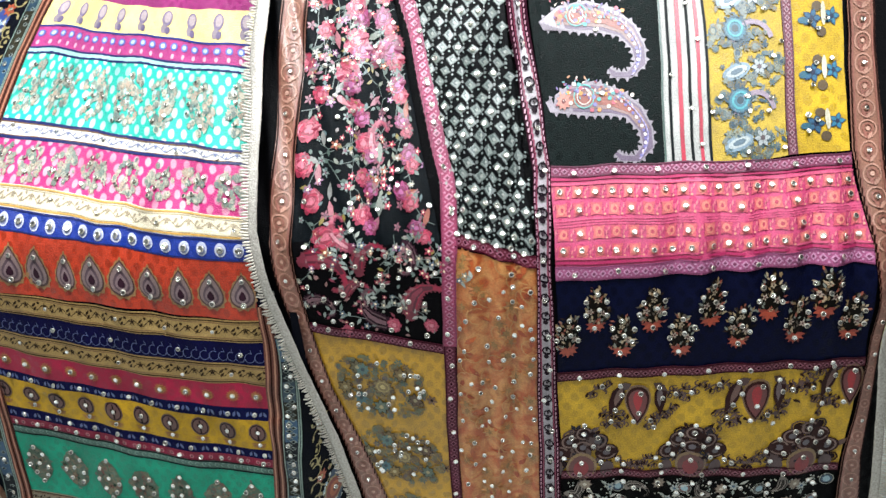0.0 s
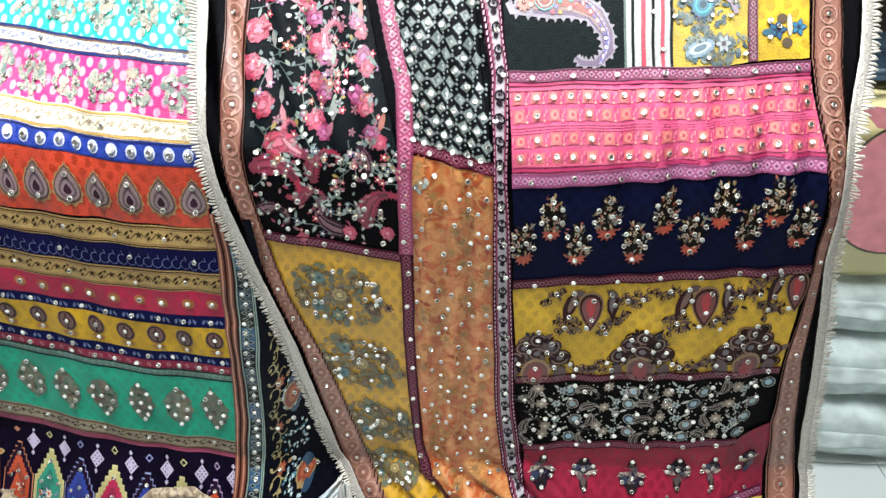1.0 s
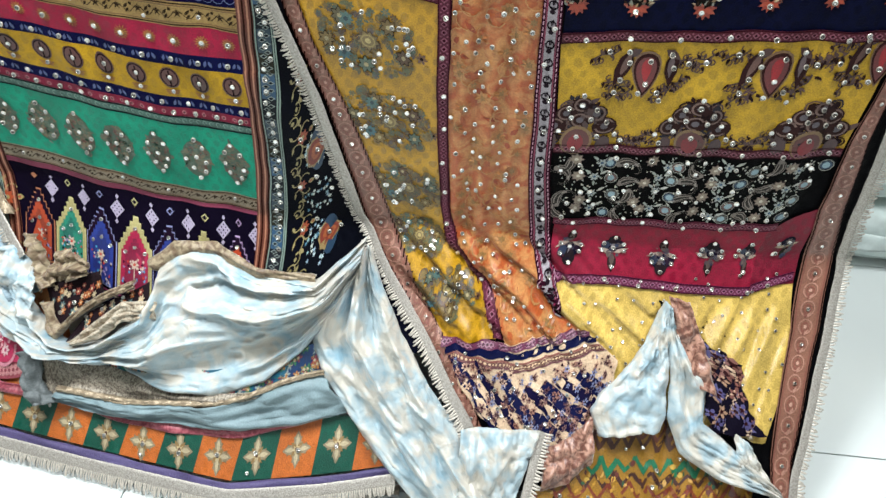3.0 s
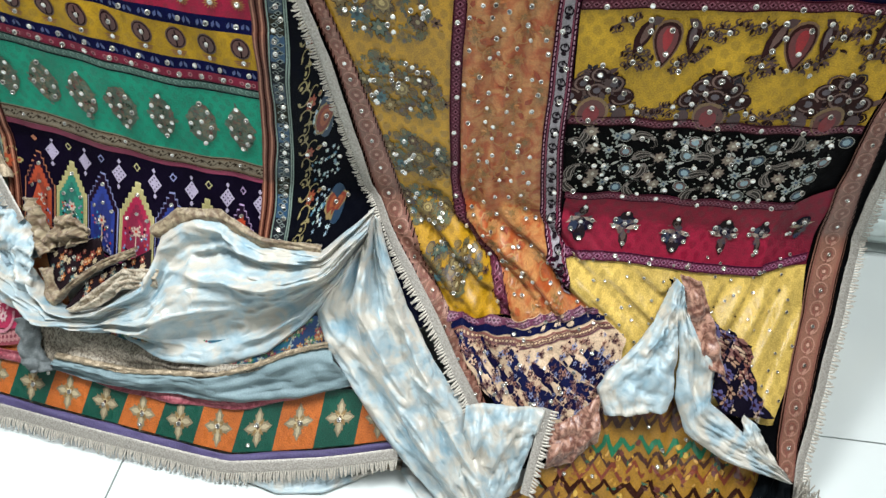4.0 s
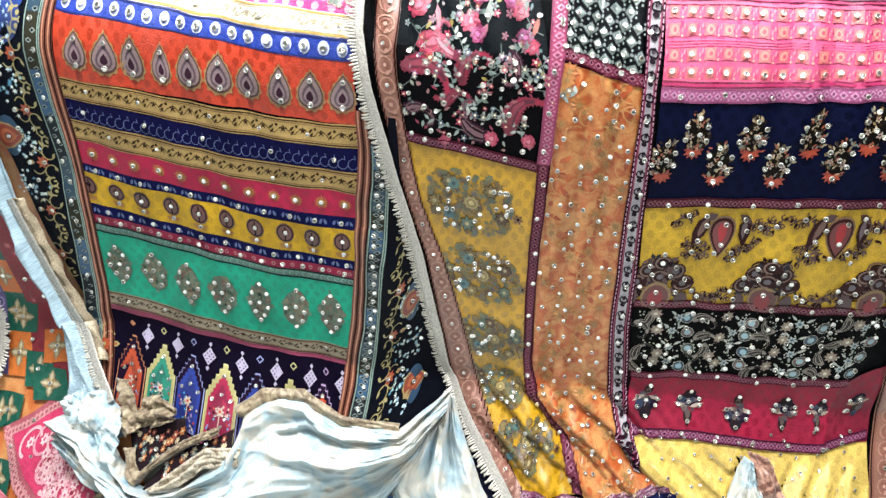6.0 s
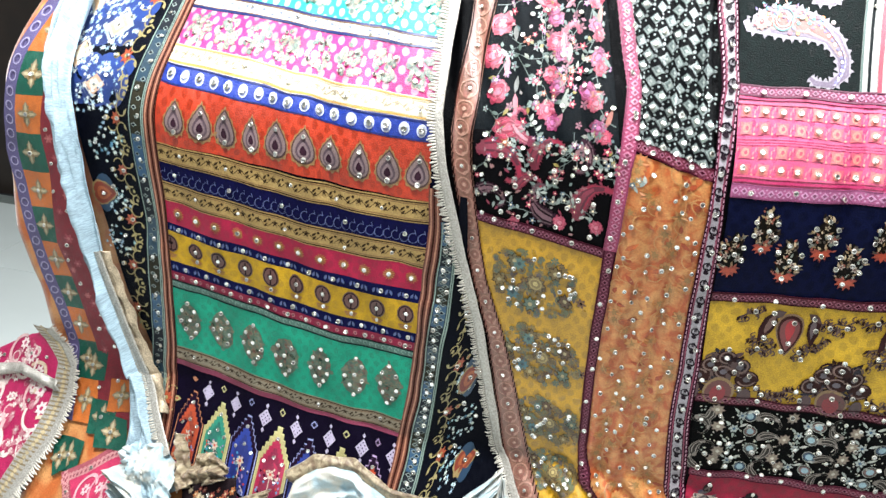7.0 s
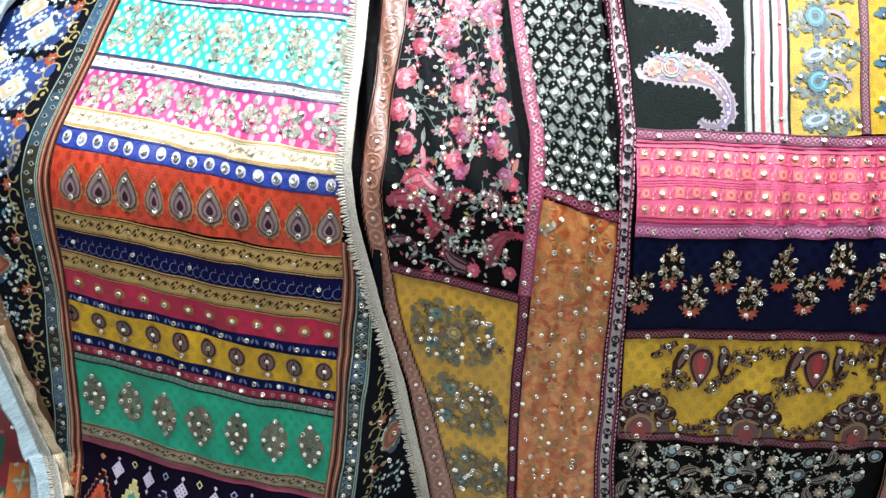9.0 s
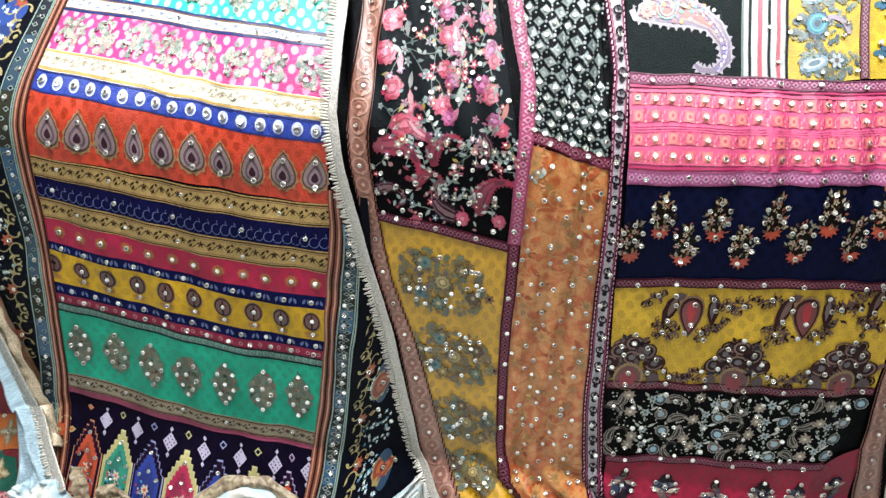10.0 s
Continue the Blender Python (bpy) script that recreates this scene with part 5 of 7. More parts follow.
LOWS = ((0.201, 0.910), (0.287, 0.910), (0.376, 0.914), (0.461, 0.931), (0.546, 0.942), (0.630, 0.950))
HIGHS = ((0.243, 0.955), (0.329, 0.957), (0.415, 0.968), (0.501, 0.982), (0.583, 0.988))
for k, (x, z) in enumerate(LOWS + HIGHS):
    s, t = p.find(x, z)
    p.draw(bouquet(k), s, t, 1.3, g.uniform(-0.06, 0.06), solo="bouquet_motif")
    for dx, dz in ((0, 0.034), (-0.016, 0.021), (0.016, 0.020), (-0.018, 0.0), (0.017, -0.002), (0, -0.024), (0.004, 0.008)):
        if RND.random() < 0.93:
            p.sequin(s, t, 0.0043, dx + RND.uniform(-0.002, 0.002), dz + 0.07 * dx)
p.inked("bouquet_print")

# domes and red drops on yellow
p = bpanel("yellow_panel", (0.188, 0.832), (0.657, 0.868), (0.205, 0.652), (0.658, 0.684), "#bc9a2a", 0.6, 0.5)
BROWNS = ("#34201c", "#4a2c28", "#2a1a1c", "#5a3c34", "#3c3a40")


RED_DROP = [([(-x, -y) for x, y in tear(0.034, 0.070, "#7a6238", 3)[0]], "#7a5c3c", 3), ([(-x * 0.88, -y * 0.9) for x, y in tear(0.034, 0.070, "", 3)[0]], "#3e2422", 4),
            ([(-x * 0.70, -y * 0.76) for x, y in tear(0.034, 0.070, "", 3)[0]], "#6a2a2a", 5), ([(-x * 0.34, -y * 0.50 + 0.006) for x, y in tear(0.034, 0.070, "", 3)[0]], "#980c1c", 6)]
def sprig(seed):
    """A short brown branch of hooked leaves."""
    g2 = random.Random(seed)
    out = line([(-0.020, -0.003), (-0.006, 0.003), (0.008, -0.002), (0.020, 0.004)], 0.0030, "#4a2c20", 0)
    for i in range(9):
        x = -0.020 + 0.005 * i
        a = g2.choice((1.2, -1.2, 1.9, -1.9))
        out.append(leaf(x, 0, g2.uniform(0.008, 0.013), 0.0055, a, BROWNS[i % 4], 1))
        out += arc(x, 0.008 * math.copysign(1, a), 0.0042, a, a + 3.2, 0.0024, "#54341f", 0, 5)
    return out


for k, (x, z) in enumerate(((0.318, 0.790), (0.502, 0.806), (0.648, 0.836))):
    s, t = p.find(x, z)
    half = k == 2
    m = [leaf(-0.026, 0.040, 0.066, 0.026, -1.85, "#3c2424", 1), leaf(-0.026, 0.034, 0.044, 0.012, -1.85, "#6a4a40", 2), leaf(-0.012, 0.040, 0.03, 0.016, -2.6, "#4a2c28", 1)]
    if not half:
        m += [leaf(0.034, 0.040, 0.062, 0.024, -1.5, "#3c2424", 1), leaf(0.033, 0.032, 0.038, 0.011, -1.5, "#6c5a5c", 2), leaf(0.022, 0.040, 0.03, 0.014, -0.6, "#4a2c28", 1)]
    p.draw(m, s, t)
    for q, (dx, dz, turn) in enumerate(((-0.062, 0.030, 0.2), (-0.040, -0.020, -0.3), (-0.032, -0.038, 0.4), (0.062, 0.020, -0.2), (0.030, -0.028, 0.5), (0.046, -0.018, 0.9), (0.075, 0.026, 0.3))):
        if half and dx > 0:
            continue
        p.draw(sprig(10 * k + q), *p.find(x + dx, z + dz + 0.07 * dx), 1.0, turn)
    p.draw(RED_DROP, s, t, 1.12, 0.08, 1.12 if not half else 0.9, solo="drop_motif")
    for dx, dz in ((0.003, 0.024), (0, -0.012), (-0.006, -0.034), (-0.030, 0.034), (0.030, 0.036), (-0.024, 0.014), (0.040, 0.014), (0.020, -0.026), (-0.034, -0.012), (0.058, 0.022), (0.084, 0.026), (-0.062, 0.030), (-0.04, -0.036), (0.03, -0.042)):
        if not half or dx < 0.01:
            p.sequin(s, t, 0.0045, dx + RND.uniform(-0.003, 0.003), dz + RND.uniform(-0.003, 0.003))
for k, (x, z) in enumerate(((0.236, 0.697), (0.416, 0.712), (0.594, 0.726))):
    s, t = p.find(x, z)
    dome = cluster(0.094, 0.080, 46, BROWNS, 600 + k, 0.009, "dome")
    for dx, dy, r in ((-0.034, -0.006, 0.017), (0.034, -0.006, 0.017), (-0.020, 0.016, 0.015), (0.020, 0.016, 0.015), (0, 0.030, 0.014), (0, 0.004, 0.015)):
        dome += [ell(dx, dy, r, r * 0.92, "#3a2624", 3, 12)] + arc(dx, dy, r * 0.72, 0.5 + 3 * (dx > 0), 5.0 + 3 * (dx > 0), 0.0028, "#6e554c", 4, 9) + [ell(dx, dy, r * 0.34, r * 0.34, "#5a5258", 4, 8)]
    dome += [ell(0, -0.032, 0.022, 0.026, "#7c6440", 4, 16), ell(0, -0.034, 0.0185, 0.0225, "#5a2c28", 5, 14), ell(0, -0.036, 0.011, 0.015, "#7a1420", 6, 12)]
    dome += [ell(-0.036, -0.038, 0.010, 0.014, "#4a3030", 4, 10), ell(0.036, -0.038, 0.010, 0.014, "#4a3030", 4, 10)]
    p.draw(dome, s, t, 1.05, 0.0, 1.08, solo="dome_motif")
    for q, (dx, dz) in enumerate(((-0.072, -0.026), (0.072, -0.024), (-0.078, -0.038), (0.08, -0.036))):
        if 0.20 < x + dx < 0.65:
            p.draw(sprig(70 + 5 * k + q), *p.find(x + dx, max(0.67, z + dz)), 0.9, 0.2 * (-1) ** q)
    for dx, dz in ((0, 0.046), (0, 0.032), (-0.020, 0.026), (0.022, 0.024), (-0.040, 0.004), (-0.014, 0.008), (0.016, 0.006), (0.040, 0.002), (-0.030, -0.018), (0, -0.026), (0.030, -0.020), (-0.060, -0.020), (0.056, -0.020), (0.068, -0.03), (-0.050, -0.038)):
        if 0.20 < x + dx < 0.65:
            p.sequin(s, t, 0.0045, dx, dz + RND.uniform(-0.003, 0.003))
p.inked("dome_print")

# small blossoms on black
p = bpanel("black_blossom_panel", (0.206, 0.636), (0.657, 0.668), (0.222, 0.497), (0.625, 0.522), "#08080a", 0.2, 0.45)
g = random.Random(77)
for i in range(430):
    p.draw([ell(0, 0, 0.0016, 0.0017, ("#a8a8a0", "#8c948c", "#b8b4a4")[i % 3], 0, 6)], g.uniform(0.02, 0.98), g.uniform(0.04, 0.96))
for i in range(64):
    s, t = (i % 16 + 0.5 + g.uniform(-0.3, 0.3)) / 16, (i // 16 + 0.5 + g.uniform(-0.3, 0.3)) / 4
    k = i % 4
    if k == 0:
        p.draw(paisley(0.038, 0.042, ("#7a7068", "#2a2826", "#8a8078", "#403c38"), 0, 0), s, t, 1.0, g.uniform(0, 6.28))
    elif k == 1:
        p.draw(flower(0, 0, 0.011, 8, "#8a7c6c", "#c0b8a8", 1, "#5c4440"), s, t)
    elif k == 2:
        p.draw(flower(0, 0, 0.009, 6, "#9aa09c", "#28506c", 1) + [leaf(0.008, 0.004, 0.016, 0.006, 0.5, "#b0b0a8", 1), leaf(-0.006, 0.006, 0.014, 0.005, 2.4, "#a0a49c", 1), leaf(0, -0.008, 0.012, 0.005, -1.4, "#8c948c", 1)], s, t)
    else:
        p.draw([ell(0, 0, 0.0095, 0.0085, ("#204058", "#6a4c48", "#50504c")[i % 3], 0, 12), ell(0, 0, 0.006, 0.006, "#88a0a8", 1, 9)] + ring(0, 0, 0.011, 0.0014, "#8c8c84", 0, 10), s, t)
p.inked("blossom_print")
p.scatter(0.029, 0.0044, 0.35, 0.7)

# palmettes on crimson
p = bpanel("crimson_panel", (0.226, 0.482), (0.602, 0.508), (0.229, 0.383), (0.602, 0.387), "#8e0a36", 0.6, 0.45)
q = bpanel("crimson_panel", (0.602, 0.506), (0.674, 0.56), (0.602, 0.386), (0.680, 0.396), "#7c0a30", 0.6, 0.45)
for k, (x, z) in enumerate(((0.263, 0.436), (0.343, 0.430), (0.432, 0.430), (0.518, 0.440), (0.584, 0.443))):
    s, t = p.find(x, z)
    up = -1 if k in (0, 2) else 1
    m = [ell(0, 0.011 * up, 0.018, 0.014, "#1c1a30", 0, 12), ell(0, 0.022 * up, 0.011, 0.012, "#2c2428", 1, 12), leaf(0, -0.006 * up, 0.032, 0.018, -1.57 * up, "#3a2a2c", 0), leaf(0, -0.006 * up, 0.022, 0.010, -1.57 * up, "#5a4a44", 1)]
    m += [leaf(0.002, -0.004 * up, 0.026, 0.009, 0.30 * up, "#a09084", 2), leaf(-0.002, -0.004 * up, 0.026, 0.009, 3.14 - 0.30 * up, "#a09084", 2), ell(-0.014, 0.010 * up, 0.008, 0.008, "#223048", 1, 9), ell(0.014, 0.010 * up, 0.008, 0.008, "#302434", 1, 9), star(0, 0.010 * up, 0.008, 0.003, 5, "#7c7478", 2)]
    m += cluster(0.034, 0.030, 16, ("#54464c", "#2a3450", "#6a5a54"), 40 + k, 0.0040)
    p.draw(m, s, t, 1.05, 0.0, 1.0 if k < 4 else 0.6, solo="palmette_motif")
    for dx, dz in ((0, 0.032), (-0.018, 0.014 * up), (0.018, 0.014 * up), (0, 0.006 * up), (-0.020, 0.000), (0.020, 0.0), (0, -0.030)):
        if k < 4 or dx < 0.01:
            p.sequin(s, t, 0.0043, dx, dz)
p.inked("palmette_print")
q.draw([ell(0, 0.011, 0.013, 0.013, "#1c1a2c", 0, 12), leaf(0, 0, 0.022, 0.008, 0.35, "#a09078", 1), leaf(0, 0, 0.022, 0.008, 2.8, "#a09078", 1), leaf(0, 0, 0.030, 0.016, -1.57, "#3a3028", 0)] + cluster(0.026, 0.044, 18, ("#54464c", "#2a3450", "#6a5a54"), 77, 0.004), *q.find(0.646, 0.468))
q.inked("palmette_print")
for i in range(4):
    q.sequin(0.5, 0.45, 0.0042, RND.uniform(-0.012, 0.012), RND.uniform(-0.025, 0.025))

p = bpanel("wine_border", (0.602, 0.391), (0.676, 0.418), (0.603, 0.375), (0.677, 0.402), "#6a2848", 0.0, 0.45, 0.0032)
diamonds_on(p, 0.022, "#a87890", "#44142c")
p.inked("diamond_print")

# gold satin below
p = Panel(fold_b, [(0.229, 0.368), (0.250, 0.306), (0.30, 0.275), (0.36, 0.235), (0.40, 0.20)], [(0.676, 0.428), (0.692, 0.32), (0.690, 0.22), (0.672, 0.15)], 0.0003)
p.cloth("satin_band", velvet("#cbb064", 0.5, 1.6), shawl_b, "glossy gold satin velvet in loose folds", 0.006)
p.scatter(0.027, 0.0032, 0.3, 0.8)

# yellow medallions
YL = [(-0.215, 0.915), (-0.183, 0.80), (-0.138, 0.69), (-0.094, 0.545), (-0.054, 0.415), (-0.001, 0.324), (0.047, 0.256)]
YR = [(0.005, 0.876), (0.010, 0.737), (0.016, 0.60), (0.022, 0.50), (0.040, 0.418), (0.108, 0.348), (0.146, 0.268)]
p = Panel(fold_b, YL, YR, 0.0015)
p.cloth("yellow_medallion_panel", velvet("#b48c14", 0.8, 0.95), shawl_b, "mustard velvet panel with grey-green medallions", 0.0055)
OLIVES = ("#6a5832", "#645c40", "#7a6638", "#566456", "#5c4228", "#806e44", "#66684c", "#5e5450")
for x, z, k, seed in ((-0.102, 0.808, 1.0, 1), (-0.073, 0.669, 0.92, 2), (-0.040, 0.534, 0.8, 3), (-0.020, 0.432, 0.62, 4), (0.040, 0.338, 0.7, 5)):
    s, t = p.find(x, z)
    w = 0.165 * k
    m = cluster(w, 0.118 * k, 150, OLIVES, 60 + seed, 0.0058, "ell")
    for q in range(5):
        a = q * 1.26 + seed
        m += flower(0.062 * k * math.cos(a), 0.040 * k * math.sin(a), 0.0135 * k, 7, OLIVES[q % 8], "#a09470", 4, "#3c3024")
    m += flower(0.005, 0, 0.017 * k, 9, "#7c6c48", "#b0a070", 4, "#4a3824") + ring(0.005, 0, 0.010 * k, 0.0022, "#9a8a5c", 6, 12) + flower(0.088 * k, 0, 0.010 * k, 6, "#6a4c34", "#2c2020", 1)
    m += flower(-0.030 * k, 0.028 * k, 0.013 * k, 8, "#56706a", "#2c4048", 5) + flower(-0.030 * k, -0.030 * k, 0.013 * k, 8, "#4a6c70", "#2c4048", 5)
    p.draw(m, s, t, 1.0, -0.1, solo="medallion_motif")
    for i in range(int(20 * k)):
        a, r = RND.uniform(0, 6.28), math.sqrt(RND.random())
        dx, dz = 0.078 * k * r * math.cos(a), 0.052 * k * r * math.sin(a)
        if at_z(YL, z + dz) + 0.008 < x + dx < at_z(YR, z + dz) - 0.006:
            p.sequin(s, t, 0.0044, dx, dz)
p.inked("medallion_print")

# orange leaf panel
OL = [(0.023, 1.052), (0.027, 0.74), (0.033, 0.60), (0.039, 0.50), (0.057, 0.418), (0.126, 0.348), (0.166, 0.262)]
OR = [(0.149, 1.026), (0.156, 0.835), (0.163, 0.72), (0.173, 0.60), (0.189, 0.453), (0.220, 0.363), (0.262, 0.315), (0.312, 0.293)]
p = Panel(fold_b, OL, OR, 0.0015)
p.cloth("orange_leaf_panel", two_tone("rust_leaf_velvet", "#9c4a20", "#b07a46", 34, 0.40, 0.60, 0.9), shawl_b, "rust orange velvet panel with tan leaf print", 0.005)
g = random.Random(5)
for i in range(120):
    s, t = g.uniform(0.08, 0.92), (i + g.random()) / 120
    c = ("#a87444", "#a06636", "#ac7e4e")[i % 3]
    if i % 2:
        p.draw([star(0, 0, g.uniform(0.011, 0.016), 0.009, 8, c, 0, g.uniform(0, 1)), star(0, 0, 0.007, 0.004, 6, "#8c6c40", 1)], s, t)
    else:
        p.draw([leaf(0, 0, g.uniform(0.016, 0.026), 0.009, g.uniform(0, 6.28), ("#94441e", "#a4582c")[i % 4 // 2], 0)] + arc(0, 0, 0.014, g.uniform(0, 3), g.uniform(4, 6), 0.002, "#b08454", 1, 7), s, t)
p.inked("leaf_print")
p.scatter(0.028, 0.0042, 0.35, 0.85)

# side strips of scrolled rosettes
for name, l, r in (("rosette_strip", [(-0.276, 1.62), (-0.270, 1.34), (-0.268, 1.16), (-0.272, 1.05), (-0.252, 0.96), (-0.242, 0.92), (-0.210, 0.81), (-0.171, 0.695)], [(-0.226, 1.62), (-0.228, 1.34), (-0.231, 1.16), (-0.233, 1.05), (-0.220, 0.96), (-0.213, 0.92), (-0.181, 0.80), (-0.137, 0.69)]),
                   ("rosette_strip", [(-0.171, 0.695), (-0.142, 0.565), (-0.114, 0.445), (-0.054, 0.348), (0.001, 0.272), (0.055, 0.20), (0.12, 0.11)], [(-0.137, 0.69), (-0.092, 0.543), (-0.052, 0.415), (0.001, 0.324), (0.050, 0.256), (0.090, 0.20), (0.155, 0.11)]),
                   ("rosette_strip", [(0.628, 1.62), (0.623, 1.35), (0.613, 1.19), (0.640, 1.08), (0.660, 0.98), (0.664, 0.88), (0.660, 0.70), (0.668, 0.56), (0.684, 0.45), (0.690, 0.32), (0.684, 0.20), (0.682, 0.13), (0.690, 0.075)],
                    [(0.672, 1.62), (0.664, 1.35), (0.660, 1.19), (0.672, 1.08), (0.677, 0.98), (0.680, 0.88), (0.690, 0.70), (0.712, 0.56), (0.738, 0.45), (0.744, 0.32), (0.734, 0.20), (0.722, 0.13), (0.726, 0.075)])):
    p = Panel(fold_b, l, r, 0.004)
    p.cloth(name, velvet("#8c6656", 0, 1.2), shawl_b, "brown-pink strip with scrolled rosettes", 0.006)
    n = max(6, round(p.h / 0.03))
    for i in range(n):
        t = (i + 0.5) / n
        w = abs(p.at(0, t)[0] - p.at(1, t)[0])
        r0 = min(0.0125, w * 0.34)
        p.draw(ring(0, 0, r0, 0.0022, "#a88272", 0, 12) + ring(0, 0, r0 * 0.55, 0.002, "#8a5c50", 0, 9) + [ell(0, 0, r0 * 0.25, r0 * 0.25, "#b89484", 1, 7)], 0.5, t)
        p.draw([leaf(0, 0, r0, r0 * 0.5, 1.0, "#a88272", 0), leaf(0, 0, r0, r0 * 0.5, 2.1, "#8a5c50", 0)], 0.5, t + 0.5 / n)
        if i % 2 == 0:
            p.sequin(0.5, t, 0.0036)
    m = max(20, round(p.h / 0.012))
    for i in range(m):
        q2 = p.h / m / 2 + 0.0004
        for s, c in ((0.05, "#2c1410"), (0.13, "#8a5c50"), (0.87, "#8a5c50"), (0.95, "#2c1410")):
            p.draw([rect(-0.0011, -q2, 0.0011, q2, c, 0)], s, (i + 0.5) / m)
    p.inked("rosette_print")

fringe(shawl_b, fold_b, B_EDGE, 1, 0.006, "silver-beige woven braid with short tassels")

# ---- loose folds at the foot ----


def calm(x, z):
    return 0.0


def drape(name, one, two, mat, parent, label="", off=(0.02, 0.02), bulge=0.0, ripple=(0, 0.0), pleat=(0, 0.0), nu=60, nv=26, seed=0.0, thick=0.0016, creased=0.0):
    """Loose cloth between two edges of (x, z). ripple: folds along the edges; pleat: folds across them."""
    verts, faces, uvs = [], [], []
    for j in range(nv + 1):
        t = j / nv
        for i in range(nu + 1):
            s = i / nu
            a, b = along(one, s), along(two, s)
            x, z = a[0] + (b[0] - a[0]) * t, a[1] + (b[1] - a[1]) * t
            o = off[0] + (off[1] - off[0]) * t + bulge * math.sin(math.pi * t)
            mid = math.sin(math.pi * min(1, max(0, t))) ** 0.5
            wob = 0.30 * noise.noise(Vector((s * 3.1, t * 1.7, seed)))
            if ripple[0]:
                q = math.sin(2 * math.pi * (ripple[0] * t + wob * 1.4 + 0.15 * math.sin(5 * s + seed)))
                o += ripple[1] * (q * abs(q) ** 0.2) * (0.35 + 0.65 * mid)
            if pleat[0]:
                o += pleat[1] * math.sin(2 * math.pi * (pleat[0] * s + wob + seed))
            o += min(1, nv / 14) * 0.012 * noise.noise(Vector((s * 7, t * 4, seed + 5))) + 0.005 * noise.noise(Vector((s * 21, t * 13, seed + 9)))
            for q, (fs, ft, h) in enumerate(((3.5, 6.0, 0.020), (9.0, 9.0, 0.009), (19.0, 15.0, 0.004))):
                c = 1 - abs(noise.noise(Vector((s * fs + t * 1.5, t * ft - s * 2.0, seed * 2 + 20 * q)))) * 2.2
                o += creased * h * (max(0, c) ** 3 - 0.3) * (0.4 + 0.6 * mid)
            p = on(calm, x, max(z, 0.003), o)[0]
            p.z = max(p.z, 0.003 + 0.0004 * j)
            verts.append(p)
            uvs.append((x, z))
    for j in range(nv):
        for i in range(nu):
            a = j * (nu + 1) + i
            faces.append((a, a + nu + 1, a + nu + 2, a + 1))
    ob = link(name, verts, faces, [mat], parent, uvs, label)
    m = ob.modifiers.new("thickness", "SOLIDIFY")
    m.thickness, m.offset = thick, 0.0
    return ob


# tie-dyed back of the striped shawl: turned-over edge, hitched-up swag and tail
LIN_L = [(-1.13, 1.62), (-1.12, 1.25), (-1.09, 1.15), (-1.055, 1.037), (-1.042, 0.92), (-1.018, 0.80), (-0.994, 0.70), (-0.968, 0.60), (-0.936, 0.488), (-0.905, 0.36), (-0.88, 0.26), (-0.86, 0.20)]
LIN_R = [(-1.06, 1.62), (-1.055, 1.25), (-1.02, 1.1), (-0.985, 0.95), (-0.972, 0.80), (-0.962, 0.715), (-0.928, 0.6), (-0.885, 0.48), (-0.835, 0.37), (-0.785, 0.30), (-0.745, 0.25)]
# same lining in a greyer copy: embossing real, some shade put into the colour
drape("turned_edge", LIN_L, LIN_R, velvet("#9db0b9", 0.35, 0.75), shawl_a, "embossed velvet lining in a shaded grey-blue", (0.024, 0.034), 0.020, (2.1, 0.014), (0, 0), 180, 30, 1.3, creased=1.1)
GILT = plain("gilt_braid", "#a09078", 0.4, 0.35, 380, 0.4, bumps=0.7)
drape("braid_edging", [(x + 0.002, z) for x, z in LIN_R[5:-2]], [(x + 0.022, z) for x, z in LIN_R[5:-2]], GILT, shawl_a, "gold-beige woven braid sewn along the lining", (0.040, 0.030), 0.004, (0, 0), (5, 0.002), 150, 6, 1.9)
fringe(shawl_a, calm, [(-0.962, 0.715), (-0.926, 0.6), (-0.883, 0.48), (-0.833, 0.37), (-0.783, 0.30)], -1, 0.044, "pale gold woven braid")
SW_T = [(-0.875, 0.30), (-0.80, 0.285), (-0.745, 0.218), (-0.70, 0.182), (-0.655, 0.182), (-0.60, 0.200), (-0.555, 0.232), (-0.515, 0.262), (-0.50, 0.33), (-0.46, 0.365), (-0.39, 0.373), (-0.313, 0.338), (-0.2, 0.341), (-0.136, 0.397), (-0.106, 0.43)]
SW_B = [(-0.88, 0.21), (-0.793, 0.168), (-0.699, 0.150), (-0.576, 0.158), (-0.475, 0.142), (-0.381, 0.145), (-0.285, 0.178), (-0.216, 0.228), (-0.159, 0.295), (-0.110, 0.375)]
drape("swag", SW_T, SW_B, LINING, shawl_a, "pale blue tie-dyed velvet lining, hitched up in folds", (0.040, 0.026), 0.040, (2.2, 0.019), (2.2, 0.009), 190, 80, 2.2, creased=1.25)
drape("swag_tuck", [(-0.86, 0.31), (-0.80, 0.32), (-0.74, 0.27)], [(-0.865, 0.215), (-0.80, 0.18), (-0.735, 0.175)], LINING, shawl_a, "pale blue lining gathered in a bunch", (0.045, 0.035), 0.03, (1.5, 0.010), (1.5, 0.006), 40, 30, 7.7, creased=0.9)
TAIL_L = [(-0.118, 0.415), (-0.17, 0.31), (-0.205, 0.25), (-0.165, 0.19), (-0.135, 0.16), (-0.087, 0.112), (-0.013, 0.055), (0.064, 0.006)]
TAIL_R = [(-0.100, 0.405), (-0.065, 0.325), (-0.035, 0.27), (0.03, 0.19), (0.09, 0.135), (0.125, 0.09), (0.16, 0.05), (0.18, 0.012)]
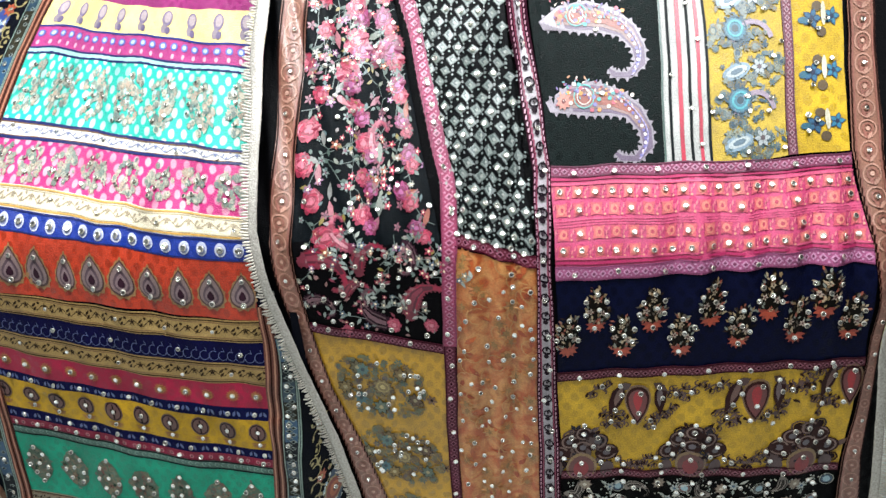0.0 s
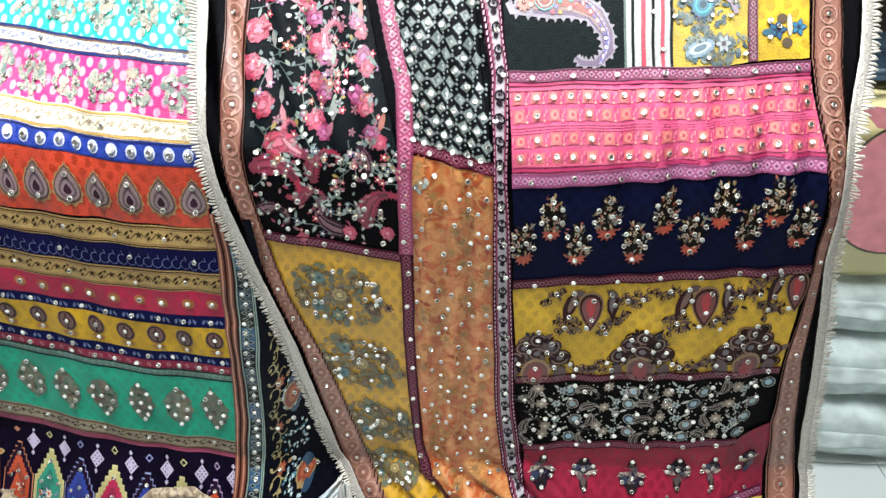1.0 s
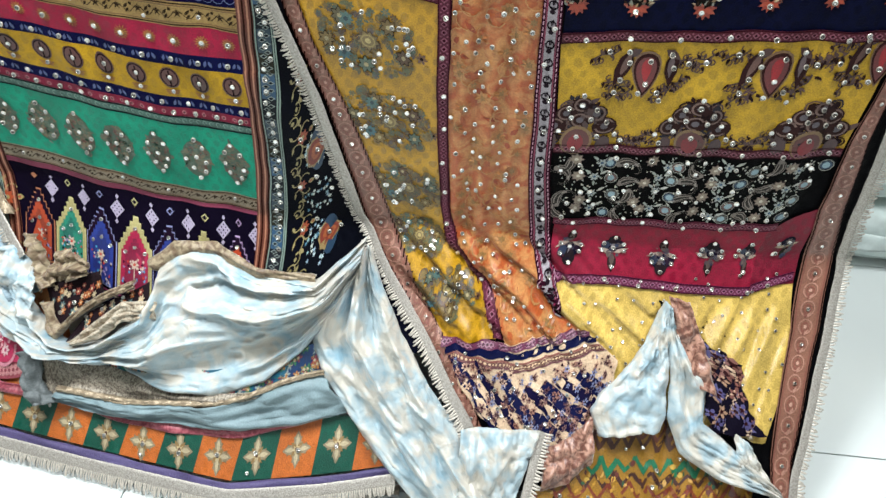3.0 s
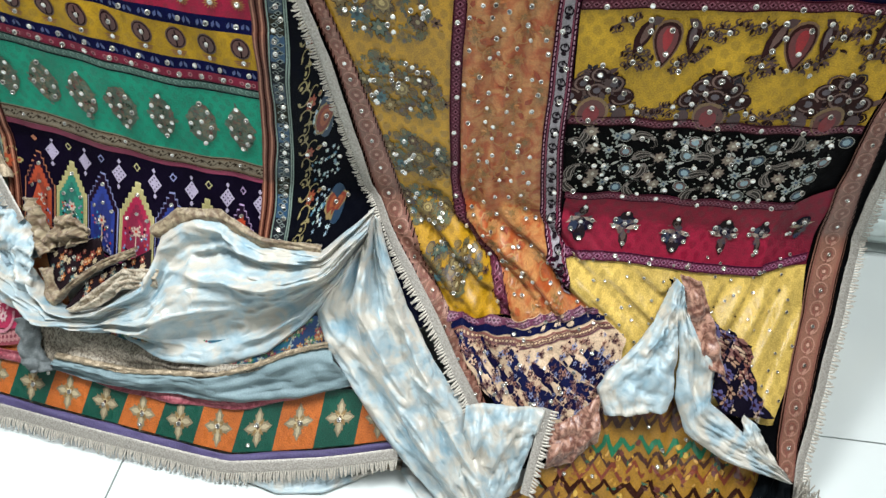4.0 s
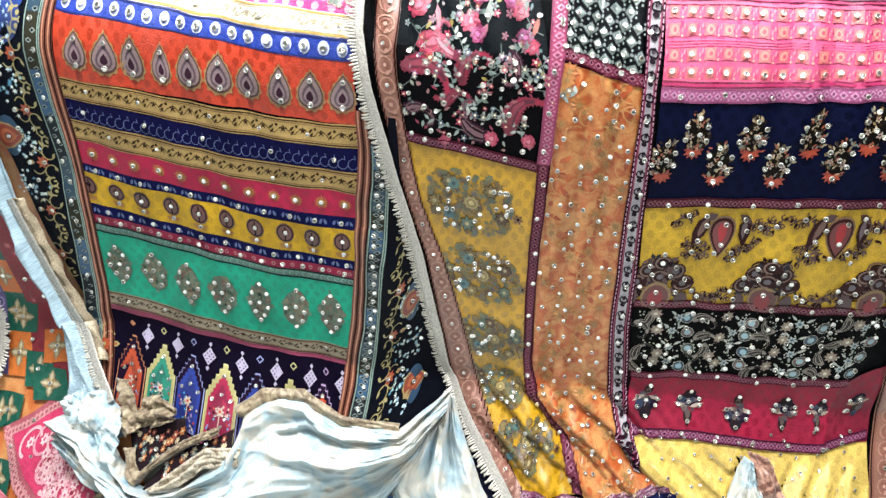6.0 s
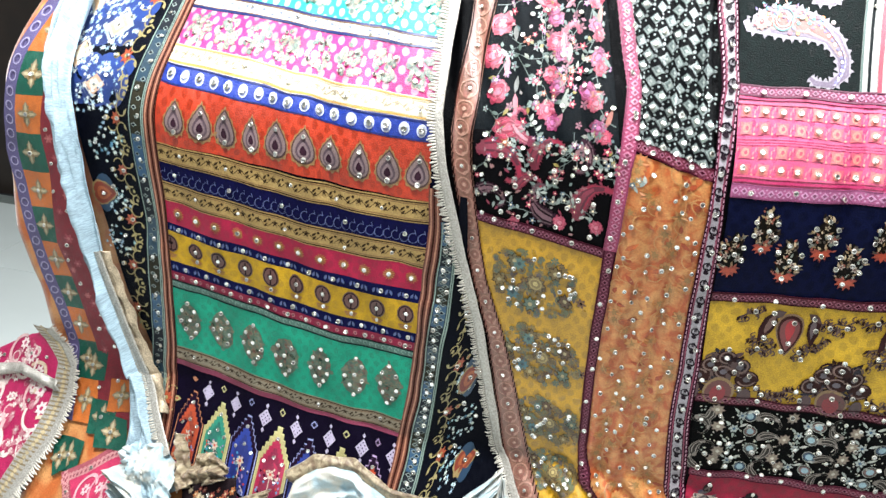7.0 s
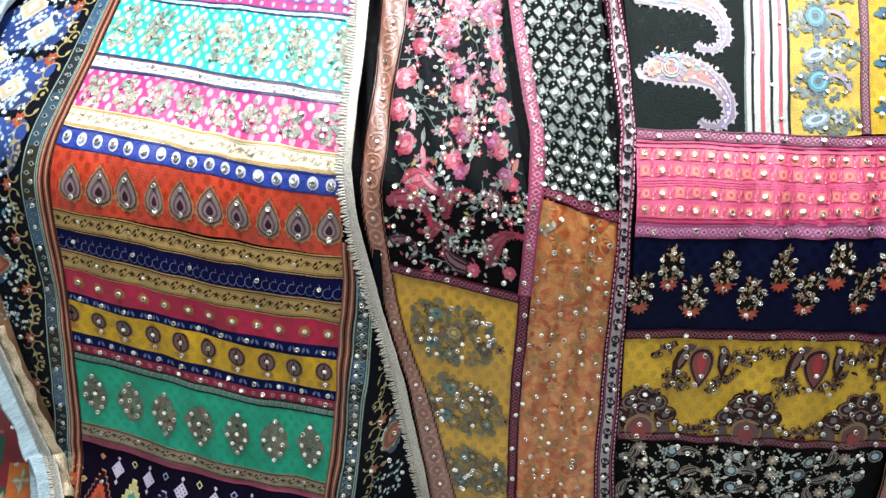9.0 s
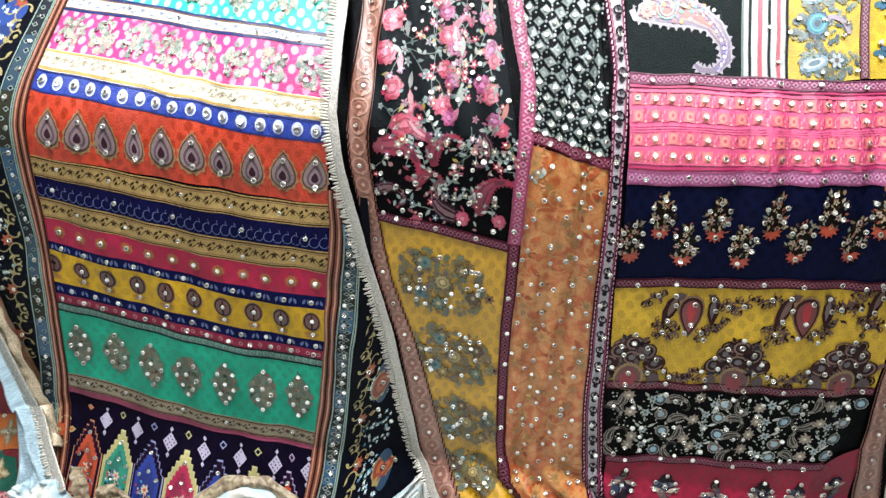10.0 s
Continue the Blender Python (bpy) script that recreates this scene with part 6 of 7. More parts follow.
drape("tail", TAIL_L, TAIL_R, LINING, shawl_a, "pale blue lining falling to the floor in long folds", (0.026, 0.022), 0.026, (2.6, 0.017), (0, 0), 100, 50, 4.1, creased=0.8)
drape("tail_corner", [(0.095, 0.14), (0.16, 0.145), (0.242, 0.150)], [(0.10, 0.01), (0.15, 0.006), (0.20, 0.022)], LINING, shawl_a, "turned corner of the pale blue lining", (0.036, 0.022), 0.016, (1.2, 0.006), (1.3, 0.006), 40, 26, 8.4, creased=0.6)
HEMCLOTH = two_tone("printed_hem_cloth", "#6a5846", "#988a70", 70, 0.40, 0.60, 0.5)
DARKPRINT = velvet("#2a2024", 0, 0.6)
drape("rolled_hem", [(-0.775, 0.345), (-0.755, 0.30), (-0.752, 0.265), (-0.732, 0.250)], [(-0.748, 0.345), (-0.733, 0.31), (-0.725, 0.285), (-0.708, 0.272)], HEMCLOTH, shawl_a, "rolled beige hem", (0.046, 0.042), 0.014, (1.0, 0.006), (1.2, 0.004), 40, 14, 3.0)
drape("rolled_hem", [(-0.718, 0.318), (-0.685, 0.328), (-0.640, 0.310)], [(-0.728, 0.258), (-0.695, 0.270), (-0.640, 0.292)], HEMCLOTH, shawl_a, "twisted beige hem", (0.036, 0.046), 0.010, (2.2, 0.009), (0.8, 0.006), 40, 24, 3.6, creased=0.4)
drape("rolled_hem", [(-0.735, 0.235), (-0.722, 0.195), (-0.705, 0.178), (-0.676, 0.208), (-0.626, 0.248), (-0.545, 0.288)], [(-0.712, 0.240), (-0.705, 0.215), (-0.697, 0.205), (-0.668, 0.230), (-0.618, 0.268), (-0.542, 0.302)], HEMCLOTH, shawl_a, "rolled beige hem", (0.044, 0.044), 0.012, (1.0, 0.004), (0, 0), 70, 12, 3.9)
drape("rolled_hem", [(-0.668, 0.186), (-0.616, 0.223), (-0.558, 0.267), (-0.490, 0.276)], [(-0.645, 0.186), (-0.60, 0.203), (-0.560, 0.234), (-0.495, 0.246)], two_tone("pale_hem_cloth", "#8c7c68", "#b4aa96", 170, 0.4, 0.55, 0.5), shawl_a, "beige hem turned outwards", (0.058, 0.054), 0.008, (1.6, 0.004), (0, 0), 50, 16, 6.6, creased=0.3)
TUCK = random.Random(61)
for l, q in (([(-0.735, 0.262), (-0.706, 0.198)], [(-0.625, 0.300), (-0.610, 0.262)]), ([(-0.640, 0.236), (-0.690, 0.176)], [(-0.520, 0.300), (-0.520, 0.262)])):
    p = Panel(calm, l, q, 0.038)
    p.cloth("print_tuck", DARKPRINT, shawl_a, "dark printed velvet in a tuck", 0.006, 0.002)
    for i in range(26):
        p.draw(flower(0, 0, TUCK.uniform(0.004, 0.008), 6, ("#a86a3c", "#8c4438", "#b8a88c", "#5a7070")[i % 4], "#c8b898", i % 2), TUCK.uniform(0.06, 0.94), TUCK.uniform(0.1, 0.9))
    p.inked("blossom_print")
    p.scatter(0.03, 0.0042, 0.3, 0.6)
drape("rolled_hem", [(-0.525, 0.335), (-0.47, 0.378), (-0.39, 0.386), (-0.31, 0.350), (-0.20, 0.350)], [(-0.505, 0.318), (-0.46, 0.350), (-0.39, 0.362), (-0.315, 0.330), (-0.20, 0.334)], HEMCLOTH, shawl_a, "rolled beige hem", (0.040, 0.036), 0.006, (0.8, 0.003), (0, 0), 60, 8, 9.6)

# ---- checked shawl beneath ----
shawl_c = thing("velvet_shawl", (-1.0, 1.0, 0.0), "orange and green checked velvet shawl with rose panels, on the floor", "shawl", "hanging shawls")
C_L = [(-1.20, 1.62), (-1.20, 1.157), (-1.195, 1.066), (-1.212, 0.703), (-1.175, 0.579), (-1.157, 0.443), (-1.13, 0.40), (-1.12, 0.28), (-1.13, 0.15), (-1.12, 0.04)]
Panel(fold_c, C_L[:7] + [(-1.12, 0.22), (-1.13, 0.08)], [(-0.97, 1.62), (-0.96, 1.1), (-0.94, 0.8), (-0.87, 0.5), (-0.80, 0.3), (-0.72, 0.2), (-0.66, 0.08)], -0.004).cloth("ground_cloth", two_tone("orange_ground_velvet", "#a8582a", "#bc8450", 12, 0.42, 0.6, 0.6), shawl_c, "rust orange velvet ground", 0.012, 0.002)
GREEN, RUST = "#0e5444", "#b66a30"
CH_L = [(-1.155, 1.62), (-1.135, 1.3), (-1.155, 1.03), (-1.17, 0.95), (-1.176, 0.88), (-1.155, 0.714), (-1.121, 0.563), (-1.083, 0.434), (-1.06, 0.30)]
CH_R = [(-1.08, 1.62), (-1.065, 1.3), (-1.095, 1.015), (-1.109, 0.93), (-1.10, 0.852), (-1.102, 0.686), (-1.068, 0.569), (-1.033, 0.445), (-1.0, 0.31)]
RD_R = [(-0.98, 1.62), (-0.99, 1.3), (-1.02, 1.0), (-1.02, 0.85), (-1.0, 0.69), (-0.965, 0.55), (-0.93, 0.433), (-0.89, 0.315)]


def sub_edge(edge, a, b, n=4):
    return [along(edge, a + (b - a) * i / n) for i in range(n + 1)]


CROSS = []
for q in range(4):
    a = 1.5708 * q
    CROSS += [leaf(0, 0, 0.0245, 0.0150, a, "#8c8068", 0), leaf(0.004 * math.cos(a), 0.004 * math.sin(a), 0.016, 0.007, a, "#b0a488", 1), leaf(0.010 * math.cos(a), 0.010 * math.sin(a), 0.010, 0.006, a + 0.9, "#7c6c50", 0), leaf(0.010 * math.cos(a), 0.010 * math.sin(a), 0.010, 0.006, a - 0.9, "#7c6c50", 0)]
    CROSS += [leaf(0, 0, 0.014, 0.006, a + 0.785, "#8a7048", 1)]
CROSS += [star(0, 0, 0.007, 0.0035, 7, "#b8a884", 2), ell(0, 0, 0.0028, 0.0028, "#5c4030", 3, 7)]
n = 17
for i in range(n):
    p = Panel(fold_c, sub_edge(CH_L, i / n, (i + 1) / n), sub_edge(CH_R, i / n, (i + 1) / n), 0.002)
    p.cloth("checked_square", velvet(GREEN if i % 2 else RUST, 0.3, 0.6), shawl_c, "", 0.009)
    p.draw(CROSS, 0.5, 0.5, 1.05)
    p.inked("cross_print")
    p.sequin(0.5, 0.5, 0.005)
p = Panel(fold_c, [(x - 0.03, z) for x, z in CH_L], CH_L, 0.002)
p.cloth("lilac_strip", velvet("#5c5478", 0, 0.6), shawl_c, "lilac strip with swirls", 0.008)
for i in range(46):
    p.draw(ring(0, 0, 0.009, 0.0025, "#9a93ac", 0, 9) + arc(0.002, 0, 0.005, 0, 4, 0.002, "#3c3458", 1, 6), 0.5, (i + 0.5) / 46)
p.inked("swirl_print")
p = Panel(fold_c, CH_R, RD_R, 0.002)
p.cloth("rose_strip", velvet("#7a2430", 0.4, 0.6), shawl_c, "brick-red velvet strip with faint blossoms", 0.009)
g = random.Random(31)
for i in range(70):
    p.draw(flower(0, 0, g.uniform(0.008, 0.013), 6, ("#93404a", "#a05858", "#84303c")[i % 3], "#a86a68", i % 2), g.uniform(0.1, 0.9), (i + 0.5) / 70)
p.inked("blossom_print")
p.scatter(0.036, 0.0044, 0.35, 0.8)

# loose checks below the red strip
for k, (l, q) in enumerate((([(-1.070, 0.438), (-1.062, 0.380)], [(-1.006, 0.444), (-1.004, 0.388)]), ([(-1.022, 0.351), (-1.014, 0.293)], [(-0.958, 0.357), (-0.956, 0.301)]), ([(-1.073, 0.273), (-1.065, 0.215)], [(-1.009, 0.279), (-1.007, 0.223)]), ([(-0.988, 0.395), (-0.980, 0.337)], [(-0.924, 0.401), (-0.922, 0.345)]), ([(-1.062, 0.167), (-1.054, 0.109)], [(-0.998, 0.173), (-0.996, 0.117)]), ([(-1.00, 0.335), (-0.985, 0.275)], [(-0.925, 0.330), (-0.905, 0.275)]), ([(-1.085, 0.265), (-1.065, 0.205)], [(-1.045, 0.270), (-1.035, 0.225)]), ([(-0.845, 0.175), (-0.80, 0.115)], [(-0.755, 0.205), (-0.73, 0.135)]))):
    p = Panel(fold_c, l, q, 0.0025 + 0.0006 * k)
    p.cloth("checked_square", velvet(RUST if k == 3 else GREEN, 0.3, 0.6), shawl_c, "", 0.009)
    p.draw(CROSS, 0.5, 0.5, 1.0)
    p.inked("cross_print")
    p.sequin(0.5, 0.5, 0.005)
# rose medallion at the foot
p = Panel(fold_c, [(-1.045, 0.215), (-0.99, 0.14), (-0.91, 0.085)], [(-0.885, 0.315), (-0.82, 0.20), (-0.745, 0.12)], 0.004)
p.cloth("rose_border", velvet("#a05660", 0.3, 0.6), shawl_c, "", 0.009)
for i in range(40):
    p.draw(flower(0, 0, 0.010, 6, "#c08c8c", "#8c4450", 0), (0.06 if i % 2 else 0.94), (i + 0.5) / 40)
    p.draw(flower(0, 0, 0.010, 6, "#c08c8c", "#8c4450", 0), (i + 0.5) / 40, 0.07 if i % 2 else 0.93)
p.inked("blossom_print")
p.scatter(0.04, 0.004, 0.4, 0.5)
p = Panel(fold_c, [(-1.012, 0.213), (-0.965, 0.155), (-0.905, 0.113)], [(-0.897, 0.280), (-0.845, 0.20), (-0.785, 0.135)], 0.0075)
p.cloth("pink_field", velvet("#b83a60", 0.3, 0.6), shawl_c, "", 0.009)
for i in range(16):
    p.draw(arc(0, 0, 0.022, i, i + 4.2, 0.005, ("#d0a4a8", "#c88c98")[i % 2], 3, 10) + flower(0, 0, 0.010, 7, "#d4b4b4", "#b04870", 3), 0.25 + 0.65 * ((i * 5) % 16) / 16, 0.15 + 0.75 * (i + 0.5) / 16)
for i in range(8):
    p.draw(rose(0.015, ("#c08a90", "#b01c50", "#d0a8a8", "#8c1440"), 50 + i), g.uniform(0.3, 0.85), 0.25 + 0.6 * (i + 0.5) / 8)
p.draw(cluster(0.10, 0.07, 40, ("#c89a9c", "#d8b8b4", "#b87884"), 812, 0.007), 0.55, 0.6)
p.inked("rose_print")

# checked hem on the floor, with its strips and braid
H_T = [(-1.10, 0.150), (-0.95, 0.100), (-0.833, 0.086), (-0.709, 0.088), (-0.466, 0.077), (-0.317, 0.091), (-0.135, 0.145), (-0.02, 0.125)]
H_B = [(-1.12, 0.075), (-0.95, 0.042), (-0.826, 0.036), (-0.64, 0.032), (-0.341, 0.027), (-0.165, 0.051), (-0.03, 0.075)]
H_E = [(-1.13, 0.050), (-0.95, 0.022), (-0.822, 0.018), (-0.627, 0.014), (-0.338, 0.012), (-0.165, 0.034), (-0.02, 0.060)]
n = 14
for i in range(n):
    p = Panel(calm, [along(H_T, i / n), along(H_B, i / n)], [along(H_T, (i + 1) / n), along(H_B, (i + 1) / n)], 0.005)
    p.cloth("checked_square", velvet(RUST if i % 2 else GREEN, 0.3, 0.6), shawl_c, "", 0.009)
    p.draw(CROSS, 0.5, 0.5, 1.15)
    p.inked("cross_print")
    p.sequin(0.5, 0.5, 0.0052, RND.uniform(-0.004, 0.004), RND.uniform(-0.004, 0.004))
    if i % 3 == 1:
        p.sequin(RND.uniform(0.15, 0.85), RND.choice((0.15, 0.85)), 0.0042)
drape("lilac_strip", H_B, H_E, velvet("#5c5478", 0, 0.4), shawl_c, "", (0.018, 0.020), 0.002, (0, 0), (6, 0.002), 120, 5, 1.0)
drape("rose_strip", [(x, z + 0.013) for x, z in H_T], [(x, z - 0.002) for x, z in H_T], two_tone("rose_print_velvet", "#7c3440", "#a85c64", 80, 0.4, 0.6, 0.6), shawl_c, "", (0.009, 0.009), 0.001, (0, 0), (9, 0.0025), 120, 6, 2.0)
fringe(shawl_c, calm, H_E, -1, 0.027, "silver-beige woven braid with short tassels")


def floor_cloth(name, one, two, mat, parent, label, nu=60, nv=14, rise=0.012, seed=0.0):
    """Cloth that lies on the floor between two edges of (x, y), in low folds."""
    verts, faces, uvs = [], [], []
    for j in range(nv + 1):
        for i in range(nu + 1):
            a, b, t = along(one, i / nu), along(two, i / nu), j / nv
            x, y = a[0] + (b[0] - a[0]) * t, a[1] + (b[1] - a[1]) * t
            h = 0.003 + rise * math.sin(math.pi * t) ** 0.7 * (0.55 + 0.45 * math.sin(9 * t + 5 * i / nu + seed)) + 0.006 * (0.5 + noise.noise(Vector((x * 22, y * 22, seed))))
            verts.append((x, y, max(0.003, h)))
            uvs.append((x, y))
    for j in range(nv):
        for i in range(nu):
            a = j * (nu + 1) + i
            faces.append((a, a + nu + 1, a + nu + 2, a + 1))
    ob = link(name, verts, faces, [mat], parent, uvs, label)
    m = ob.modifiers.new("thickness", "SOLIDIFY")
    m.thickness, m.offset = 0.0016, 1.0
    return ob


floor_cloth("floor_flap", [(-0.344, 0.745), (-0.233, 0.772), (-0.115, 0.805), (-0.013, 0.809)], [(-0.317, 0.729), (-0.241, 0.709), (-0.153, 0.721), (-0.054, 0.784)], LINING, shawl_c, "pale blue lining turned out under the hem", 60, 14, 0.014, 1.0)
floor_cloth("flap_braid", [(x, y + 0.006) for x, y in [(-0.344, 0.745), (-0.233, 0.772), (-0.115, 0.805), (-0.013, 0.809)]], [(x, y - 0.022) for x, y in [(-0.344, 0.745), (-0.233, 0.772), (-0.115, 0.805), (-0.013, 0.809)]], MESHBRAID, shawl_c, "curled grey braid along the turned-out lining", 60, 6, 0.010, 2.0)
floor_cloth("tail_end", [(-0.022, 0.795), (0.013, 0.752), (0.052, 0.706), (0.106, 0.653)], [(0.192, 0.824), (0.2, 0.771), (0.197, 0.719), (0.19, 0.664)], LINING, shawl_a, "end of the pale blue lining lying on the floor", 40, 30, 0.018, 3.0)

# mesh braid, teal print and backing strip under the swag
TEAL_T = [(-0.67, 0.182), (-0.45, 0.168), (-0.30, 0.203), (-0.17, 0.250)]
TEAL_B = [(-0.67, 0.148), (-0.45, 0.132), (-0.31, 0.145), (-0.17, 0.188)]
drape("teal_print", TEAL_T, TEAL_B, velvet("#1c6278", 0.3, 0.6), shawl_c, "teal velvet with small coloured blossoms", (0.012, 0.014), 0.004, (0, 0), (3, 0.002), 60, 10, 1.7)
for q in range(3):
    p = Panel(calm, [TEAL_T[q], TEAL_B[q]], [TEAL_T[q + 1], TEAL_B[q + 1]], 0.0225)
    p.cloth("teal_blossoms", velvet(("#1c6a84", "#1c6278", "#24446c")[q], 0.3, 0.6), shawl_c, "", 0.008)
    for i in range(75):
        p.draw(flower(0, 0, g.uniform(0.005, 0.010), 5, ("#8a7848", "#8c3c48", "#8c9c9c", "#3c7a54", "#20305c", "#b07a40")[i % 6], "#b8ac90", i % 2), g.uniform(0.02, 0.98), g.uniform(0.06, 0.94))
    p.inked("blossom_print")
STRIP_T = [(-0.70, 0.108), (-0.60, 0.110), (-0.528, 0.112), (-0.40, 0.126), (-0.318, 0.148), (-0.25, 0.176), (-0.17, 0.200)]
STRIP_B = [(-0.72, 0.088), (-0.60, 0.086), (-0.467, 0.090), (-0.328, 0.098), (-0.20, 0.125), (-0.12, 0.145)]
SPARKLE = two_tone("grey_mesh_braid_weave", "#5c5246", "#a39a8a", 240, 0.40, 0.58, 0.7)
drape("mesh_braid", [(-0.765, 0.160), (-0.66, 0.164), (-0.45, 0.142), (-0.31, 0.158), (-0.18, 0.204)], [(-0.765, 0.095), (-0.67, 0.100), (-0.45, 0.112), (-0.32, 0.140), (-0.18, 0.188)], SPARKLE, shawl_c, "wide silver-grey mesh braid", (0.026, 0.020), 0.008, (0, 0), (2, 0.003), 90, 14, 2.9)
drape("lining_strip", STRIP_T, STRIP_B, velvet("#84979b", 0, 0.5, 0.2), shawl_c, "strip of grey-blue backing cloth", (0.034, 0.018), 0.010, (0.9, 0.006), (3, 0.003), 90, 14, 5.5, creased=0.4)
drape("braid_curl", [(-0.790, 0.150), (-0.775, 0.125), (-0.772, 0.100), (-0.745, 0.082)], [(-0.742, 0.166), (-0.735, 0.135), (-0.728, 0.112), (-0.700, 0.092)], velvet("#6e7474", 0, 0.5, 0.3), shawl_c, "dark grey backing curled over at the end", (0.040, 0.034), 0.016, (1.0, 0.006), (0, 0), 30, 14, 4.2)
drape("gold_trim", [(x, z + 0.008) for x, z in STRIP_T], STRIP_T, GILT, shawl_c, "narrow gold scalloped trim", (0.036, 0.038), 0.003, (0, 0), (26, 0.0015), 150, 5, 1.2)

# ---- pink shawl at the side ----
shawl_d = thing("velvet_shawl", (-1.25, 1.0, 0.0), "pink and white embroidered shawl with a beige braid", "shawl", "hanging shawls")
D_R = [(-1.150, 0.475), (-1.075, 0.40), (-1.070, 0.34), (-1.085, 0.27), (-1.13, 0.17), (-1.19, 0.06), (-1.21, 0.012)]
D_L = [(-1.34, 0.36), (-1.38, 0.25), (-1.38, 0.15), (-1.38, 0.06), (-1.36, 0.012)]
p = Panel(fold_c, D_L, D_R, 0.014)
p.cloth("pink_cloth", velvet("#a82058", 0.3, 0.6), shawl_d, "", 0.010, 0.002)
for i in range(16):
    p.draw(cluster(0.06, 0.06, 26, ("#c8b0ac", "#d4c8c0", "#b88088", "#a84060"), 900 + i, 0.008), 0.2 + 0.6 * ((i * 7) % 10) / 10, (i + 0.5) / 16)
for i in range(26):
    p.draw(arc(0, 0, 0.030, i, i + 3.4, 0.007, ("#d4c4bc", "#c8a4a4", "#c8b49c")[i % 3], 3, 10) + flower(0.01, 0.01, 0.015, 7, "#d8c8c4", "#b03c68", 3), 0.15 + 0.75 * ((i * 7) % 13) / 13, (i + 0.5) / 26)
p.inked("embroidery_print")
q = Panel(fold_c, [(x - 0.045, z) for x, z in D_R], D_R, 0.0165)
q.cloth("braid_border", BRAID, shawl_d, "broad beige braid", 0.008)
for i in range(60):
    q.draw([rect(-0.020, -0.0015, 0.020, 0.0015, "#8c7c60", 0), diamond(0, 0.004, 0.006, 0.004, "#b8a888", 1)], 0.5, (i + 0.5) / 60)
q.inked("braid_print")
p.scatter(0.045, 0.004, 0.4, 0.6)
p = Panel(fold_c, [along(D_L, 0.72), D_L[-1]], [along(D_R, 0.70), D_R[-1]], 0.018)
p.cloth("cream_border", velvet("#a8945c", 0.2, 0.6), shawl_d, "", 0.010)
for i in range(10):
    p.draw(flower(0, 0, 0.014, 7, "#3a6a5c", "#a83c4c", 0, "#7c3040"), (i + 0.5) / 10, 0.5)
p.inked("blossom_print")
fringe(shawl_d, fold_c, D_R, 1, 0.018, "beige woven braid")
drape("braid_fold", [(-1.30, 0.36), (-1.20, 0.385), (-1.10, 0.37)], [(-1.30, 0.335), (-1.20, 0.365), (-1.09, 0.35)], BRAID, shawl_d, "beige braid folded across", (0.022, 0.022), 0.006, (0, 0), (2, 0.003), 30, 6, 2.0)

# ---- foot of the patchwork shawl ----
g = random.Random(44)
for l, r, n in (([(0.040, 0.262), (0.078, 0.215), (0.118, 0.160)], [(0.165, 0.266), (0.215, 0.20), (0.262, 0.105)], 3), ([(0.152, 0.264), (0.190, 0.200), (0.240, 0.098)], [(0.314, 0.300), (0.380, 0.258), (0.362, 0.150)], 5)):
    p = Panel(fold_b, l, r, 0.006)
    p.cloth("striped_print", velvet("#d0b89c", 0.2, 1.1), shawl_b, "cream and navy striped floral print in folds", 0.0055)
    for i in range(n):
        band = [(-0.052 + 0.013 * k + g.uniform(-0.003, 0.003), 0.040 - 0.010 * k) for k in range(9)]
        for a, b in zip(band, band[1:]):
            p.draw(line([a, b], g.uniform(0.012, 0.022), ("#1c2046", "#1a1638")[i % 2], 0), min(0.92, (i + 0.45) / n), 0.64)
    for i in range(40 * n):
        p.draw(flower(0, 0, g.uniform(0.003, 0.007), 5, ("#c8ac94", "#5a3a40", "#9c7464", "#8088a8", "#7c5c58")[i % 5], "#3a2028", i % 2 + 1), g.uniform(0.03, 0.97), g.uniform(0.30, 0.97))
    for i in range(50):
        q = p.w / 100 + 0.0008
        for t, w, c in ((0.04, 0.012, "#6c3450"), (0.125, 0.012, "#151a40"), (0.20, 0.003, "#8a5a50"), (0.27, 0.003, "#6c4448")):
            p.draw([rect(-q, -w / 2, q, w / 2, c, 1)], (i + 0.5) / 50, t)
    for i in range(7 * n):
        p.draw([diamond(0, 0, 0.005, 0.004, "#a07c8c", 2), diamond(0, 0, 0.0025, 0.002, "#4c1c34", 3)], (i + 0.5) / (7 * n), 0.04)
        p.draw([ell(0, 0, 0.004, 0.0036, "#6c4440", 1, 8), ell(0, 0, 0.002, 0.002, "#c8b090", 2, 6)], (i + 0.5) / (7 * n), 0.235)
    p.inked("floral_print")
    p.scatter(0.030, 0.004, 0.4, 0.6)
drape("lining_peak", [(0.445, 0.362), (0.405, 0.265), (0.345, 0.208), (0.332, 0.185), (0.352, 0.150)], [(0.455, 0.352), (0.462, 0.270), (0.462, 0.215), (0.462, 0.19), (0.457, 0.166)], LINING, shawl_b, "pale blue lining standing up in a peak", (0.024, 0.042), 0.022, (1.3, 0.008), (0, 0), 50, 22, 3.4, creased=0.6)
drape("lining_wing", [(0.449, 0.352), (0.466, 0.25), (0.466, 0.19), (0.50, 0.138), (0.57, 0.108), (0.690, 0.080)], [(0.462, 0.335), (0.51, 0.262), (0.538, 0.235), (0.536, 0.182), (0.58, 0.160), (0.694, 0.088)], LINING, shawl_b, "pale blue lining turned out to a corner", (0.038, 0.026), 0.018, (1.4, 0.008), (0, 0), 70, 22, 6.1, creased=0.6)
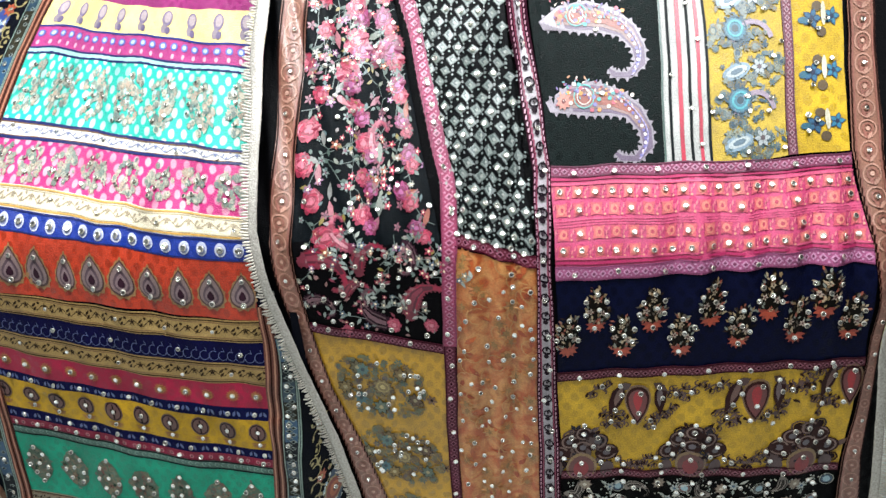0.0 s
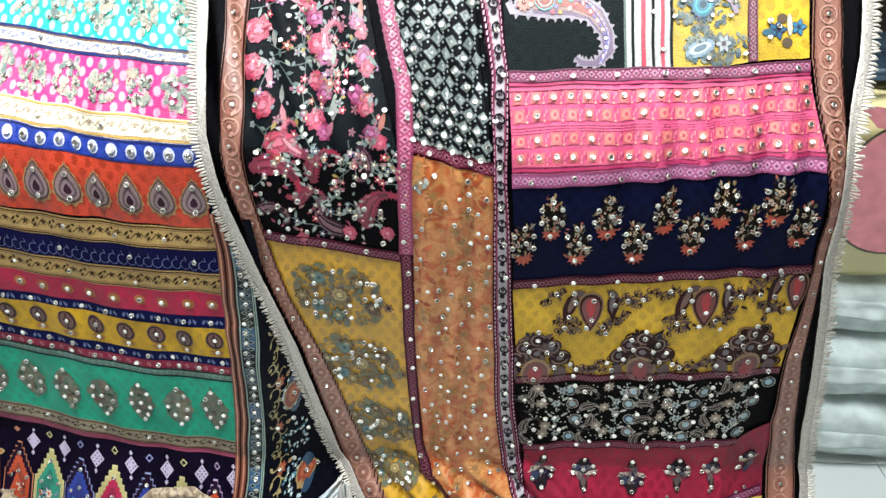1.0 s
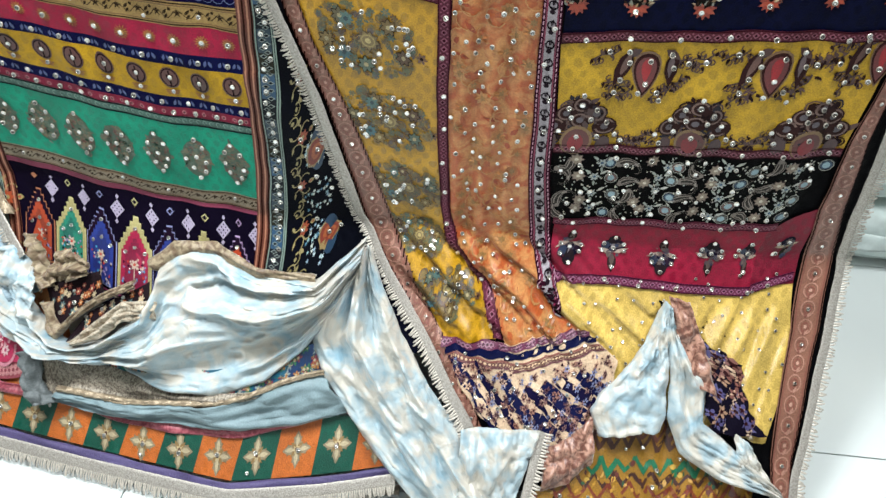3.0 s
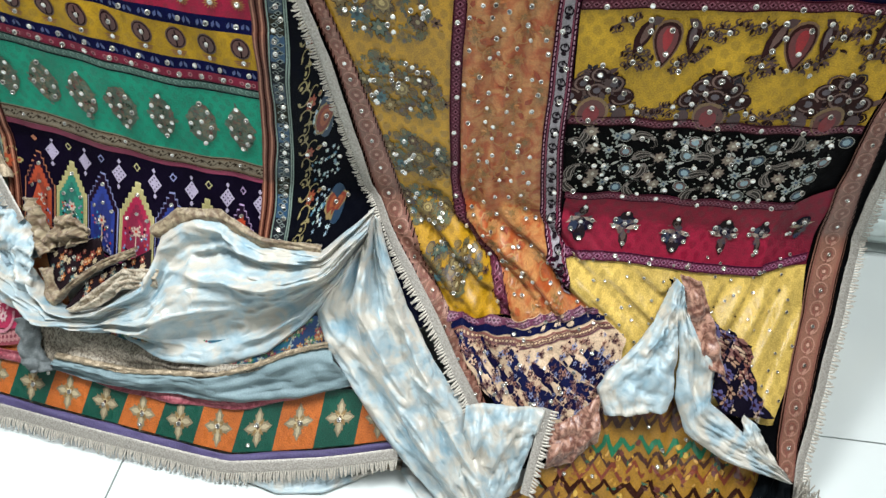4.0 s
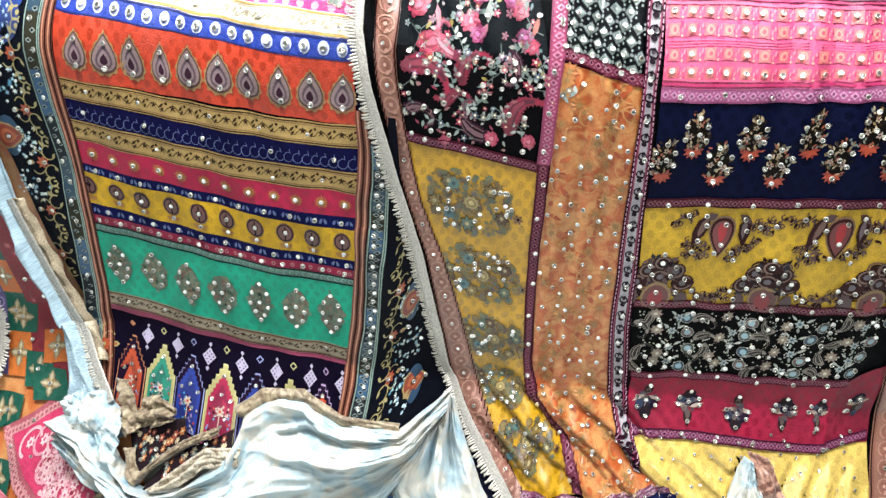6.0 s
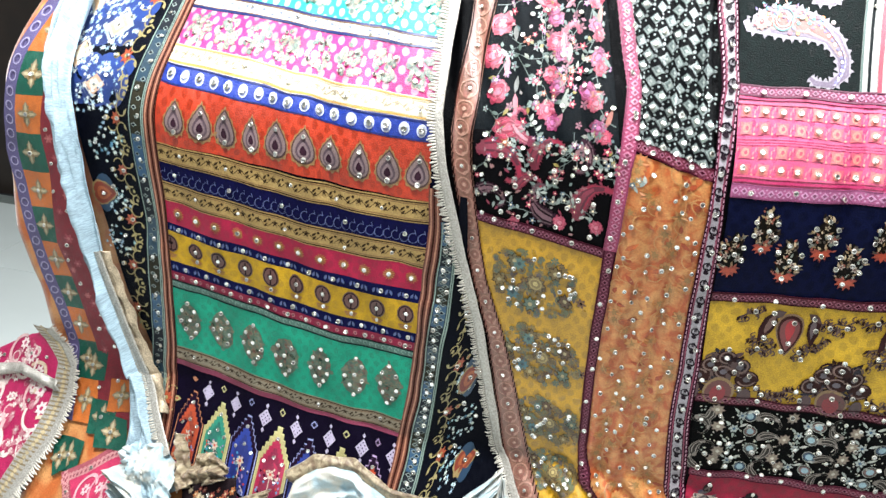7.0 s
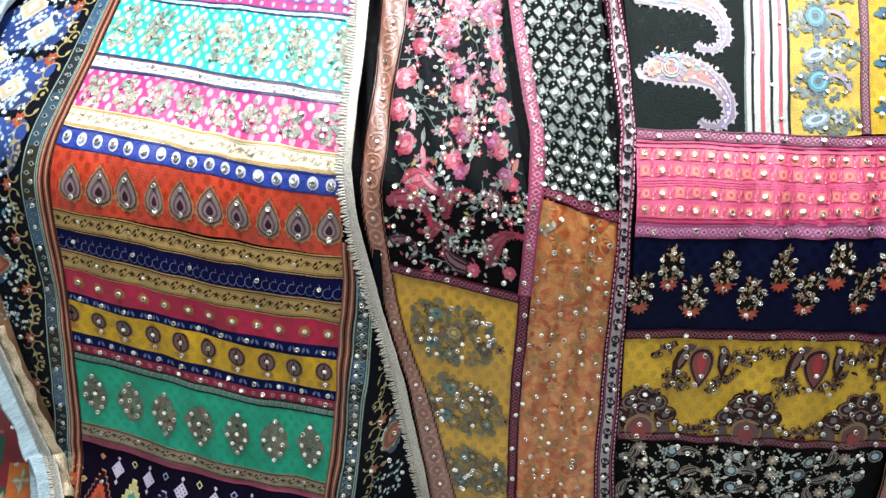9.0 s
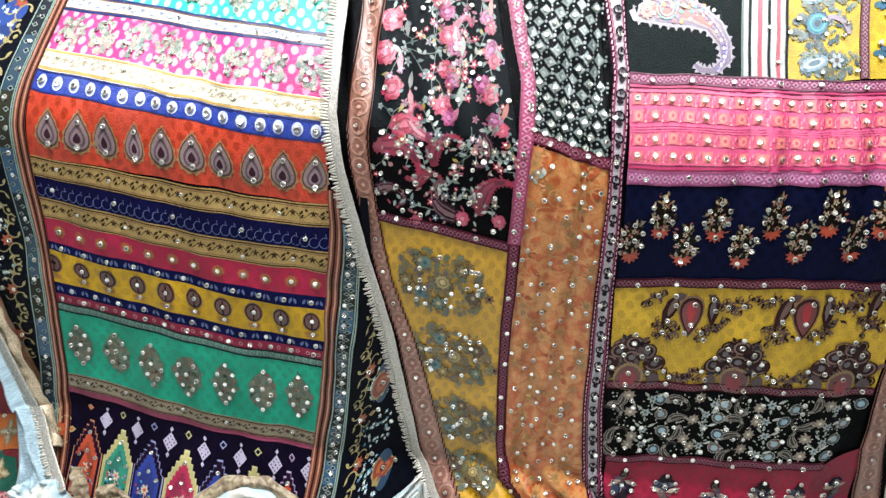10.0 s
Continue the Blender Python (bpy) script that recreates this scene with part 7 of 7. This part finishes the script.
drape("lining_tip", [(0.600, 0.170), (0.625, 0.158)], [(0.60, 0.115), (0.688, 0.082)], LINING, shawl_b, "", (0.030, 0.030), 0.010, (0, 0), (0.8, 0.004), 20, 14, 1.1, creased=0.6)
ROSETTE = two_tone("rosette_print_velvet", "#6a4438", "#a8816e", 90, 0.42, 0.58, 0.9)
drape("rosette_fold", [(0.446, 0.372), (0.474, 0.305), (0.506, 0.236)], [(0.486, 0.366), (0.522, 0.300), (0.552, 0.222)], ROSETTE, shawl_b, "brown-pink strip folded over the peak", (0.040, 0.036), 0.006, (1.3, 0.006), (0, 0), 30, 14, 2.3)
drape("rosette_fold", [(0.255, 0.125), (0.30, 0.145), (0.338, 0.180)], [(0.255, 0.062), (0.30, 0.075), (0.345, 0.110)], ROSETTE, shawl_b, "brown-pink strip gathered on the floor", (0.030, 0.020), 0.014, (1.8, 0.006), (0, 0), 30, 20, 4.4)
fringe(shawl_b, calm, [(0.245, 0.150), (0.235, 0.09), (0.222, 0.03)], 1, 0.034, "beige braid")
p = Panel(fold_b, [(0.525, 0.300), (0.535, 0.23), (0.56, 0.165)], [(0.600, 0.268), (0.625, 0.20), (0.665, 0.165)], 0.016)
p.cloth("dark_floral", velvet("#1a1526", 0.2, 0.7), shawl_b, "dark navy floral print, crumpled", 0.007)
for i in range(60):
    p.draw(flower(0, 0, g.uniform(0.005, 0.011), 5, ("#a88870", "#7a5048", "#c0a890", "#54507a")[i % 4], "#3a1c20", i % 2), g.uniform(0.06, 0.94), g.uniform(0.05, 0.95))
p.inked("floral_print")
p = Panel(fold_b, [(0.335, 0.185), (0.275, 0.085), (0.19, 0.012)], [(0.560, 0.175), (0.66, 0.100), (0.70, 0.012)], 0.005)
p.cloth("chevron_print", velvet("#9a7426", 0.2, 0.85), shawl_b, "gold velvet with zigzag stripes, gathered on the floor", 0.007)
for t, c, w in ((0.07, "#4a2a20", 0.007), (0.16, "#6a3a28", 0.005), (0.24, "#54301f", 0.007), (0.44, "#147050", 0.008), (0.56, "#4a2a20", 0.006), (0.66, "#7c3c28", 0.006), (0.80, "#3a2018", 0.007), (0.92, "#5a3a26", 0.006)):
    for i in range(11):
        l = p.w / 22 * (0.6 + 0.9 * t)
        k = g.uniform(0.7, 1.3)
        p.draw(line([(-l, -0.009 * k), (-l * 0.3, 0.004), (0, 0.012 * k), (l * 0.4, 0.002), (l, -0.009 * k)], w * g.uniform(0.7, 1.2), c, 0), (i + 0.5) / 11, t + g.uniform(-0.012, 0.012))
for i in range(150):
    p.draw([leaf(0, 0, g.uniform(0.006, 0.013), 0.005, g.uniform(0, 6.28), ("#b48c3c", "#5a2c20", "#8c5a2c", "#2c5c44", "#c09a58")[i % 5], 1)], g.uniform(0.03, 0.97), 0.5 + 0.48 * g.random())
p.inked("zigzag_print")
for i in range(26):
    p.draw([ell(0, 0, 0.005, 0.004, ("#c0a050", "#6a3830")[i % 2], 1, 8)], g.uniform(0.1, 0.9), g.uniform(0.4, 0.95))
p.inked("dot_print")
p.scatter(0.04, 0.004, 0.4, 0.5)
drape("dark_hem", [(0.655, 0.090), (0.685, 0.078), (0.715, 0.072)], [(0.63, 0.004), (0.67, 0.004), (0.71, 0.004)], velvet("#0e1418", 0, 0.4), shawl_b, "", (0.012, 0.006), 0.008, (0, 0), (1, 0.004), 20, 12, 2.0)
bm = bmesh.new()
for i in range(46):
    x, y = 0.735 + RND.uniform(-0.022, 0.024), bulk(0.735, 0.06) - 0.02 + RND.uniform(-0.02, 0.02)
    tube(bm, (x, y, 0.095 + RND.uniform(-0.02, 0.02)), (x + RND.uniform(-0.02, 0.03), y - RND.uniform(0.0, 0.03), RND.uniform(0.004, 0.05)), 0.0014, 5)
tagged(part("corner_tuft", bm, THREAD, shawl_b, "frayed bunch of beige tassels"), kind="stuff")

# rail that carries the cloths
rail = thing("garment_rail", (-0.1, 1.46, 0.96), "wooden rail over which the shawls are thrown", "rail")
bm = bmesh.new()
tube(bm, (-1.35, 1.9, 1.60), (0.85, 1.9, 1.60), 0.016)
part("bar", bm, DARKWOOD, rail)
for x in (-1.30, 0.80):
    bm = bmesh.new()
    tube(bm, (x, 1.9, 0.0), (x, 1.9, 1.60), 0.018)
    part("post", bm, DARKWOOD, rail)

# ---- stacked packages beside the shawls ----


def pillow(name, x0, x1, y0, y1, z0, z1, mat, label, puff=0.03, seed=0.0, category="package"):
    """A soft packed bag: a bulging box with a crinkled skin."""
    n = 14
    verts, faces, seen = [], [], {}

    def vert(u, v, w):
        key = (round(u, 4), round(v, 4), round(w, 4))
        if key not in seen:
            seen[key] = len(verts)
            c = Vector((u, v, w))
            edge = max(0, (abs(u) ** 6 + abs(v) ** 6 + abs(w) ** 6) ** (1 / 6))
            c = c / edge if edge > 1 else c
            bulge = (1 - u * u) * (1 - w * w) + (1 - u * u) * (1 - v * v) + (1 - v * v) * (1 - w * w)
            d = puff * bulge + 0.012 * noise.noise(c * 2.3 + Vector((seed, 0, 0))) + 0.006 * noise.noise(c * 6 + Vector((0, seed, 0)))
            p = Vector(((x0 + x1) / 2 + c.x * (x1 - x0) / 2, (y0 + y1) / 2 + c.y * (y1 - y0) / 2, (z0 + z1) / 2 + c.z * (z1 - z0) / 2)) + c.normalized() * d
            p.z = max(p.z, z0)
            verts.append(p)
        return seen[key]

    for axis in range(3):
        for sgn in (-1, 1):
            for i in range(n):
                for j in range(n):
                    quad = []
                    for a, b in ((i, j), (i + 1, j), (i + 1, j + 1), (i, j + 1)):
                        q = [0, 0, 0]
                        q[axis], q[(axis + 1) % 3], q[(axis + 2) % 3] = sgn, 2 * a / n - 1, 2 * b / n - 1
                        quad.append(vert(*q))
                    faces.append(tuple(quad if sgn > 0 else reversed(quad)))
    ob = link(name, verts, faces, [mat], None)
    if name == "wrapped_package":
        # loose flap of the wrapping, folded down over the front
        top, hang = z0 + (z1 - z0) * 0.80, (z1 - z0) * 0.34
        fv, ff, m = [], [], 36
        for j in range(7):
            for i in range(m + 1):
                u = i / m
                d = 0.020 + puff * 4 * u * (1 - u) + 0.008 * noise.noise(Vector((u * 9, j * 0.5, seed))) + 0.0012 * j
                fv.append((x0 + 0.04 + (x1 - x0 - 0.08) * u, y0 - d, top - hang * j / 6 * (0.85 + 0.3 * noise.noise(Vector((u * 3, seed, 0))))))
        for j in range(6):
            for i in range(m):
                a = j * (m + 1) + i
                ff.append((a, a + m + 1, a + m + 2, a + 1))
        flap = link("wrap_flap", fv, ff, [mat], ob)
        skin = flap.modifiers.new("thickness", "SOLIDIFY")
        skin.thickness = 0.0012
    return tagged(ob, label, category)


printed = pillow("printed_package", 0.93, 1.55, 1.70, 2.25, 0.50, 1.00, CREAMBAG, "cream-yellow packed bag with large rose and pale blue print", 0.012, 1.0)
yf = 1.676
ROSEINK, PALEINK, GREENINK = plain("rose_print", "#c47c80", 0.25), plain("pale_blue_print", "#a9bcc0", 0.25), plain("outline_print", "#4c4a34", 0.3)


def flat(name, pts, mat, depth, label=""):
    verts = [(x, yf - depth, z) for x, z in pts]
    return link(name, verts, [tuple(range(len(pts)))], [mat], printed, None, label, False)


flat("rose_disc", [(1.12 + 0.15 * math.cos(a * 0.16), 0.78 + 0.165 * math.sin(a * 0.16)) for a in range(40)][::-1], ROSEINK, 0.004)
flat("outline", [(1.12 + 0.156 * math.cos(a * 0.16), 0.78 + 0.171 * math.sin(a * 0.16)) for a in range(40)][::-1], GREENINK, 0.002)
flat("rose_leaf", [(0.96, 0.985), (1.10, 0.965), (1.16, 0.91), (1.02, 0.93)], ROSEINK, 0.006)
flat("pale_stripe", [(1.16, 0.985), (1.24, 0.985), (1.36, 0.80), (1.31, 0.80)], PALEINK, 0.006)
pillow("wrapped_package", 0.90, 1.52, 1.72, 2.3, 0.33, 0.50, PLASTIC, "grey folded goods in cloudy plastic wrap", 0.02, 2.0)
pillow("wrapped_package", 0.88, 1.56, 1.66, 2.3, 0.16, 0.335, PLASTIC, "grey folded goods in cloudy plastic wrap", 0.02, 3.0)
pillow("wrapped_package", 0.90, 1.54, 1.60, 2.3, 0.0, 0.165, PLASTIC, "grey folded goods in cloudy plastic wrap, on the floor", 0.02, 4.0)
pillow("wrapped_package", 0.95, 1.5, 1.75, 2.2, 1.005, 1.045, plain("dark_blue_plastic", "#2c3c48", 0.2, 0, 12, 0.3, 0.7, 0.8), "dark blue plastic bag lying on the stack", 0.012, 5.0)

# ---- ceiling panels round the lamps, all out of view ----
for k, (x, y, w, h, e) in enumerate(LAMPS):
    ob = thing("unseen_ceiling_light", (x, y, 2.78), "square white ceiling light panel, out of view", "light", "ceiling lights")
    bm = bmesh.new()
    for a, b, c, d in ((-w / 2 - 0.03, -h / 2 - 0.03, w / 2 + 0.03, -h / 2), (-w / 2 - 0.03, h / 2, w / 2 + 0.03, h / 2 + 0.03), (-w / 2 - 0.03, -h / 2, -w / 2, h / 2), (w / 2, -h / 2, w / 2 + 0.03, h / 2)):
        box(bm, x + a, y + b, 2.735, x + c, y + d, 2.80)
    part("frame", bm, WALL, ob)

# ---- floor tiles ----
bm = bmesh.new()
box(bm, -0.2985, -0.2985, -0.010, 0.2985, 0.2985, 0.0, 0.0015)
tile_mesh = bpy.data.meshes.new("tile")
bm.to_mesh(tile_mesh)
bm.free()
tile_mesh.materials.append(TILE)
for i in range(12):
    for j in range(10):
        ob = new("tile", tile_mesh)
        ob.parent = floor
        ob.location = (-3.25 + 0.6 * i, -2.91 + 0.6 * j, 0.0)
